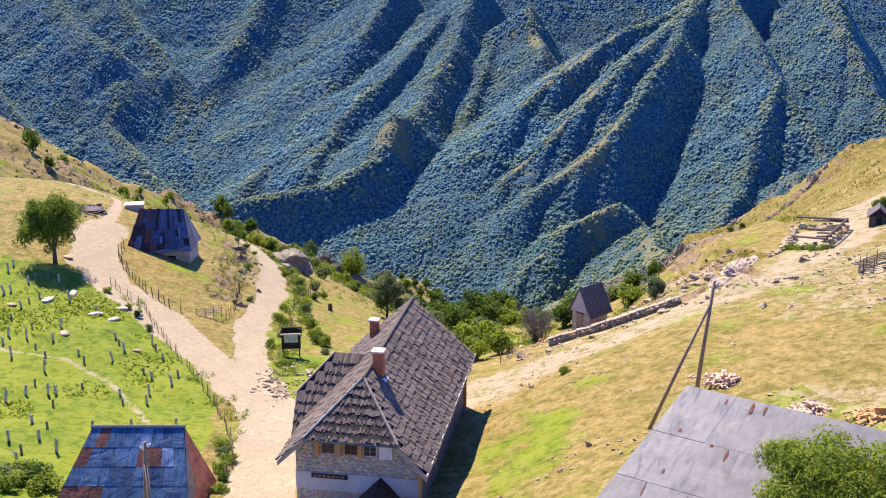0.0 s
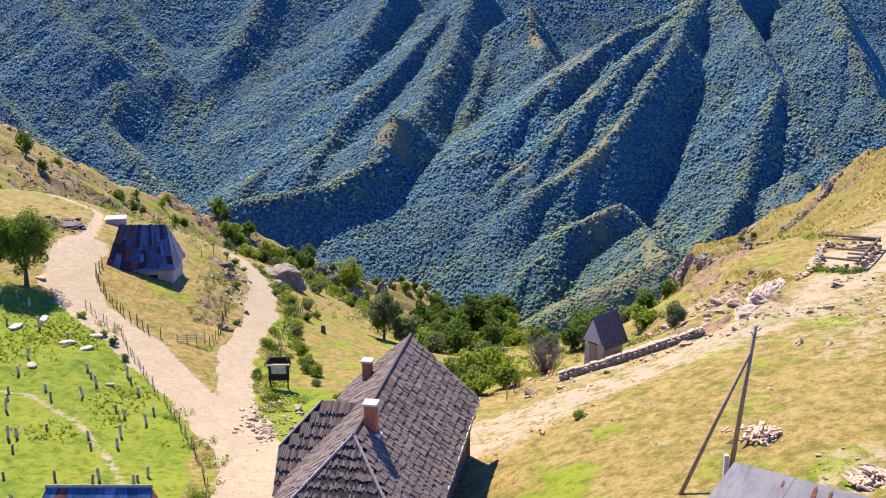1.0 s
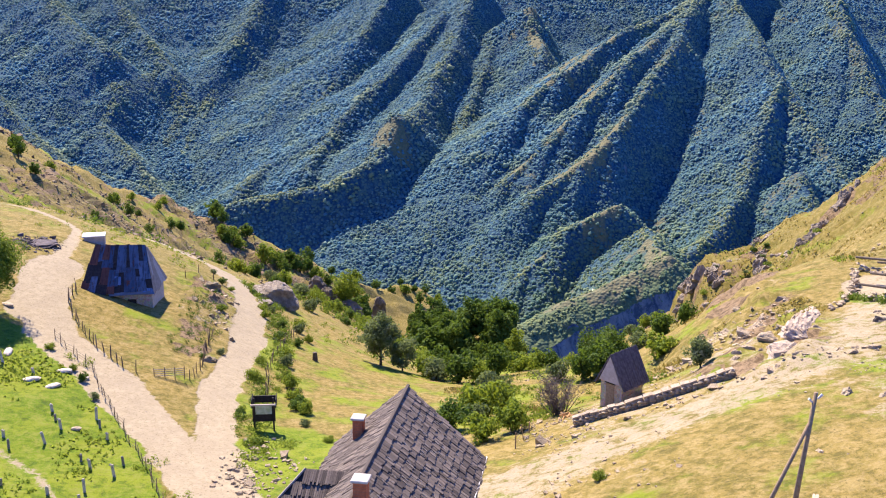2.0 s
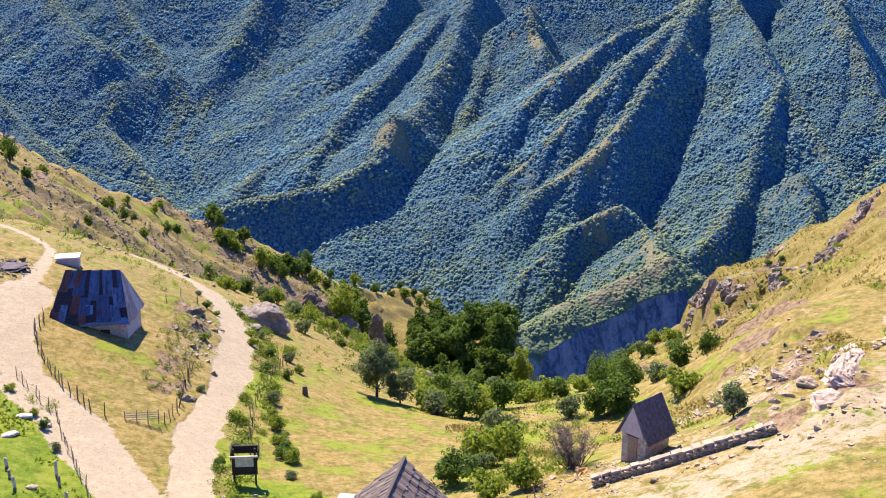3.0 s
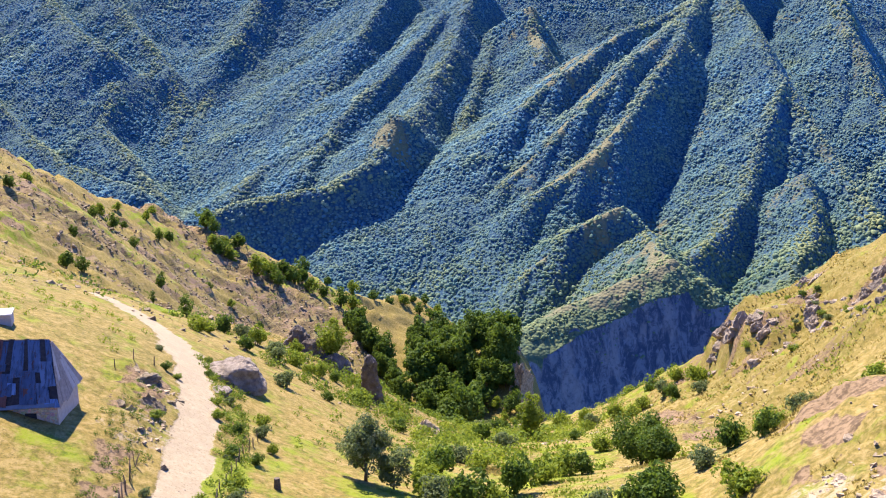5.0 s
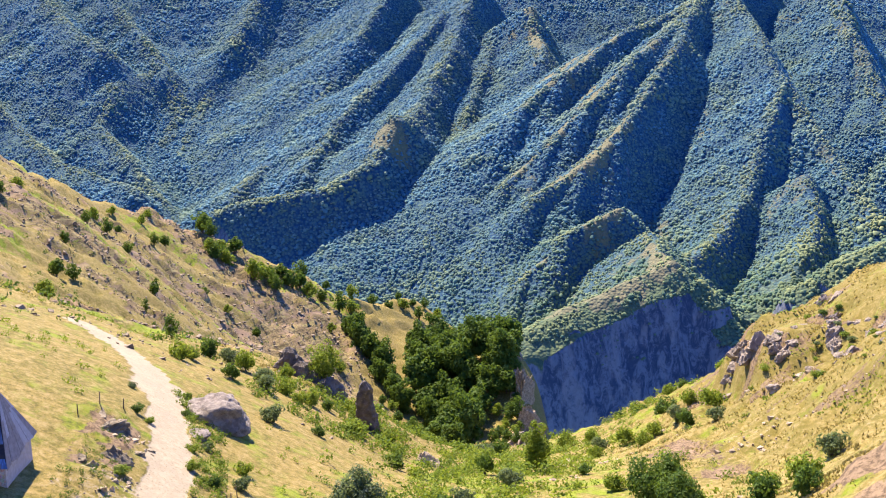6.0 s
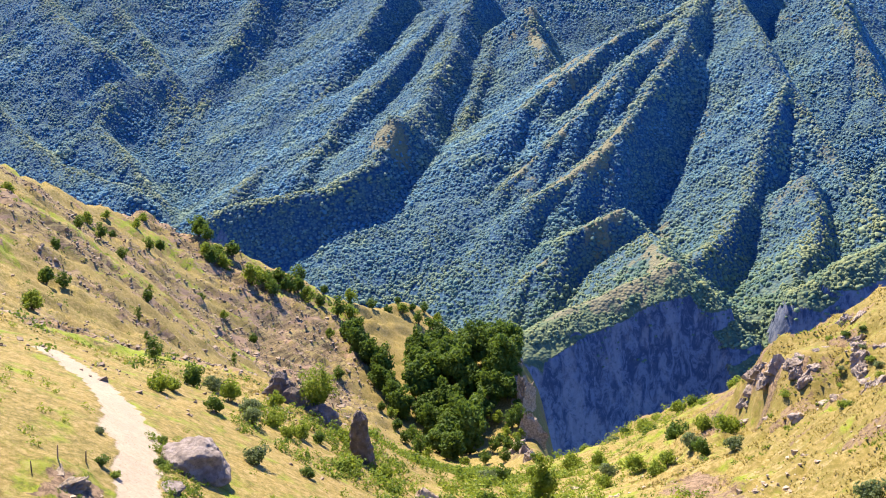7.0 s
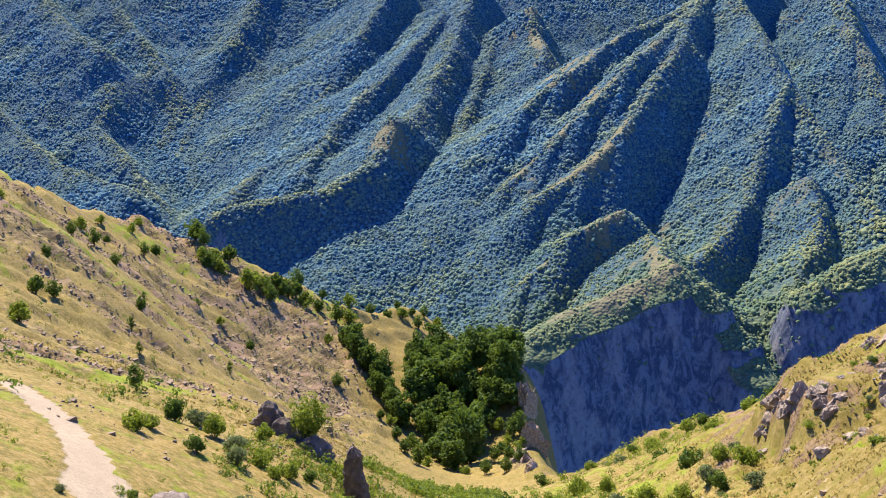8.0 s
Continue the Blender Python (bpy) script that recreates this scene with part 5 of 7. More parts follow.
part("lintel", block(bmesh.new(), -0.62, 0.42, -1.40, -1.31, 1.52, 1.68, bevel=0.01), DARK_TIMBER, shed, "dark timber lintel")
part("door", block(bmesh.new(), -0.5, 0.3, -1.39, -1.32, -0.5, 1.5, bevel=0.01), TIMBER, shed, "pale plank door")

# ---- boards, walls, fences and poles ----
sign = thing("information_board", Matrix.Translation(foot(-15.2, 107.5)) @ pose(0, 0, 0, 0, 0, 4), "dark timber information board with a small roof on two posts", "sign")
for x in (-0.8, 0.8):
    part("post", block(bmesh.new(), x - 0.07, x + 0.07, -0.07, 0.07, -0.4, 2.9), DARK_TIMBER, sign)
part("back_board", block(bmesh.new(), -0.95, 0.95, 0.0, 0.08, 0.75, 2.3), DARK_TIMBER, sign)
part("poster", block(bmesh.new(), -0.68, 0.68, -0.09, -0.05, 1.45, 2.35), simple("pale_green_print", (0.58, 0.60, 0.48), (0.34, 0.40, 0.26), 3), sign, "faded green and white map print")
for s in (-1, 1):
    bm = bmesh.new()
    slab(bm, [(s * 1.0, -0.5, 2.15), (s * 1.0, -0.1, 2.75), (s * 1.0, 1.0, 2.9), (s * 1.0, 1.0, 2.05)], 0.06)
    part("side_board", bm, DARK_TIMBER, sign)
part("cross_beam", block(bmesh.new(), -1.05, 1.05, -0.55, -0.43, 2.4, 2.52), GREY_BOARD, sign, "weathered pale beam")
part("back_beam", block(bmesh.new(), -1.0, 1.0, 0.9, 1.0, 2.1, 2.7), DARK_TIMBER, sign)

WALL_LINE = [(9.6, 98.6), (13.5, 98.6), (17.5, 98.2), (21.3, 97.6)]
dry_wall = thing("dry_stone_wall", Matrix(), "low dry stone wall with a pale capped top beside a dirt track", "wall")
core = bmesh.new()
stone_meshes = []
for k in range(6):
    bm = bmesh.new()
    shard(bm, (0, 0, 0), (0.3, 0.22, 0.16), 100 + k, 0, 0.1)
    me = bpy.data.meshes.new("stone")
    bm.to_mesh(me)
    bm.free()
    me.materials.append(LIMESTONE)
    stone_meshes.append(me)
rng = random.Random(21)
spots = []
for (ax, ay), (bx, by) in zip(WALL_LINE, WALL_LINE[1:]):
    d = math.hypot(bx - ax, by - ay)
    turn = math.degrees(math.atan2(by - ay, bx - ax))
    n = int(d / 0.42)
    za, zb = foot(ax, ay).z, foot(bx, by).z
    slab(core, [(ax, ay - 0.28, za + 0.52), (bx, by - 0.28, zb + 0.52), (bx, by + 0.28, zb + 0.52), (ax, ay + 0.28, za + 0.52)], 1.1)
    for i in range(n):
        x, y = ax + (bx - ax) * (i + 0.5) / n, ay + (by - ay) * (i + 0.5) / n
        z = za + (zb - za) * (i + 0.5) / n
        for h in range(3):
            spots.append((x + rng.uniform(-0.06, 0.06), y - 0.28, z + 0.1 + 0.2 * h, turn))
        spots.append((x, y - 0.12, z + 0.60, turn))
        spots.append((x + 0.1, y + 0.16, z + 0.60, turn))
part("core", core, LIMESTONE, dry_wall)
CAP = simple("cream_cap_stone", (0.50, 0.40, 0.275), (0.34, 0.265, 0.175), 1.5, bump=0.8, distance=0.08, spots=(0.14, 0.115, 0.075))
for (ax, ay), (bx, by) in zip(WALL_LINE, WALL_LINE[1:]):
    n = int(math.hypot(bx - ax, by - ay) / 0.62)
    za, zb = foot(ax, ay).z, foot(bx, by).z
    for i in range(n):
        f, g = i / n, (i + rng.uniform(0.8, 0.98)) / n
        p, q = Vector((ax + (bx - ax) * f, ay + (by - ay) * f, za + (zb - za) * f + 0.74)), Vector((ax + (bx - ax) * g, ay + (by - ay) * g, za + (zb - za) * g + 0.74))
        lift, half, skew = Vector((0, 0, rng.uniform(-0.03, 0.09))), Vector((0, rng.uniform(0.2, 0.33), 0)), Vector((0, rng.uniform(-0.07, 0.07), rng.uniform(-0.04, 0.04)))
        part("cap_stone", slab(bmesh.new(), [p - half + lift, q - half + lift + skew, q + half + lift + skew * 0.4, p + half + lift - skew], 0.12), CAP, dry_wall)
for x, y, z, turn in spots[:300]:
    ob = new("stone", rng.choice(stone_meshes))
    ob.parent = dry_wall
    ob.matrix_basis = pose(x, y, z, rng.uniform(-8, 8), rng.uniform(-8, 8), turn + rng.choice((0, 180)))


def fence(name, line, gap, height, label, rails=(), lean=6, seed=3, thick=0.05):
    rng = random.Random(seed)
    ob = thing(name, Matrix(), label, "fence")
    tops = []
    for (ax, ay), (bx, by) in zip(line, line[1:]):
        n = max(1, int(math.hypot(bx - ax, by - ay) / gap))
        for i in range(n):
            p = foot(ax + (bx - ax) * i / n + rng.uniform(-0.12, 0.12), ay + (by - ay) * i / n + rng.uniform(-0.12, 0.12))
            h = height * rng.uniform(0.75, 1.15)
            t = p + Vector((math.tan(radians(rng.gauss(0, lean))) * h, math.tan(radians(rng.gauss(0, lean))) * h, h))
            r = thick * rng.uniform(0.8, 1.4)
            part("post", tube(bmesh.new(), [p - Vector((0, 0, 0.3)), p.lerp(t, 0.5), t], [r, r, r * 0.7], 6), TIMBER if rng.random() < 0.5 else BARK, ob)
            tops.append(p.lerp(t, 0.85))
    for f in rails:
        bm = bmesh.new()
        for a, b in zip(tops, tops[1:]):
            if (a - b).length < gap * 2.5:
                tube(bm, [a - Vector((0, 0, f)), b - Vector((0, 0, f))], [0.012, 0.012], 4)
        part("wire", bm, BARK, ob)
    return ob


fence("paddock_fence", [(-38.6, 133.5), (-38.2, 129), (-36.4, 125.3), (-32.5, 119.6), (-29.2, 116.2), (-26.6, 115.4)], 1.1, 1.15, "crooked wooden posts along the lane round a paddock", (0.15, 0.5))
fence("footpath_fence", [(-23.4, 117.0), (-23.3, 120.5), (-23.6, 124), (-24.2, 128.5), (-24.6, 133)], 0.9, 1.15, "leaning wooden posts beside the footpath", (0.2,), 9, 4)
fence("graveyard_fence", [(-36.6, 119.8), (-31.4, 113.9), (-26.4, 104.0), (-21.6, 95.0), (-17.8, 86.0), (-16.3, 80.5), (-15.3, 75.5), (-15.6, 71.5)], 1.15, 1.0, "low brown brushwood fence round the graveyard", (0.1, 0.35, 0.6), 5, 6, 0.035)
fence("path_fence", [(-17.5, 150), (-17.9, 140), (-18.0, 130), (-17.0, 120), (-15.5, 112)], 2.0, 1.2, "thin posts of a wire fence above the meadow", (0.2,), 5, 8)
fence("upper_fence", [(-31, 150), (-29, 156), (-27.5, 160)], 2.2, 1.1, "a few thin fence posts in dry grass", (), 5, 9)
fence("track_fence", [(5.2, 96.5), (6.6, 100.5), (8.5, 103)], 1.6, 1.3, "rough posts where the track begins", (0.2, 0.6), 8, 12)
gate = thing("paddock_gate", Matrix.Translation(foot(-25.1, 116.0)) @ pose(0, 0, 0, 0, 0, 8), "pale wooden slatted gate between two posts", "gate")
for k in range(4):
    part("rail", tube(bmesh.new(), [(-1.3, 0, 0.3 + 0.2 * k), (1.3, 0.03, 0.28 + 0.2 * k)], [0.035, 0.035], 5), FADED, gate)
for x in (-1.35, -0.4, 0.5, 1.35):
    part("post", tube(bmesh.new(), [(x, 0.05, -0.2), (x + 0.03, 0.05, 1.1)], [0.05, 0.045], 6), TIMBER, gate)


def power_pole(x, y, strut, top, label):
    ob = thing("power_pole", Matrix.Translation(foot(x, y)), label, "utility pole")
    h = Vector(top)
    part("pole", tube(bmesh.new(), [(0, 0, -0.5), h * 0.5, h], [0.15, 0.13, 0.10], 8), TIMBER, ob, smooth=True)
    if strut:
        s = foot(*strut) - foot(x, y)
        part("strut", tube(bmesh.new(), [s - Vector((0, 0, 0.3)), s.lerp(h * 0.82, 0.5), h * 0.84], [0.12, 0.11, 0.09], 8), TIMBER, ob, "leaning strut", True)
    part("concrete_foot", block(bmesh.new(), -0.35, -0.1, -0.15, 0.15, -0.3, 1.2, bevel=0.02), PLASTER, ob)
    part("insulator", tube(bmesh.new(), [h + Vector((0.1, 0, -0.3)), h + Vector((0.3, 0, -0.1))], [0.05, 0.07], 6), WHITE_PAINT, ob)
    part("insulator", tube(bmesh.new(), [h + Vector((-0.1, 0, -0.5)), h + Vector((-0.3, 0, -0.3))], [0.05, 0.07], 6), WHITE_PAINT, ob)
    return ob


power_pole(15.7, 66.4, (12.7, 65.3), (0.9, 0.3, 8.6), "slanting wooden power pole with a strut on the meadow")
power_pole(-17.2, 59.0, (-16.0, 57.0), (0.3, 0.3, 7.3), "wooden power pole with a strut before the blue roof")

# ---- graves ----
def gravestone(name, seed, w, t, h, material, label, cap):
    rng = random.Random(seed)
    ob = thing(name, Matrix(), label, "gravestone", "gravestones in the meadow")
    bm = bmesh.new()
    block(bm, -w / 2, w / 2, -t / 2, t / 2, -0.3, h, bevel=0.025)
    part("shaft", bm, material, ob)
    bm = bmesh.new()
    if cap:
        bmesh.ops.create_uvsphere(bm, u_segments=8, v_segments=6, radius=w * 0.62, matrix=Matrix.Translation((0, 0, h + w * 0.3)) @ Matrix.Diagonal((1, t / w * 1.2, 0.8, 1)))
        part("rounded_top", bm, material, ob, smooth=True)
    else:
        slab(bm, [(-w / 2, -t / 2 - 0.01, h), (w / 2, -t / 2 - 0.01, h), (0, -t / 2 - 0.01, h + w * 0.5)], -t - 0.02)
        part("pointed_top", bm, material, ob)
    return ob


kinds = [gravestone("gravestone", 1, 0.26, 0.2, 0.95, GRAVE, "slim pale stone grave marker standing in green grass", True),
         gravestone("gravestone", 2, 0.32, 0.14, 0.75, GRAVE, "pale upright grave slab with a pointed top", False),
         gravestone("gravestone", 3, 0.22, 0.2, 0.6, BACKLIT_GRAVE, "short grave marker, darkened as if backlit", True),
         gravestone("gravestone", 4, 0.30, 0.16, 1.05, GRAVE, "tall pale grave stele leaning a little", False)]
GRAVES_A = [(-47.2, 118.8), (-47.3, 120.7), (-44.0, 117.7), (-42.9, 118.6), (-41.3, 117.4), (-44.1, 116.0), (-41.5, 111.8), (-44.7, 112.7), (-45.0, 111.7), (-42.2, 108.5), (-42.0, 110.2), (-42.0, 105.2), (-38.5, 112.1), (-35.6, 111.2), (-39.5, 103.7), (-37.1, 104.7), (-39.1, 101.0), (-36.7, 101.2), (-37.5, 98.7), (-36.1, 97.2), (-40.8, 101.0), (-40.5, 98.8), (-35.6, 95.6), (-35.0, 93.6), (-38.6, 95.8), (-33.5, 98.5), (-32.5, 96.8), (-31.0, 102.8), (-30.1, 101.3), (-31.7, 104.2), (-27.5, 102.7), (-28.2, 104.2)]
GRAVES_B = [(-30.4, 98.5), (-26.4, 100.8), (-27.1, 96.5), (-24.0, 96.6), (-24.1, 94.5), (-26.1, 95.4), (-34.6, 90.1), (-33.0, 88.6), (-34.7, 88.1), (-32.4, 88.8), (-31.8, 86.2), (-30.9, 90.9), (-35.6, 86.1), (-27.6, 90.6), (-26.8, 88.6), (-25.1, 89.6), (-25.4, 91.7), (-32.0, 82.0), (-27.4, 82.2), (-24.8, 82.3), (-24.5, 82.9), (-22.0, 82.7), (-21.9, 83.3), (-21.4, 84.2), (-32.2, 77.7), (-30.3, 78.6), (-30.6, 81.3), (-30.6, 75.8), (-28.4, 76.7), (-30.3, 74.1)]
rng = random.Random(31)
for k, (x, y) in enumerate(GRAVES_A + GRAVES_B):
    kind = kinds[(0, 1, 2, 2, 3, 1, 2, 0)[k % 8]]
    m = Matrix.Translation(foot(x, y)) @ pose(0, 0, 0, rng.gauss(0, 5), rng.gauss(0, 5), rng.uniform(-25, 25)) @ Matrix.Diagonal((0.72, 0.8, rng.uniform(0.7, 1.05), 1))
    if kind.get("set_out"):
        copy_thing(kind, Matrix()).matrix_basis = m
    else:
        kind.matrix_basis = m
        kind["set_out"] = 1
for k, (x, y, a, b) in enumerate([(-33.4, 112.6, 1.3, 0.7), (-35.3, 109.7, 1.5, 0.7), (-33.3, 109.1, 1.2, 0.6), (-31.4, 111.7, 0.9, 0.6), (-40.6, 111.5, 1.6, 0.8), (-38.9, 114.5, 1.5, 0.6), (-36.3, 103.3, 1.4, 0.7), (-42.9, 125.5, 1.5, 0.6), (-43.3, 108.9, 1.0, 0.5), (-29.0, 101.6, 0.8, 0.4)]):
    ob = thing("stone_slab", Matrix.Translation(foot(x, y)) @ pose(0, 0, 0, 0, 0, 20 * k), "flat white limestone slab lying in the grass", "stone", "flat slabs in the graveyard")
    part("slab", lump(bmesh.new(), (0, 0, 0.05), (a * 0.62, b * 0.7, 0.22), 50 + k, 2, 0.2), GRAVE if k < 6 else LIMESTONE, ob)

# ---- rocks ----
def pillar(bm, wide, deep, tall, seed, lean=0.0, top=0.45):
    """An upright rock: a rough many-sided column that breaks off to an uneven top."""
    r = random.Random(seed)
    o = Vector((seed * 3.1, seed * 1.7, seed * 2.3))
    levels, sides = 20, 18
    spin = [r.uniform(0.8, 1.15) for _ in range(sides)]
    rings = []
    for j in range(levels + 1):
        f = j / levels
        z = -1.5 + (tall + 1.5) * f
        g = max(0.0, z / tall)
        body = (1.15 - (1.15 - top) * g) * (1 if f < 0.93 else 0.72 if f < 0.99 else 0.3)
        ring = []
        for i in range(sides):
            a = 6.2832 * i / sides
            d = Vector((math.cos(a), math.sin(a), 0))
            q = Vector((d.x * wide, d.y * deep, z * 0.7))
            k = body * spin[i] * (1 + 0.30 * noise.noise(q * 0.55 + o) + 0.22 * noise.noise(q * 1.4 + o) + 0.16 * noise.noise(q * 3.1 + o) + 0.16 * noise.cell(q * 0.9 + o))
            ring.append(bm.verts.new((d.x * wide * k + lean * z, d.y * deep * k, z + 0.25 * noise.noise(q * 1.1 - o))))
        rings.append(ring)
    for low, high in zip(rings, rings[1:]):
        for i in range(sides):
            bm.faces.new((low[i], low[(i + 1) % sides], high[(i + 1) % sides], high[i]))
    bm.faces.new(rings[-1])
    return bm


def standing_rock(name, x, y, wide, deep, tall, seed, label, lean=0.0, top=0.45, turn=0.0):
    ob = thing(name, Matrix.Translation(foot(x, y)) @ pose(0, 0, 0, 0, 0, turn), label, "rock outcrop")
    part("stone", pillar(bmesh.new(), wide, deep, tall, seed, lean, top), DARK_CRAG, ob)
    return ob


def rock(name, x, y, size, seed, label, sink=0.2, turn=0.0, detail=4, rough=0.12, category="rock", material=None, lean=(0.0, 0.0), taper=0.0):
    """A broken rock: a chipped hull, cracked and pitted, set into the ground."""
    ob = thing(name, Matrix.Translation(foot(x, y, sink + 0.15 * size[2])) @ pose(0, 0, 0, 0, 0, turn), label, category)
    bm = bmesh.new()
    shard(bm, (0, 0, 0), (1.1, 1.1, 1.05), seed, min(detail + 1, 5) if max(size) > 0.55 else 2, 0.5 * rough)
    o = Vector((seed * 1.3, seed * 2.9, seed * 0.7))
    for v in bm.verts:
        d = v.co * max(1.0, 0.8 * max(size))
        pit = 0.16 * noise.noise(d * 1.9 + o) + 0.10 * noise.noise(d * 4.3 - o) + 0.05 * noise.noise(d * 9 + o)
        crack = max(0.0, 0.10 - abs(noise.noise(d * 1.4 - o))) * 1.6
        p = v.co * (1 + pit - crack)
        w = 1 - taper * p.z
        v.co = Vector((p.x * size[0] * w + lean[0] * p.z * size[2], p.y * size[1] * w + lean[1] * p.z * size[2], p.z * size[2]))
    part("stone", bm, material or LIMESTONE, ob)
    return ob


ob = thing("boulder", Matrix.Translation(foot(-23.6, 169.6, 0.2)) @ pose(0, 0, 0, 0, 0, 20), "large rounded grey boulder beside the footpath", "boulder")
part("stone", lump(bmesh.new(), (0, 0, 0.5), (3.3, 3.4, 2.6), 6, 5, 0.26), BOULDER, ob)
ob = thing("boulder", Matrix.Translation(foot(-23.4, 160.0)), "pale flat boulder at the path's bend", "boulder")
part("stone", lump(bmesh.new(), (0, 0, 0.1), (1.2, 1.4, 0.4), 2, 4, 0.25), BOULDER, ob)
standing_rock("rock_outcrop", -24.4, 232.0, 2.4, 2.2, 4.6, 3, "jagged grey rock outcrop on the slope", -0.12, 0.35)
standing_rock("rock_outcrop", -21.8, 230.4, 2.4, 2.0, 3.2, 33, "lower shoulder of jagged grey rock", -0.3, 0.4)
standing_rock("rock_outcrop", -18.2, 228.5, 2.0, 1.8, 2.2, 34, "low broken end of a grey rock outcrop", -0.2, 0.5)
standing_rock("rock_spire", -11.2, 214.0, 1.35, 1.2, 7.6, 4, "slender leaning rock spire in shade", -0.06, 0.72)
rock("rock", -2.8, 205.0, (2.6, 2.0, 2.4), 5, "weathered rock among shrubs", 0.4)
ROCKS_NEAR = [(-25.1, 144.8, 1.3), (-27.3, 150.1, 1.3), (-21.8, 124.3, 1.1), (-21.4, 132.5, 0.7), (-26.2, 141.2, 1.1), (-24.4, 147.5, 1.0), (26.0, 98.0, 0.7), (26.4, 106.5, 1.2), (28.4, 108.7, 1.5), (23.0, 103.4, 1.0), (25.4, 86.1, 0.8), (24.2, 105.2, 1.1), (35.8, 108.6, 0.7), (21.1, 77.7, 0.5), (33.8, 139.5, 1.2), (26.0, 112.1, 1.2), (27.8, 114.1, 1.4), (24.0, 108.5, 1.0), (30.5, 112.0, 1.1), (25.5, 102.2, 0.8), (29.5, 104.6, 0.8), (27.2, 84.4, 0.5), (31.5, 117, 1.1), (26.6, 120, 0.9), (22.5, 112, 0.7), (29, 126, 1.0), (24, 118, 0.8)]
LEDGE_ROCK = simple("warm_ledge_rock", (0.60, 0.475, 0.335), (0.46, 0.355, 0.240), 1.3, bump=0.8, distance=0.15, spots=(0.30, 0.23, 0.14))
for x, y, size, turn in ((26.0, 100.2, (1.7, 2.6, 0.9), -15), (28.2, 104.6, (2.0, 2.8, 1.0), -20), (30.6, 110.0, (1.6, 3.0, 0.9), -25), (32.6, 115.4, (1.1, 2.2, 0.8), -25)):
    rock("rock_ledge", x, y, size, int(50 + x), "broad pale limestone ledge beside the dirt track", 0.3, turn, 5, 0.24, "rock outcrop", LEDGE_ROCK)
rock("rock", 34.8, 104.6, (1.1, 0.8, 0.7), 58, "dark lichened rock on the dry field", 0.1, 20, 4, 0.2, material=DARK_CRAG)
for x, y, size in ((65.5, 213.5, 1.9), (63.4, 212.4, 1.5), (58.0, 194.0, 1.5), (56.5, 195.0, 1.0), (60.5, 205.0, 0.9), (71.0, 216.0, 1.2)):
    rock("crag", x, y, (size, size * 0.9, size * 1.1), int(x * 7), "dark weathered crag standing out of the grass", 0.3, x * 11, 4, 0.2, "rock outcrop", DARK_CRAG)
EARTHY_ROCK = simple("earthy_rock", (0.42, 0.335, 0.190), (0.20, 0.155, 0.082), 0.9, bump=0.9, distance=0.25, spots=(0.12, 0.095, 0.045))
rng = random.Random(41)
for k, (x, y, s) in enumerate(ROCKS_NEAR):
    for j in range(2 if x > 0 and k % 2 else 1 if x > 0 else 4):
        f = s * (0.75, 0.4)[j] if x > 0 else s * (0.95, 0.6, 0.5, 0.4)[j]
        rock("rock", x + rng.uniform(-1.6, 1.6) * (j > 0) - 1.4 * (x < 0), y + rng.uniform(-2, 2) * (j > 0), (f * rng.uniform(0.9, 1.6), f * rng.uniform(0.8, 1.3), f * rng.uniform(0.8, 1.3)), 60 + k + 41 * j, "broken pale limestone rock on the dry slope" if x > 0 else "dark weathered rock in a hummock by the footpath", 0.1 + 0.25 * f if x > 0 else 0.35, rng.uniform(0, 360), 4 if j == 0 else 3, 0.2, material=LIMESTONE if x > 0 else EARTHY_ROCK)
seed = 300
for line in CRAG_LINES:
    for (ax, ay), (bx, by) in zip(line, line[1:]):
        n = max(2, int(math.hypot(bx - ax, by - ay) / 1.7))
        for i in range(n):
            f = (i + rng.uniform(0, 0.8)) / n
            s = rng.uniform(0.7, 1.7)
            seed += 1
            rock("crag", ax + (bx - ax) * f + rng.uniform(-0.8, 0.8), ay + (by - ay) * f, (s * rng.uniform(0.8, 1.2), s * rng.uniform(0.8, 1.2), s * rng.uniform(0.9, 1.5)), seed, "rough brown-grey crag breaking through the grass", 0.3, rng.uniform(0, 360), 4, 0.22, "rock outcrop", CRAG, (rng.uniform(-0.3, 0.1), 0.0), 0.2)

KNOLL_CRAGS = [(53.7, 235.0, 1.6), (54.2, 230.5, 1.3), (54.5, 225.0, 1.7), (60.0, 226.5, 2.3), (61.0, 229.5, 2.2), (64.0, 238.5, 1.8), (65.7, 250.0, 2.0), (66.8, 247.0, 1.7), (50.6, 240.0, 1.7), (51.2, 250.5, 1.6), (50.0, 249.5, 1.3), (62.5, 233.5, 1.6)]
for k, (x, y, s) in enumerate(KNOLL_CRAGS):
    rock("crag", x, y, (s * rng.uniform(0.7, 1.1), s * rng.uniform(0.8, 1.1), s * rng.uniform(1.0, 1.4)), 480 + k, "jagged pale-topped crag on the edge of the knoll", 0.3, rng.uniform(0, 360), 4, 0.24, "rock outcrop", CRAG, (-0.15, 0.0), 0.2)

CLIFF_EDGE = [(45, 650, 6), (47, 675, 7), (47, 700, 7), (48, 735, 7), (48, 770, 6), (47, 795, 6), (43, 630, 6), (41, 610, 6), (43, 580, 5), (38, 640, 5), (42, 660, 6), (46, 718, 6)]
for k, (x, y, s) in enumerate(CLIFF_EDGE):
    rock("cliff_rock", x, y, (s * rng.uniform(0.7, 1.0), s * rng.uniform(0.7, 1.0), s * rng.uniform(0.8, 1.4)), 130 + k, "steep brown rock at the edge of the canyon", 1.5, rng.uniform(0, 360), 4, 0.16, "rock outcrop", CRAG)

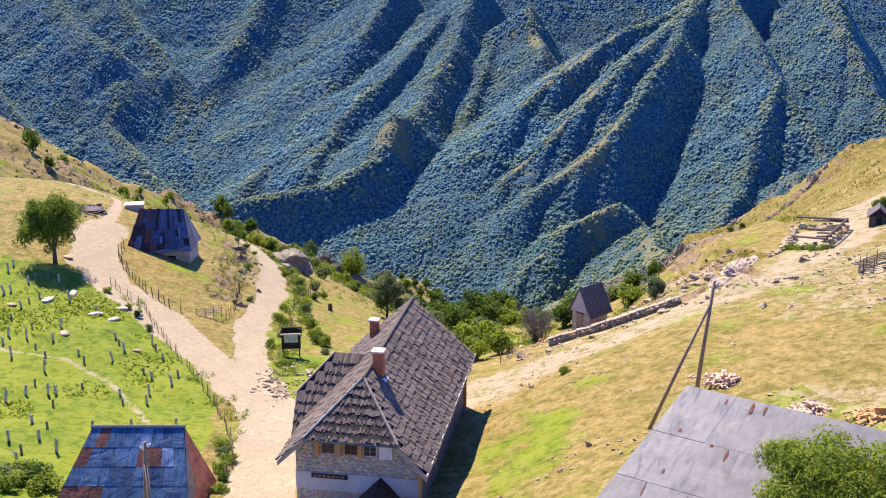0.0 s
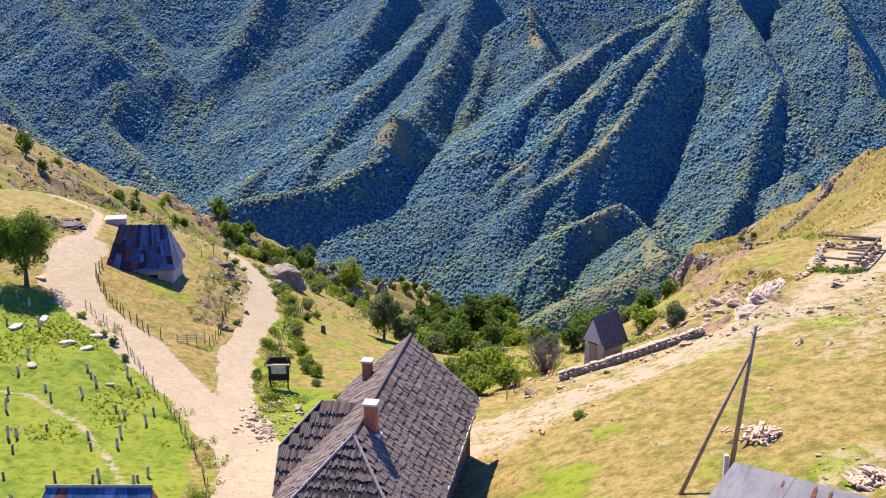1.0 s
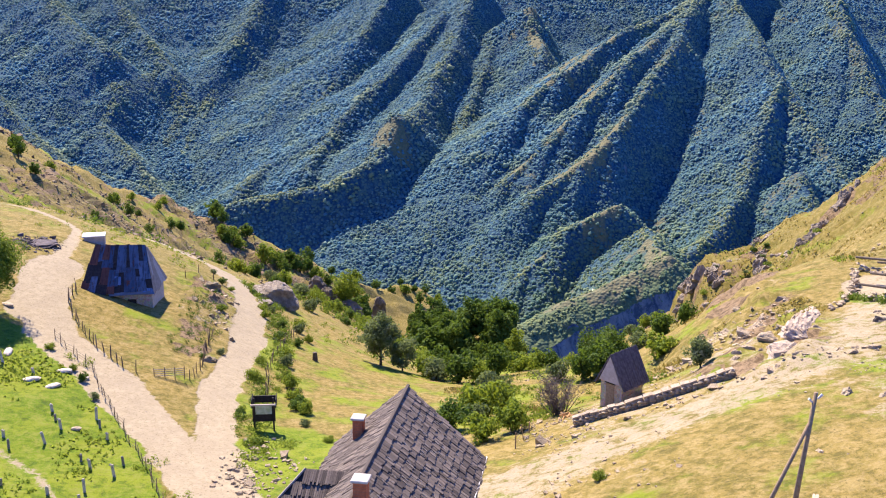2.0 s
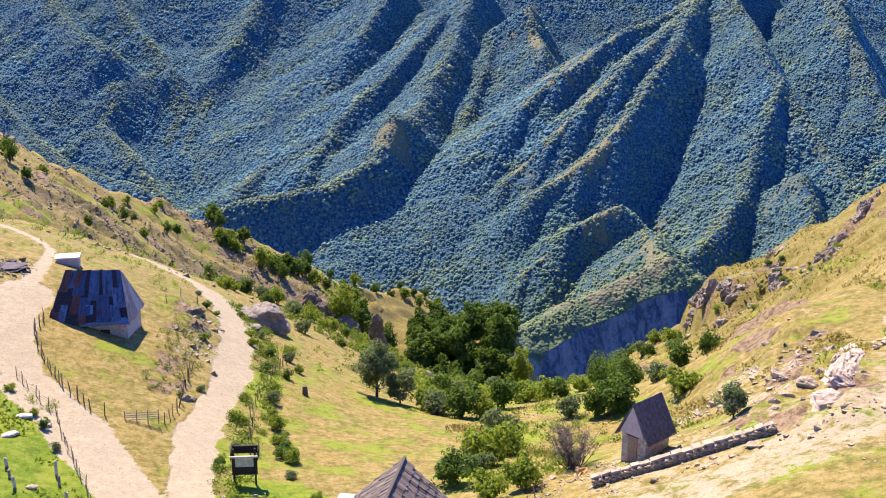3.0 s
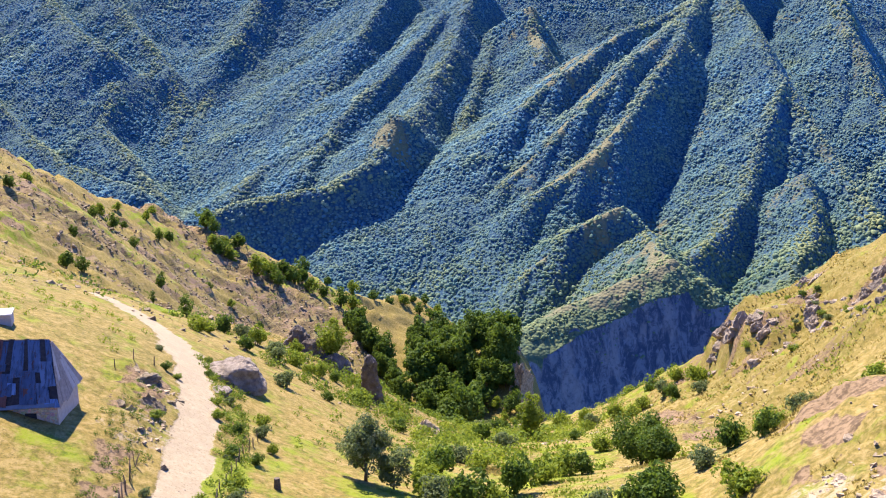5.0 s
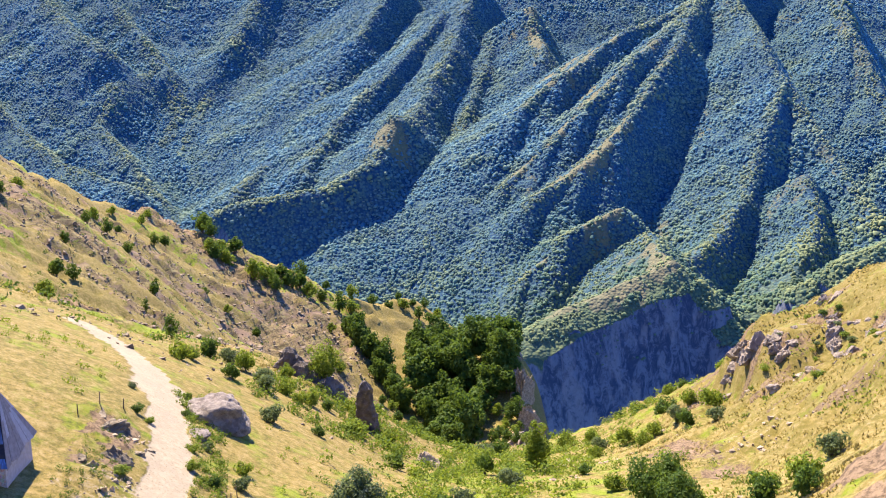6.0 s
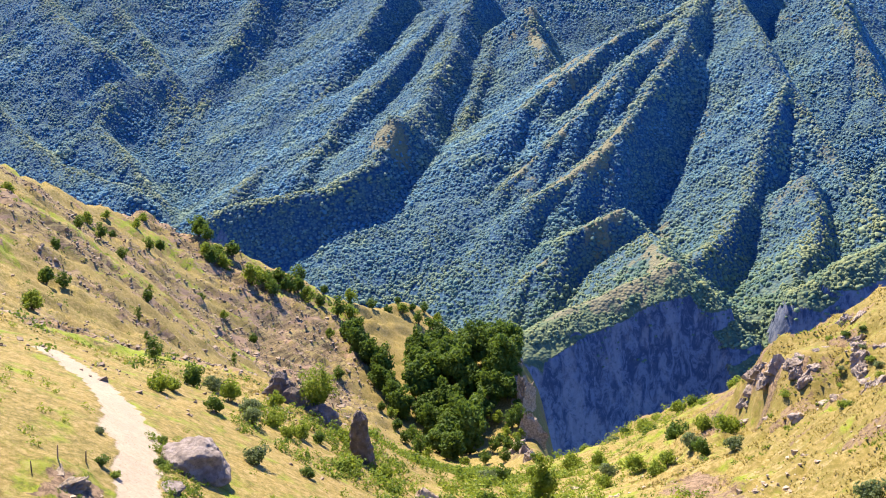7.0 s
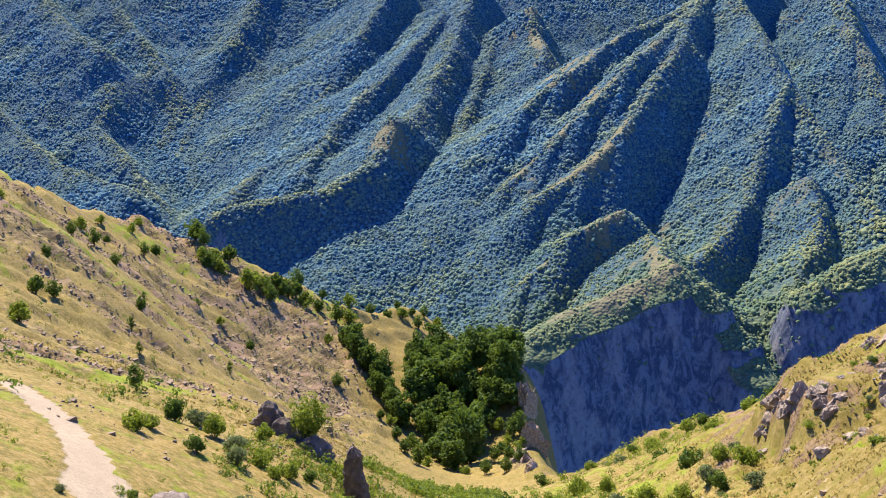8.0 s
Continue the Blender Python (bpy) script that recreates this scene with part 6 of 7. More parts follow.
for x, y, size, seed in ((48, 672, (5, 11, 22), 821), (46, 645, (5, 8, 14), 822), (49, 715, (5, 13, 26), 823)):
    rock("cliff", x, y, size, seed, "tall brown cliff below the wooded spur", 4.0, seed * 31, 4, 0.3, "cliff", EARTHY_ROCK, (-0.08, 0.0), 0.12)

# ---- trees and bushes ----
tree("walnut_tree", Matrix.Translation(foot(-43.6, 123.3)), 8.2, 7.6, 0.24, 7, LEAF_MID, "round leafy green tree at the edge of the graveyard", count=125, per=150, size=0.12, low=0.22, clump=0.088)
tree("pear_tree", Matrix.Translation(foot(-7.6, 146.6)), 6.6, 5.4, 0.16, 8, LEAF_SILVER, "bushy silvery green tree on the sloping meadow", count=70, per=90, size=0.14, low=0.16, clump=0.095)
tree("plum_tree", Matrix.Translation(foot(-5.0, 146.0)), 4.4, 3.6, 0.1, 18, LEAF_SILVER, "low silvery tree leaning downhill", count=40, per=70, size=0.14, low=0.2)
tree("walnut_tree", Matrix.Translation(foot(17.0, 44.5)), 4.9, 7.2, 0.2, 9, LEAF_LIGHT, "dense green tree crown beside the grey metal roof", count=120, per=240, size=0.075, low=0.2, clump=0.078)
tree("ash_tree", Matrix.Translation(foot(22.2, 169.0)), 5.6, 6.6, 0.2, 10, LEAF, "dark green broadleaf tree at the foot of the slope", count=85, per=90, size=0.18, low=0.12)
tree("ash_tree", Matrix.Translation(foot(22.4, 160.0)), 3.8, 4.8, 0.14, 19, LEAF, "low dark green tree beside a taller one", count=55, per=90, size=0.16, low=0.08)
tree("whitebeam", Matrix.Translation(foot(20.4, 104.4)), 2.7, 2.3, 0.06, 12, LEAF_SILVER, "small silvery tree behind the stone wall", count=40, per=80, size=0.10, low=0.22)
tree("rowan", Matrix.Translation(foot(-19.2, 231.2)), 7.2, 5.2, 0.15, 13, LEAF_LIGHT, "pale green tree against a rock outcrop", count=55, per=70, size=0.18, low=0.1)
tree("rowan", Matrix.Translation(foot(13.0, 212.0)), 8.2, 4.2, 0.15, 14, LEAF_LIGHT, "slender light green tree above the ravine", count=50, per=70, size=0.2, low=0.08)

# leafless shrub by the wall
dead = thing("bare_shrub", Matrix.Translation(foot(9.4, 106.2)), "leafless grey-brown shrub with many thin branches", "shrub")
rng = random.Random(77)
for k in range(46):
    bm = bmesh.new()
    a, h = rng.uniform(0, 6.28), rng.uniform(1.4, 3.5)
    r = rng.uniform(0.5, 2.5)
    tip = Vector((math.cos(a) * r, math.sin(a) * r, h))
    root = Vector((tip.x * 0.12 + rng.uniform(-0.3, 0.3), tip.y * 0.12 + rng.uniform(-0.3, 0.3), -0.3))
    line = [root]
    for f in (0.3, 0.55, 0.8, 1.0):
        line.append(root.lerp(tip, f) + Vector((rng.uniform(-0.22, 0.22), rng.uniform(-0.22, 0.22), 0.35 * f * (1 - f))))
    tube(bm, line, [0.045, 0.034, 0.024, 0.015, 0.006], 4)
    for _ in range(16):
        i = rng.choice((1, 2, 2, 3, 3))
        s = line[i].lerp(line[i + 1], rng.random())
        e = s + Vector((rng.uniform(-0.6, 0.6), rng.uniform(-0.6, 0.6), rng.uniform(0.05, 0.65)))
        m = s.lerp(e, 0.5) + Vector((rng.uniform(-0.1, 0.1), rng.uniform(-0.1, 0.1), rng.uniform(-0.08, 0.12)))
        tube(bm, [s, m, e], [0.014, 0.010, 0.004], 3)
        for u in (m, m.lerp(e, 0.5)):
            tube(bm, [u, u + Vector((rng.uniform(-0.32, 0.32), rng.uniform(-0.32, 0.32), rng.uniform(-0.05, 0.32)))], [0.009, 0.004], 3)
    part("branch", bm, TWIG, dead)

bushes = [bush("bush", 201, LEAF, 1.7, 30, 26, 0.12, "rounded dark green bush on the stony slope", group="bushes on the slopes"),
          bush("bush", 202, LEAF, 2.3, 34, 26, 0.11, "upright dark green bush on the dry slope", group="bushes on the slopes"),
          bush("bush", 203, LEAF_LIGHT, 1.5, 28, 26, 0.12, "low light green bush on the dry slope", group="bushes on the slopes")]
meadow_bushes = [bush("shrub", 214, LEAF_LIGHT, 1.2, 34, 34, 0.10, "light green shrub among grass and stones", group="shrubs in the ravine"),
                 bush("shrub", 204, LEAF_LIGHT, 1.4, 34, 34, 0.10, "light green shrub among grass and stones", group="shrubs in the ravine"),
                 bush("shrub", 205, LEAF, 1.6, 34, 34, 0.10, "dark green shrub among grass and stones", group="shrubs in the ravine"),
                 bush("shrub", 206, LEAF_SILVER, 1.3, 34, 34, 0.09, "greyish green shrub in the meadow", group="shrubs in the ravine")]
junipers = [bush("juniper", 207, LEAF, 3.2, 30, 30, 0.11, "narrow dark juniper on the scree", "conifer", "junipers on the scree")]
wood_trees = [bush("forest_tree", 208, LEAF, 2.0, 46, 44, 0.11, "dense dark green tree in a small wood", "tree", "trees of the small wood"),
              bush("forest_tree", 209, LEAF, 2.3, 46, 44, 0.11, "tall dark green tree in a small wood", "tree", "trees of the small wood")]
rng = random.Random(91)
SLOPE = [(-155.2, 515.1), (-171.0, 593.5), (-187.4, 656.5), (-179.1, 670.5), (-158.2, 614.3), (-187.3, 765.7), (-169.3, 732.1), (-167.0, 698.7), (-183.0, 735.0), (-144.0, 467.9), (-139.2, 473.3), (-124.4, 401.3), (-124.8, 533.3), (-136.7, 687.6), (-124.8, 689.7), (-108.5, 687.3), (-61.8, 707.0), (-72.8, 766.4), (-35.5, 688.6), (-176, 640), (-190, 700)]
spread(bushes, SLOPE, (2.6, 4.2), rng)
COPSE = [(-160.1, 798.6), (-154.0, 791.0), (-145.6, 783.4), (-138.3, 795.7), (-162, 806), (-150, 775), (-115.2, 788.4), (-108.7, 770.1), (-121.6, 768.9), (-109.3, 800), (-102.4, 805), (-91.2, 806), (-83.3, 818), (-71.7, 812), (-64.0, 828), (-105.0, 795.0), (-112, 778), (-118, 780), (-98, 812), (-146, 770), (-140, 775)]
spread(bushes, COPSE, (4.6, 7.2), rng)
spread(junipers, [(-102.4, 384.6), (-44.2, 236.2), (-120.2, 499.5), (-106.7, 460.4), (-131, 560), (-95, 560), (-70, 520)], (1.2, 1.9), rng)
DARK_WOOD = [(-51.5, 778.3), (-47.0, 753.8), (-32.1, 727.7), (-54.3, 762.1), (-60.3, 783.7), (-26.2, 706.9), (-39.8, 731.7), (-38, 745), (-44, 765), (-30, 716), (-24, 715), (-56, 772)]
spread(wood_trees, DARK_WOOD, (6.0, 8.5), rng)
spread(bushes, [(-25.8, 672.1), (-16.7, 652.6), (-8.1, 624.1), (-20, 640), (-12, 610), (-30, 690)], (3.5, 5.0), rng)
spread(bushes, [(-23.2, 906.6), (-14, 915), (-30, 895), (-40, 880), (-52, 868), (-66, 850), (-84, 842), (-100, 832), (-4, 905), (-34, 905), (-18, 890)], (3.5, 5.5), rng)
spread(bushes, [(36, 650), (32, 615), (38, 690), (34, 745), (28, 650), (36, 775), (30, 815), (22, 618), (12, 628), (2, 640), (40, 640), (33, 705)], (2.6, 4.4), rng)
WOOD = [(-16.7, 816.7), (-5.3, 847.8), (6.9, 860), (18.0, 850), (-15.8, 768.2), (-8.3, 747.8), (2.4, 766.9), (17.4, 784.0), (30, 780), (-7.7, 692.1), (2.1, 680.6), (14.4, 662.8), (22.4, 711.3), (9.1, 727.6), (34.0, 740), (-1.2, 803.3), (26.6, 800), (14.6, 834.3), (29.7, 724.6), (-12, 790), (8, 700), (0, 720), (-14, 740), (-4, 775), (10, 800), (20, 760), (16, 690), (4, 750), (-10, 715), (-18, 795), (8, 820), (22, 820), (-2, 660), (6, 645), (30, 755), (-8, 830), (12, 745), (18, 735), (40, 722), (38, 742), (43, 752), (36, 768), (42, 776), (30, 800), (38, 796), (20, 812), (14, 690)]
EDGE_TREES = [(45, 712), (46, 738), (45, 764), (44, 790), (41, 694), (37, 682), (33, 668), (45, 696), (44, 670)]
spread(wood_trees, WOOD, (7.5, 11.5), rng)
spread(bushes, EDGE_TREES, (3.5, 6.0), rng)
EAST_A = [(26.7, 291.3), (30.4, 278.7), (21.9, 315.7), (43.2, 337.2), (48.2, 324.2), (57, 330), (61, 332), (48.8, 259.4), (44.0, 236.7), (57.7, 310.6), (41.1, 260.4), (37.8, 232.6), (31.8, 229.2), (41.8, 242.4), (42.8, 291.2), (7.4, 253.2), (16.7, 260.4), (4.0, 365.6), (10.1, 264.4), (28.3, 252.8), (52, 345), (56, 350), (50, 360), (38, 350), (60, 318), (63, 300), (64, 290), (46, 370), (34, 365), (42, 380)]
spread(meadow_bushes, EAST_A, (1.5, 2.8), rng)
EAST_B = [(22.7, 248.6), (25.6, 238.6), (5.4, 204.6), (7.9, 189.6), (9.4, 151.5), (11.8, 157.1), (13.9, 157.2), (1.8, 171.0), (3.9, 164.4), (3.9, 140.1), (6.4, 147.3), (12.5, 135.8), (31.3, 163.2), (31.8, 154.3), (27.0, 140.2), (40.2, 170.6), (36.8, 147.0), (41.2, 152.4), (25.0, 143.4), (22.0, 139.9), (22.3, 129.4), (20.0, 184.4), (38.2, 227.6), (41.4, 222.6), (34.0, 231.9), (31.5, 244.5), (18.0, 197.1), (17.3, 124.3)]
spread(meadow_bushes, EAST_B, (1.0, 2.0), rng)
VERGE = [(-17.0, 134.0), (-15.0, 122.7), (-13.4, 116.1), (-17.6, 150), (-14.2, 118.6), (-12.4, 113.6), (-13.4, 114.7), (-16.4, 129.8), (-9.6, 105.3), (-15.8, 126), (-16.6, 141), (-12.0, 109.5), (-18.3, 155.2), (-16, 146)]
spread(meadow_bushes, VERGE, (0.5, 0.95), rng)
BEHIND = [(3.0, 101.1), (5.5, 103), (1.7, 140.8), (-0.7, 143), (3.0, 116), (5.4, 121.3), (0.4, 108), (2.5, 111), (-1.2, 148.0), (-2.2, 151.3), (-0.6, 156), (5, 128), (-1.8, 144.7)]
spread(meadow_bushes, BEHIND, (1.3, 2.4), rng)
FORE = [(-34.0, 199), (-33.5, 203), (-27.5, 199), (-23.7, 201), (-19.6, 203), (-28.1, 211.0), (-33.7, 214.8), (-30.8, 214.3), (-21.8, 206), (-18.3, 206), (-16.5, 209), (-25, 207), (-14, 222), (-24, 222), (-15, 186), (-20, 182), (-12, 200), (-8, 206), (-6, 188)]
spread(meadow_bushes, FORE, (0.9, 1.8), rng)
spread(meadow_bushes, [(9.4, 82.5), (-32.8, 113.2), (-31.4, 111.2), (-29.4, 108), (-36.0, 117)], (0.35, 0.6), rng)
spread(bushes, [(-197, 540), (-192, 528), (-184, 545), (-180, 515)], (3.0, 5.0), rng)

# more scrub over the ravine floor and the lower slopes, too many to count
def scattered(name, leaf, spots, label, per, size, rng):
    bm = bmesh.new()
    for x, y, s in spots:
        c = foot(x, y)
        leaves(bm, [(c + Vector((rng.uniform(-0.5, 0.5) * s, rng.uniform(-0.5, 0.5) * s, s * rng.uniform(0.1, 0.5))), s * 0.5) for _ in range(4)], per, 1.1, size * s, rng)
    me = bpy.data.meshes.new(name)
    bm.to_mesh(me)
    bm.free()
    me.materials.append(leaf)
    return tagged(new(name, me), label, "undergrowth", kind="stuff")


def along(count, x0, x1, y0, y1, s0, s1, keep, rng):
    out = []
    while len(out) < count:
        x, y = rng.uniform(x0, x1), rng.uniform(y0, y1)
        if rng.random() < keep(x, y):
            out.append((x, y, rng.uniform(s0, s1)))
    return out


thick = lambda x, y: 0.15 + 0.85 * float(step(0.0, 0.5, fbm(np.array(x), np.array(y), 22, 3, 81)))
off_path = lambda x, y: float(step(2.5, 4.0, near_line(np.array(x), np.array(y), FOOTPATH)))
scattered("ravine_scrub", LEAF_MID, along(620, -14, 40, 150, 330, 0.5, 1.5, lambda x, y: thick(x, y) * (1.0 if x < 10 + 0.13 * y - 0.0 else 0.2), rng), "low green scrub covering the floor of the ravine", 9, 0.14, rng)
scattered("slope_scrub", LEAF, along(640, -190, -20, 190, 800, 0.7, 2.2, lambda x, y: thick(x, y) if x > -0.36 * y else 0.0, rng), "small dark tufts of scrub on the stony slope", 7, 0.15, rng)
scattered("lip_scrub", LEAF_LIGHT, along(220, 20, 66, 235, 420, 0.8, 2.4, lambda x, y: 1.0 if 66 - 0.06 * (y - 300) > x > 44 - 0.05 * (y - 300) and y > 290 or x < 40 and thick(x, y) > 0.5 else 0.05, rng), "green scrub along the lip above the canyon", 10, 0.13, rng)
scattered("ravine_bushes", LEAF_MID, along(240, -14, 30, 205, 330, 1.0, 2.3, lambda x, y: thick(x, y) if x < 14 + 0.12 * (y - 200) else 0.0, rng), "light green bushes crowding the floor of the ravine", 16, 0.15, rng)
scattered("hillside_weeds", LEAF_LIGHT, along(170, -58, -9, 150, 240, 0.3, 0.9, lambda x, y: thick(x, y) * off_path(x, y), rng), "low green weeds on the stony hillside", 9, 0.16, rng)
scattered("lane_weeds", LEAF_LIGHT, [(x + rng.uniform(-1.2, 1.2), y + rng.uniform(-1.2, 1.2), rng.uniform(0.25, 0.6)) for x, y, _ in along(120, 0, 1, 0, 1, 0, 1, lambda x, y: 1, rng) for x, y in [rng.choice([(-14.2, 97), (-15, 101), (-13, 104), (-17.2, 87), (-19, 91), (-22, 97), (-17, 82), (-24, 75), (-33, 115.5)])]], "weeds along the lane and fences", 8, 0.16, rng)

verge = []
for (ax, ay), (bx, by) in zip(FOOTPATH[2:11], FOOTPATH[3:12]):
    for _ in range(34):
        f = rng.random()
        verge.append((ax + (bx - ax) * f + rng.uniform(1.9, 4.8), ay + (by - ay) * f + rng.uniform(-1, 1), rng.uniform(0.25, 0.8)))
scattered("verge_scrub", LEAF_MID, verge, "low green scrub and weeds along the footpath", 12, 0.15, rng)
scattered("rock_scrub", LEAF_MID, along(150, -26, -6, 192, 230, 0.6, 1.7, lambda x, y: 1.0 if x > -24 + 0.25 * (225 - y) - 8 else 0.3, rng), "bright green scrub round the foot of the outcrop", 16, 0.14, rng)
scattered("gully_shrubs", LEAF_LIGHT, along(260, -10, 34, 160, 300, 0.8, 2.0, lambda x, y: 1.0 if abs(x - 0.11 * (y - 160) - 4) < 11 else 0.12, rng), "light green shrubs filling the gully", 16, 0.14, rng)

spread([meadow_bushes[2]], [(15.0, 134.0), (16.9, 133.2), (17.0, 135.6)], (1.7, 2.2), rng)
on_foot = lambda x, y: thick(x, y) * float(step(0.5, 0.2, masks(np.array(x), np.array(y))[1]))
scattered("bank_scrub", LEAF_MID, along(80, 4, 19, 107, 148, 0.3, 0.9, on_foot, rng), "green and olive scrub over the bank behind the shed", 12, 0.14, rng)
scattered("hummock_scrub", LEAF, along(110, -29, -22.6, 124, 156, 0.2, 0.5, lambda x, y: off_path(x, y) * float(step(4.5, 1.5, near_line(np.array(x), np.array(y), [(-24.5, 126), (-26.2, 138), (-27.4, 146), (-28.6, 154)]))), rng), "dark weeds and bramble over the hummock by the footpath", 12, 0.15, rng)

# ---- grass tufts and loose stones ----
GRASS_DRY = leaf_material("dry_grass_blades", (0.38, 0.300, 0.080), (0.26, 0.212, 0.042), (0.34, 0.280, 0.090), (0.36, 0.300, 0.07), 0.6)
GRASS_GREEN = leaf_material("green_grass_blades", (0.150, 0.205, 0.018), (0.225, 0.265, 0.028), (0.190, 0.240, 0.026), (0.36, 0.42, 0.03), 0.6)


def tufts(name, material, x, y, height, label, seed):
    """Small fans of three blades, all in one mesh."""
    r = np.random.RandomState(seed)
    z = land_height(x, y)
    n = len(x)
    verts, faces = np.zeros((n, 9, 3)), np.zeros((n, 3, 3), int)
    for k in range(3):
        a = r.uniform(0, 6.283, n)
        h, w, l = height * r.uniform(0.3, 0.8, n), height * r.uniform(0.25, 0.45, n), height * r.uniform(0.4, 1.1, n)
        c, s = np.cos(a), np.sin(a)
        verts[:, 3 * k] = np.stack([x - s * w, y + c * w, z - 0.04], -1)
        verts[:, 3 * k + 1] = np.stack([x + s * w, y - c * w, z - 0.04], -1)
        verts[:, 3 * k + 2] = np.stack([x + c * l, y + s * l, z + h], -1)
        faces[:, k] = np.arange(n)[:, None] * 9 + np.array([3 * k, 3 * k + 1, 3 * k + 2])
    me = bpy.data.meshes.new(name)
    me.from_pydata(verts.reshape(-1, 3).tolist(), [], faces.reshape(-1, 3).tolist())
    me.materials.append(material)
    return tagged(new(name, me), label, "grass", kind="stuff")


r = np.random.RandomState(4)
v = np.exp(r.uniform(math.log(60), math.log(330), 160000))
u = r.uniform(-0.45, 0.40, 160000)
tx, ty = u * (v + 60) * 0.75, v
tl, te, _, _ = masks(tx, ty)
patch = fbm(tx, ty, 7, 3, 91)
keep = (te < 0.25) & ((tl > 0.9) | (tl < 0.3)) & (patch + r.uniform(-0.6, 0.6, len(tx)) > 0.35 + 0.8 * step(115, 80, ty))
green = tl + 0.3 * patch > 0.5
for name, sel, mat_, label in (("dry_grass", keep & ~green & (tl < 0.3), GRASS_DRY, "tufts of dry straw-yellow grass"), ("green_grass", keep & green, GRASS_GREEN, "tufts of fresh green grass")):
    tufts(name, mat_, tx[sel], ty[sel], 0.24 + 0.0008 * ty[sel], label, 6)

kx, ky = r.uniform(0, 34, 26000), r.uniform(105, 168, 26000)
tl, te, _, tr = masks(kx, ky)
patch = fbm(kx, ky, 6, 3, 98)
keep = (te < 0.3) & (tr < 0.5) & (patch + r.uniform(-0.5, 0.5, len(kx)) > 0.0) & (np.hypot(kx - 14.0, ky - 103.15) > 3)
green = tl + 0.5 * fbm(kx, ky, 11, 3, 99) > 0.32
keep = keep & (~green | (kx < 10 + 0.12 * (ky - 105)) & (r.uniform(0, 1, len(kx)) < 0.5))
for name, sel, mat_, label in (("dry_tussocks", keep & ~green, GRASS_DRY, "long straw-yellow grass on the bank"), ("green_tussocks", keep & green, GRASS_GREEN, "long green grass on the bank")):
    tufts(name, mat_, kx[sel], ky[sel], 0.22 + 0.16 * np.clip(patch[sel], 0, 1), label, 16)

kx, ky = r.uniform(28, 92, 26000), r.uniform(150, 275, 26000)
patch = fbm(kx, ky, 5, 3, 92)
keep = patch + r.uniform(-0.5, 0.5, len(kx)) > 0.1
tufts("knoll_grass", GRASS_DRY, kx[keep], ky[keep], 0.20 + 0.15 * np.clip(patch[keep], 0, 1), "rough tussocks of olive-yellow grass on the craggy knoll", 12)


def rubble(name, x, y, size, material, label, seed):
    """Small broken stones, all in one mesh."""
    r = np.random.RandomState(seed)
    z = land_height(x, y)
    base = np.array([(-1, -1, -1), (1, -1, -1), (1, 1, -1), (-1, 1, -1), (-1, -1, 1), (1, -1, 1), (1, 1, 1), (-1, 1, 1)], float) * 0.7
    tri = np.array([(0, 2, 1), (0, 3, 2), (4, 5, 6), (4, 6, 7), (0, 1, 5), (0, 5, 4), (1, 2, 6), (1, 6, 5), (2, 3, 7), (2, 7, 6), (3, 0, 4), (3, 4, 7)])
    n = len(x)
    a = r.uniform(0, 6.283, n)
    p = base[None] * r.uniform(0.6, 1.25, (n, 8, 1)) * size[:, None, None] * np.array([1, 0.8, 0.55])
    p = p + r.normal(0, 0.2, (n, 8, 3)) * size[:, None, None]
    c, s = np.cos(a)[:, None], np.sin(a)[:, None]
    w = np.stack([p[..., 0] * c - p[..., 1] * s + x[:, None], p[..., 0] * s + p[..., 1] * c + y[:, None], p[..., 2] + z[:, None] + 0.12 * size[:, None]], -1)
    me = bpy.data.meshes.new(name)
    me.from_pydata(w.reshape(-1, 3).tolist(), [], (np.arange(n)[:, None, None] * 8 + tri).reshape(-1, 3).tolist())
    me.materials.append(material)
    return tagged(new(name, me), label, "stones", kind="stuff")


SCREE = simple("brown_scree", (0.300, 0.232, 0.138), (0.130, 0.098, 0.056), 0.2, bump=0.3, distance=0.05)
v = np.exp(r.uniform(math.log(185), math.log(840), 44000))
u = r.uniform(-0.42, 0.0, 44000)
sx, sy = u * v, v
_, _, ss, sr = masks(sx, sy)
keep = ss + 0.5 * sr + r.uniform(-0.35, 0.35, len(sx)) > 0.42
sx, sy = sx[keep], sy[keep]
rubble("scree_stones", sx, sy, (0.075 + 0.0006 * sy) * np.exp(r.normal(0, 0.5, len(sx))), SCREE, "brown stones and ledges scattered over the slope", 8)
v = np.exp(r.uniform(math.log(95), math.log(260), 9000))
u = r.uniform(0.05, 0.36, 9000)
sx, sy = u * (v + 20), v
band = fbm(sx, sy, 13, 4, 95) + 0.6 * step(34, 5, np.hypot(sx - 27, (sy - 112) * 0.8)) + 0.25 * step(150, 190, sy)
keep = band + r.uniform(-0.3, 0.3, len(sx)) > 1.0
sx, sy = sx[keep], sy[keep]
rubble("pale_stones", sx, sy, (0.06 + 0.0007 * sy) * np.exp(r.normal(0, 0.55, len(sx))), LIMESTONE, "pale limestone rubble on the rocky slope", 9)
v = r.uniform(62, 105, 6000)
sx, sy = r.uniform(3, 42, 6000), v
keep = fbm(sx, sy, 9, 3, 97) + r.uniform(-0.3, 0.3, len(sx)) > 0.5
rubble("field_stones", sx[keep], sy[keep], 0.07 * np.exp(r.normal(0, 0.6, keep.sum())), LIMESTONE, "pale stones strewn over the dry field", 14)
spots = [(-14.8, 94.7), (-14.1, 93.0), (-15.6, 96.4), (-15.3, 99.6), (-14.9, 102.7), (-13.2, 95.5), (-25, 141), (-27, 150), (-25, 137), (-12, 99)]
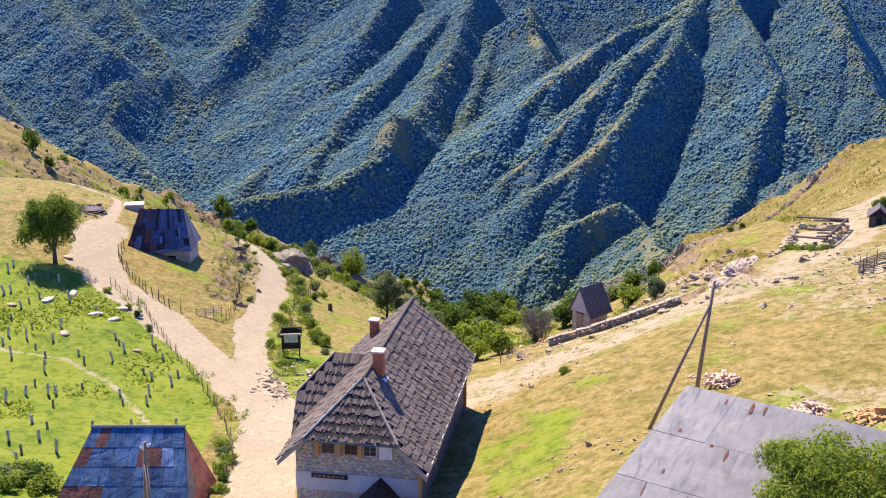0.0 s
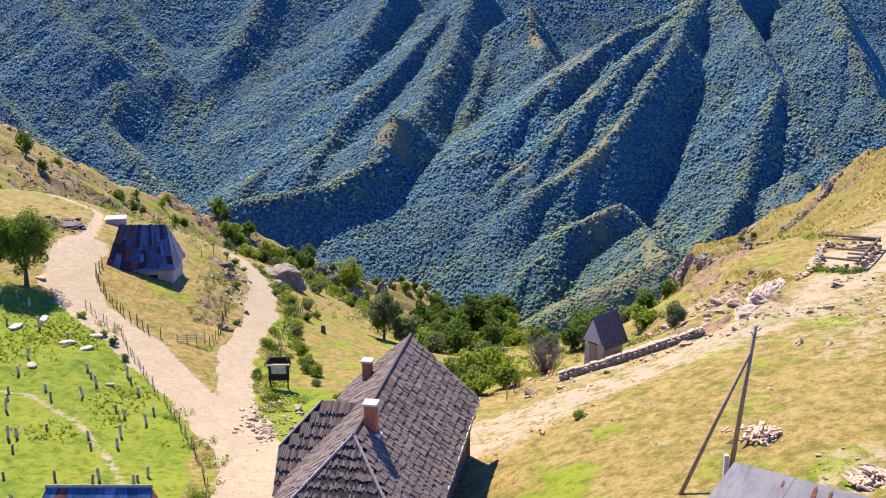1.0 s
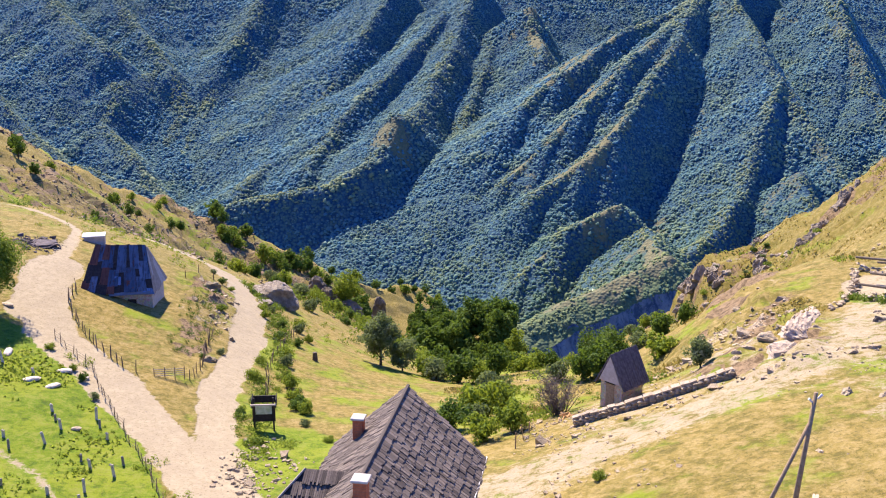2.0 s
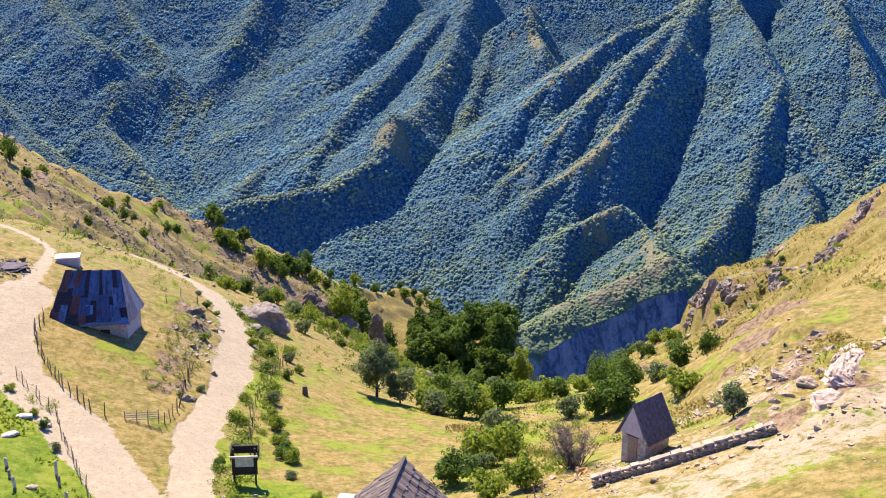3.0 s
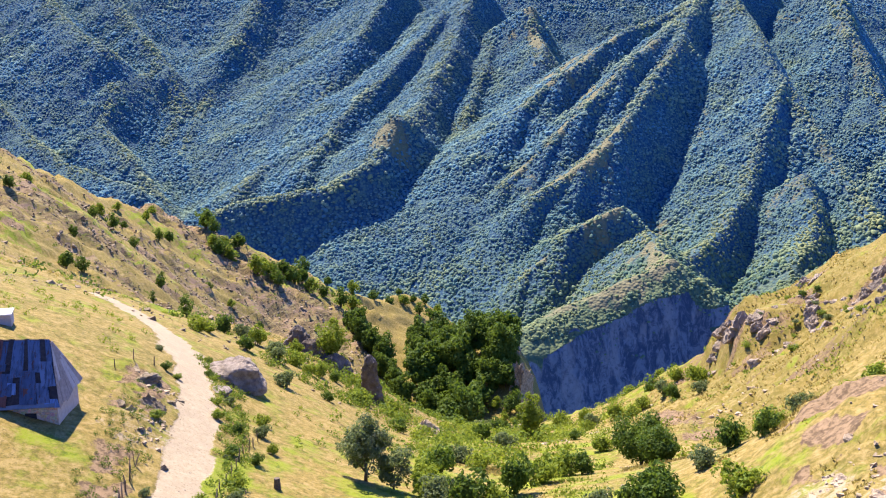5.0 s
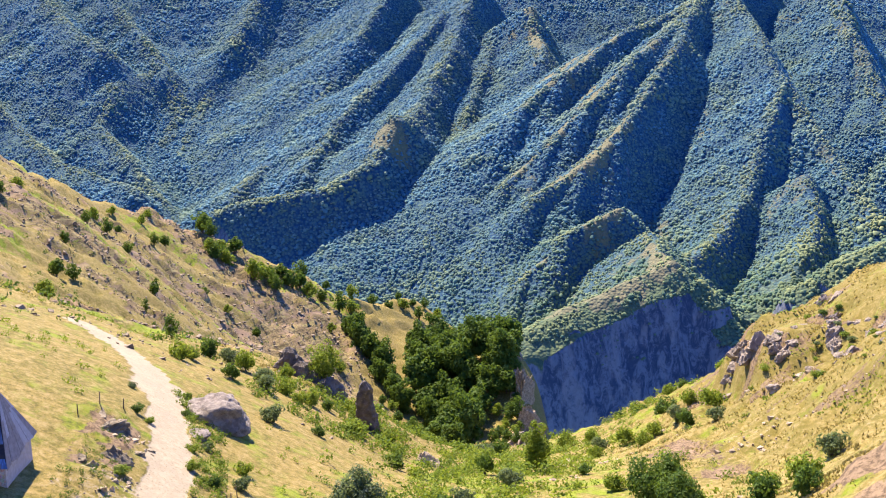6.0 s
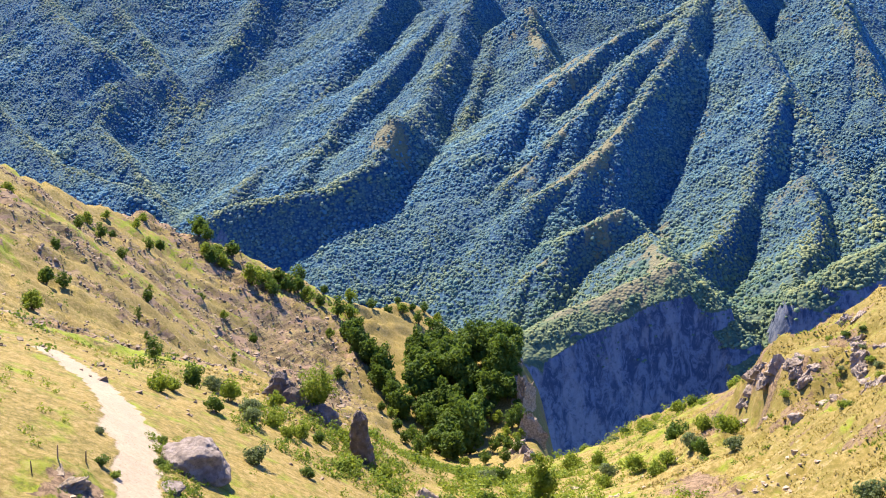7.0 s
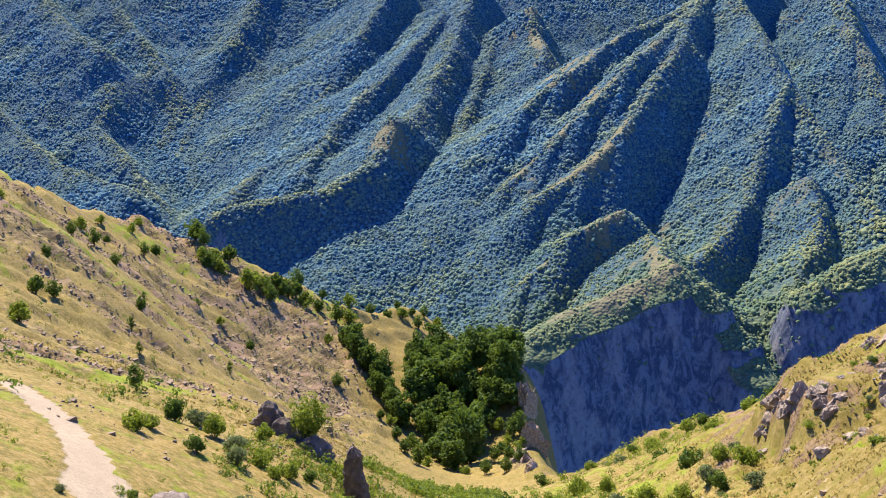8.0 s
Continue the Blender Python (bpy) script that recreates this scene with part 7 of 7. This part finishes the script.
sx = np.concatenate([r.normal(x, 0.8, 40) for x, _ in spots])
sy = np.concatenate([r.normal(y, 1.2, 40) for _, y in spots])
rubble("path_stones", sx, sy, 0.12 * np.exp(r.normal(0, 0.5, len(sx))), LIMESTONE, "loose pale stones beside the lane and footpath", 10)
v = r.uniform(60, 215, 3000)
sx, sy = r.uniform(-46, 40, 3000), v
_, te, _, _ = masks(sx, sy)
keep = te > 0.4
rubble("gravel", sx[keep], sy[keep], 0.035 * np.exp(r.normal(0, 0.5, keep.sum())), TRACK, "gravel lying on the lane", 11)

# ---- lane-side things ----
PURPLE = simple("charred_ground", (0.075, 0.058, 0.054), (0.150, 0.118, 0.110), 1.2, bump=0.8, distance=0.1)
ob = thing("ash_heap", Matrix.Translation(foot(-46.7, 144.9)), "dark grey ash and rubble heap beside the lane", "heap")
part("heap", lump(bmesh.new(), (0, 0, -0.12), (2.4, 2.0, 0.22), 301, 3, 0.4), PURPLE, ob)
ax_, ay_ = r.normal(-46.7, 1.25, 420), r.normal(144.9, 1.5, 420)
rubble("ash_rubble", ax_, ay_, 0.13 * np.exp(r.normal(0, 0.5, 420)), PURPLE, "dark grey rubble strewn over the ash", 15)
ob = thing("water_trough", Matrix.Translation(foot(-42.2, 152.2)) @ pose(0, 0, 0, 0, 0, 12), "small pale concrete cistern with a flat lid", "cistern")
part("basin", block(bmesh.new(), -1.2, 1.2, -0.8, 0.8, -0.3, 0.85, bevel=0.03), GREY_BOARD, ob)
part("lid", block(bmesh.new(), -1.4, 1.3, -0.95, 0.95, 0.86, 1.0, bevel=0.02), WHITE_PAINT, ob, "pale flat lid")


def log_pile(name, x, y, count, spread_, length, seed, material, label):
    rng = random.Random(seed)
    ob = thing(name, Matrix.Translation(foot(x, y)) @ pose(0, 0, 0, 0, 0, rng.uniform(-30, 30)), label, "wood pile")
    for k in range(count):
        bm = bmesh.new()
        c = Vector((rng.gauss(0, spread_), rng.gauss(0, spread_ * 0.7), 0))
        c.z = 0.06 + 0.5 * rng.random() * math.exp(-(c.x ** 2 + 2 * c.y ** 2) / (spread_ * spread_))
        a = rng.gauss(0.2, 0.45)
        d = Vector((math.sin(a), math.cos(a), rng.uniform(-0.15, 0.15))) * length * rng.uniform(0.25, 0.42)
        w = rng.uniform(0.05, 0.11)
        tube(bm, [c - d, c + d], [w, w * 0.9], 5)
        part("log", bm, material, ob)
    return ob


PALE_WOOD = simple("split_firewood", (0.66, 0.48, 0.32), (0.50, 0.34, 0.21), 5)
ORANGE_WOOD = simple("fresh_firewood", (0.66, 0.40, 0.15), (0.50, 0.28, 0.10), 5)
log_pile("firewood_pile", 18.9, 70.2, 130, 0.85, 0.9, 1, PALE_WOOD, "heap of pale split firewood on the grass")
log_pile("firewood_pile", 21.6, 61.5, 100, 0.75, 1.0, 2, PALE_WOOD, "heap of reddish split firewood behind the barn")
log_pile("firewood_pile", 24.2, 58.5, 100, 0.8, 0.9, 3, ORANGE_WOOD, "stack of fresh orange firewood behind the barn")
path_side = []
rng = random.Random(515)
for (ax, ay), (bx, by) in zip(FOOTPATH[2:11], FOOTPATH[3:12]):
    for _ in range(3):
        f, side = rng.random(), 1 if rng.random() < 0.75 or ay < 118 else -1
        path_side.append((ax + (bx - ax) * f + side * rng.uniform(1.7, 3.6), ay + (by - ay) * f + rng.uniform(-0.5, 0.5)))
spread(meadow_bushes, path_side, (0.4, 0.85), rng, tall=(0.6, 1.0))
knoll_side = []
for _ in range(34):
    knoll_side.append((rng.uniform(47, 68), rng.uniform(196, 246)))
spread(meadow_bushes, knoll_side, (0.4, 1.1), rng, tall=(0.5, 0.9))
for _ in range(22):
    x, y, f = rng.uniform(47.5, 66), rng.uniform(200, 248), rng.uniform(0.5, 1.5)
    rock("crag", x, y, (f * 1.3, f, f * 0.9), rng.randrange(900), "small brown crag breaking through the dry grass", 0.3, rng.uniform(0, 360), 3, 0.24, "rock outcrop", CRAG)
log_pile("timber_scraps", 9.6, 103.0, 14, 0.5, 1.0, 4, ORANGE_WOOD, "rusty brown scraps beside the bare shrub")

# roofless ruin on the knoll
ruin = thing("stone_ruin", Matrix(), "low tumbled stone walls of a roofless enclosure", "ruin")
rng = random.Random(8)
for (ax, ay), (bx, by) in (((38.8, 111.4), (43.8, 120)), ((43.8, 120), (40.5, 127)), ((37.6, 119), (40.5, 127)), ((37.6, 119), (33.5, 113)), ((38.8, 111.4), (37.2, 114.5))):
    n = int(math.hypot(bx - ax, by - ay) / 0.5)
    for i in range(n):
        for h in range(3):
            p = foot(ax + (bx - ax) * i / n + rng.uniform(-0.3, 0.3), ay + (by - ay) * i / n + rng.uniform(-0.3, 0.3))
            if rng.random() < (1.0, 0.7, 0.2)[h]:
                ob = new("stone", rng.choice(stone_meshes))
                ob.parent = ruin
                ob.matrix_basis = Matrix.Translation(p + Vector((0, 0, 0.15 + 0.28 * h))) @ pose(0, 0, 0, rng.uniform(-15, 15), rng.uniform(-15, 15), rng.uniform(0, 360)) @ Matrix.Scale(rng.uniform(0.9, 1.5), 4)
for k in range(7):
    f = k / 6
    a = foot(38.9 + 5.0 * f, 111.6 + 8.4 * f) + Vector((0, 0, 1.0))
    b = foot(37.4 + 4.2 * f, 117.0 + 7.0 * f) + Vector((rng.uniform(-0.5, 0.5), rng.uniform(-0.5, 0.5), rng.uniform(0.5, 1.3)))
    part("beam", tube(bmesh.new(), [a, a.lerp(b, 0.5 if k % 3 else 1.0)], [0.13, 0.11], 7), BARK, ruin, "charred fallen roof beam")
for a, b in (((38.8, 111.4), (43.8, 120)), ((43.8, 120), (40.5, 127))):
    part("beam", tube(bmesh.new(), [foot(*a) + Vector((0, 0, 1.25)), foot(*b) + Vector((0, 0, 1.35))], [0.14, 0.12], 7), BARK, ruin)

# wattle pen and a small field hut beside the track
pen = thing("wattle_pen", Matrix(), "round wattle pen of woven brushwood on bare earth", "pen")
ring = [(37.9 + 2.6 * math.cos(0.42 * i), 92.5 + 2.6 * math.sin(0.42 * i)) for i in range(15)]
for x, y in ring:
    p = foot(x, y)
    part("stake", tube(bmesh.new(), [p - Vector((0, 0, 0.2)), p + Vector((rng.uniform(-0.1, 0.1), rng.uniform(-0.1, 0.1), rng.uniform(1.1, 1.5)))], [0.05, 0.035], 5), BARK, pen)
for h in (0.25, 0.4, 0.55, 0.7, 0.85):
    part("woven_band", tube(bmesh.new(), [foot(x + 0.05 * (-1) ** i, y) + Vector((0, 0, h)) for i, (x, y) in enumerate(ring)], [0.05] * 15, 5), TWIG, pen)
field_hut = thing("field_hut", Matrix.Translation(foot(46.6, 118.6)) @ pose(0, 0, 0, 0, 0, -20) @ Matrix.Scale(0.78, 4), "tiny dark stone field hut with a pale-edged gable roof", "hut")
part("walls", block(bmesh.new(), -1.2, 1.2, -1.4, 1.4, -0.8, 1.3), DARK_CRAG, field_hut)
part("gable", slab(bmesh.new(), [(-1.2, -1.38, 1.3), (1.2, -1.38, 1.3), (0, -1.38, 2.4)], -0.3), DARK_TIMBER, field_hut)
for side in (-1, 1):
    part("roof", slab(bmesh.new(), [(0, -1.7, 2.6), (0, 1.7, 2.6), (side * 1.55, 1.7, 1.15), (side * 1.55, -1.7, 1.15)][::-side], 0.09), SHED_ROOF, field_hut, "weathered dark plank roof")
part("doorway", block(bmesh.new(), -0.35, 0.35, -1.46, -1.41, -0.3, 1.1), DARK_TIMBER, field_hut)
scattered("nettles", LEAF_MID, [(36.6 + 1.6 * f + rng.uniform(-0.6, 0.6), 117.5 - 7.0 * f + rng.uniform(-0.6, 0.6), rng.uniform(0.4, 0.8)) for f in [rng.random() for _ in range(40)]], "dark green nettles beside the ruined enclosure", 9, 0.16, rng)
spread(bushes, [(47.6, 121.6), (48.8, 120.6)], (1.0, 1.4), rng)
spread(meadow_bushes, [(-29.4, 68.6), (-28.6, 70.2), (-27.6, 70.6), (-30.2, 71.0), (-26.8, 69.6), (-28.9, 72.0), (-31.4, 69.0)], (0.9, 1.4), rng, tall=(0.5, 0.8))
spread(meadow_bushes, [(-15.6, 76.4), (-15.9, 74.6), (-15.4, 72.6), (-16.4, 78.2), (-16.9, 80.0), (-15.2, 70.8)], (0.5, 0.8), rng, tall=(0.5, 0.9))
stump = thing("tree_stump", Matrix.Translation(foot(-14.2, 136.3)), "short weathered tree stump in the meadow", "stump")
part("stump", tube(bmesh.new(), [(0, 0, -0.2), (0.02, 0, 0.4), (0.0, 0.03, 0.95)], [0.34, 0.28, 0.24], 9), BARK, stump)
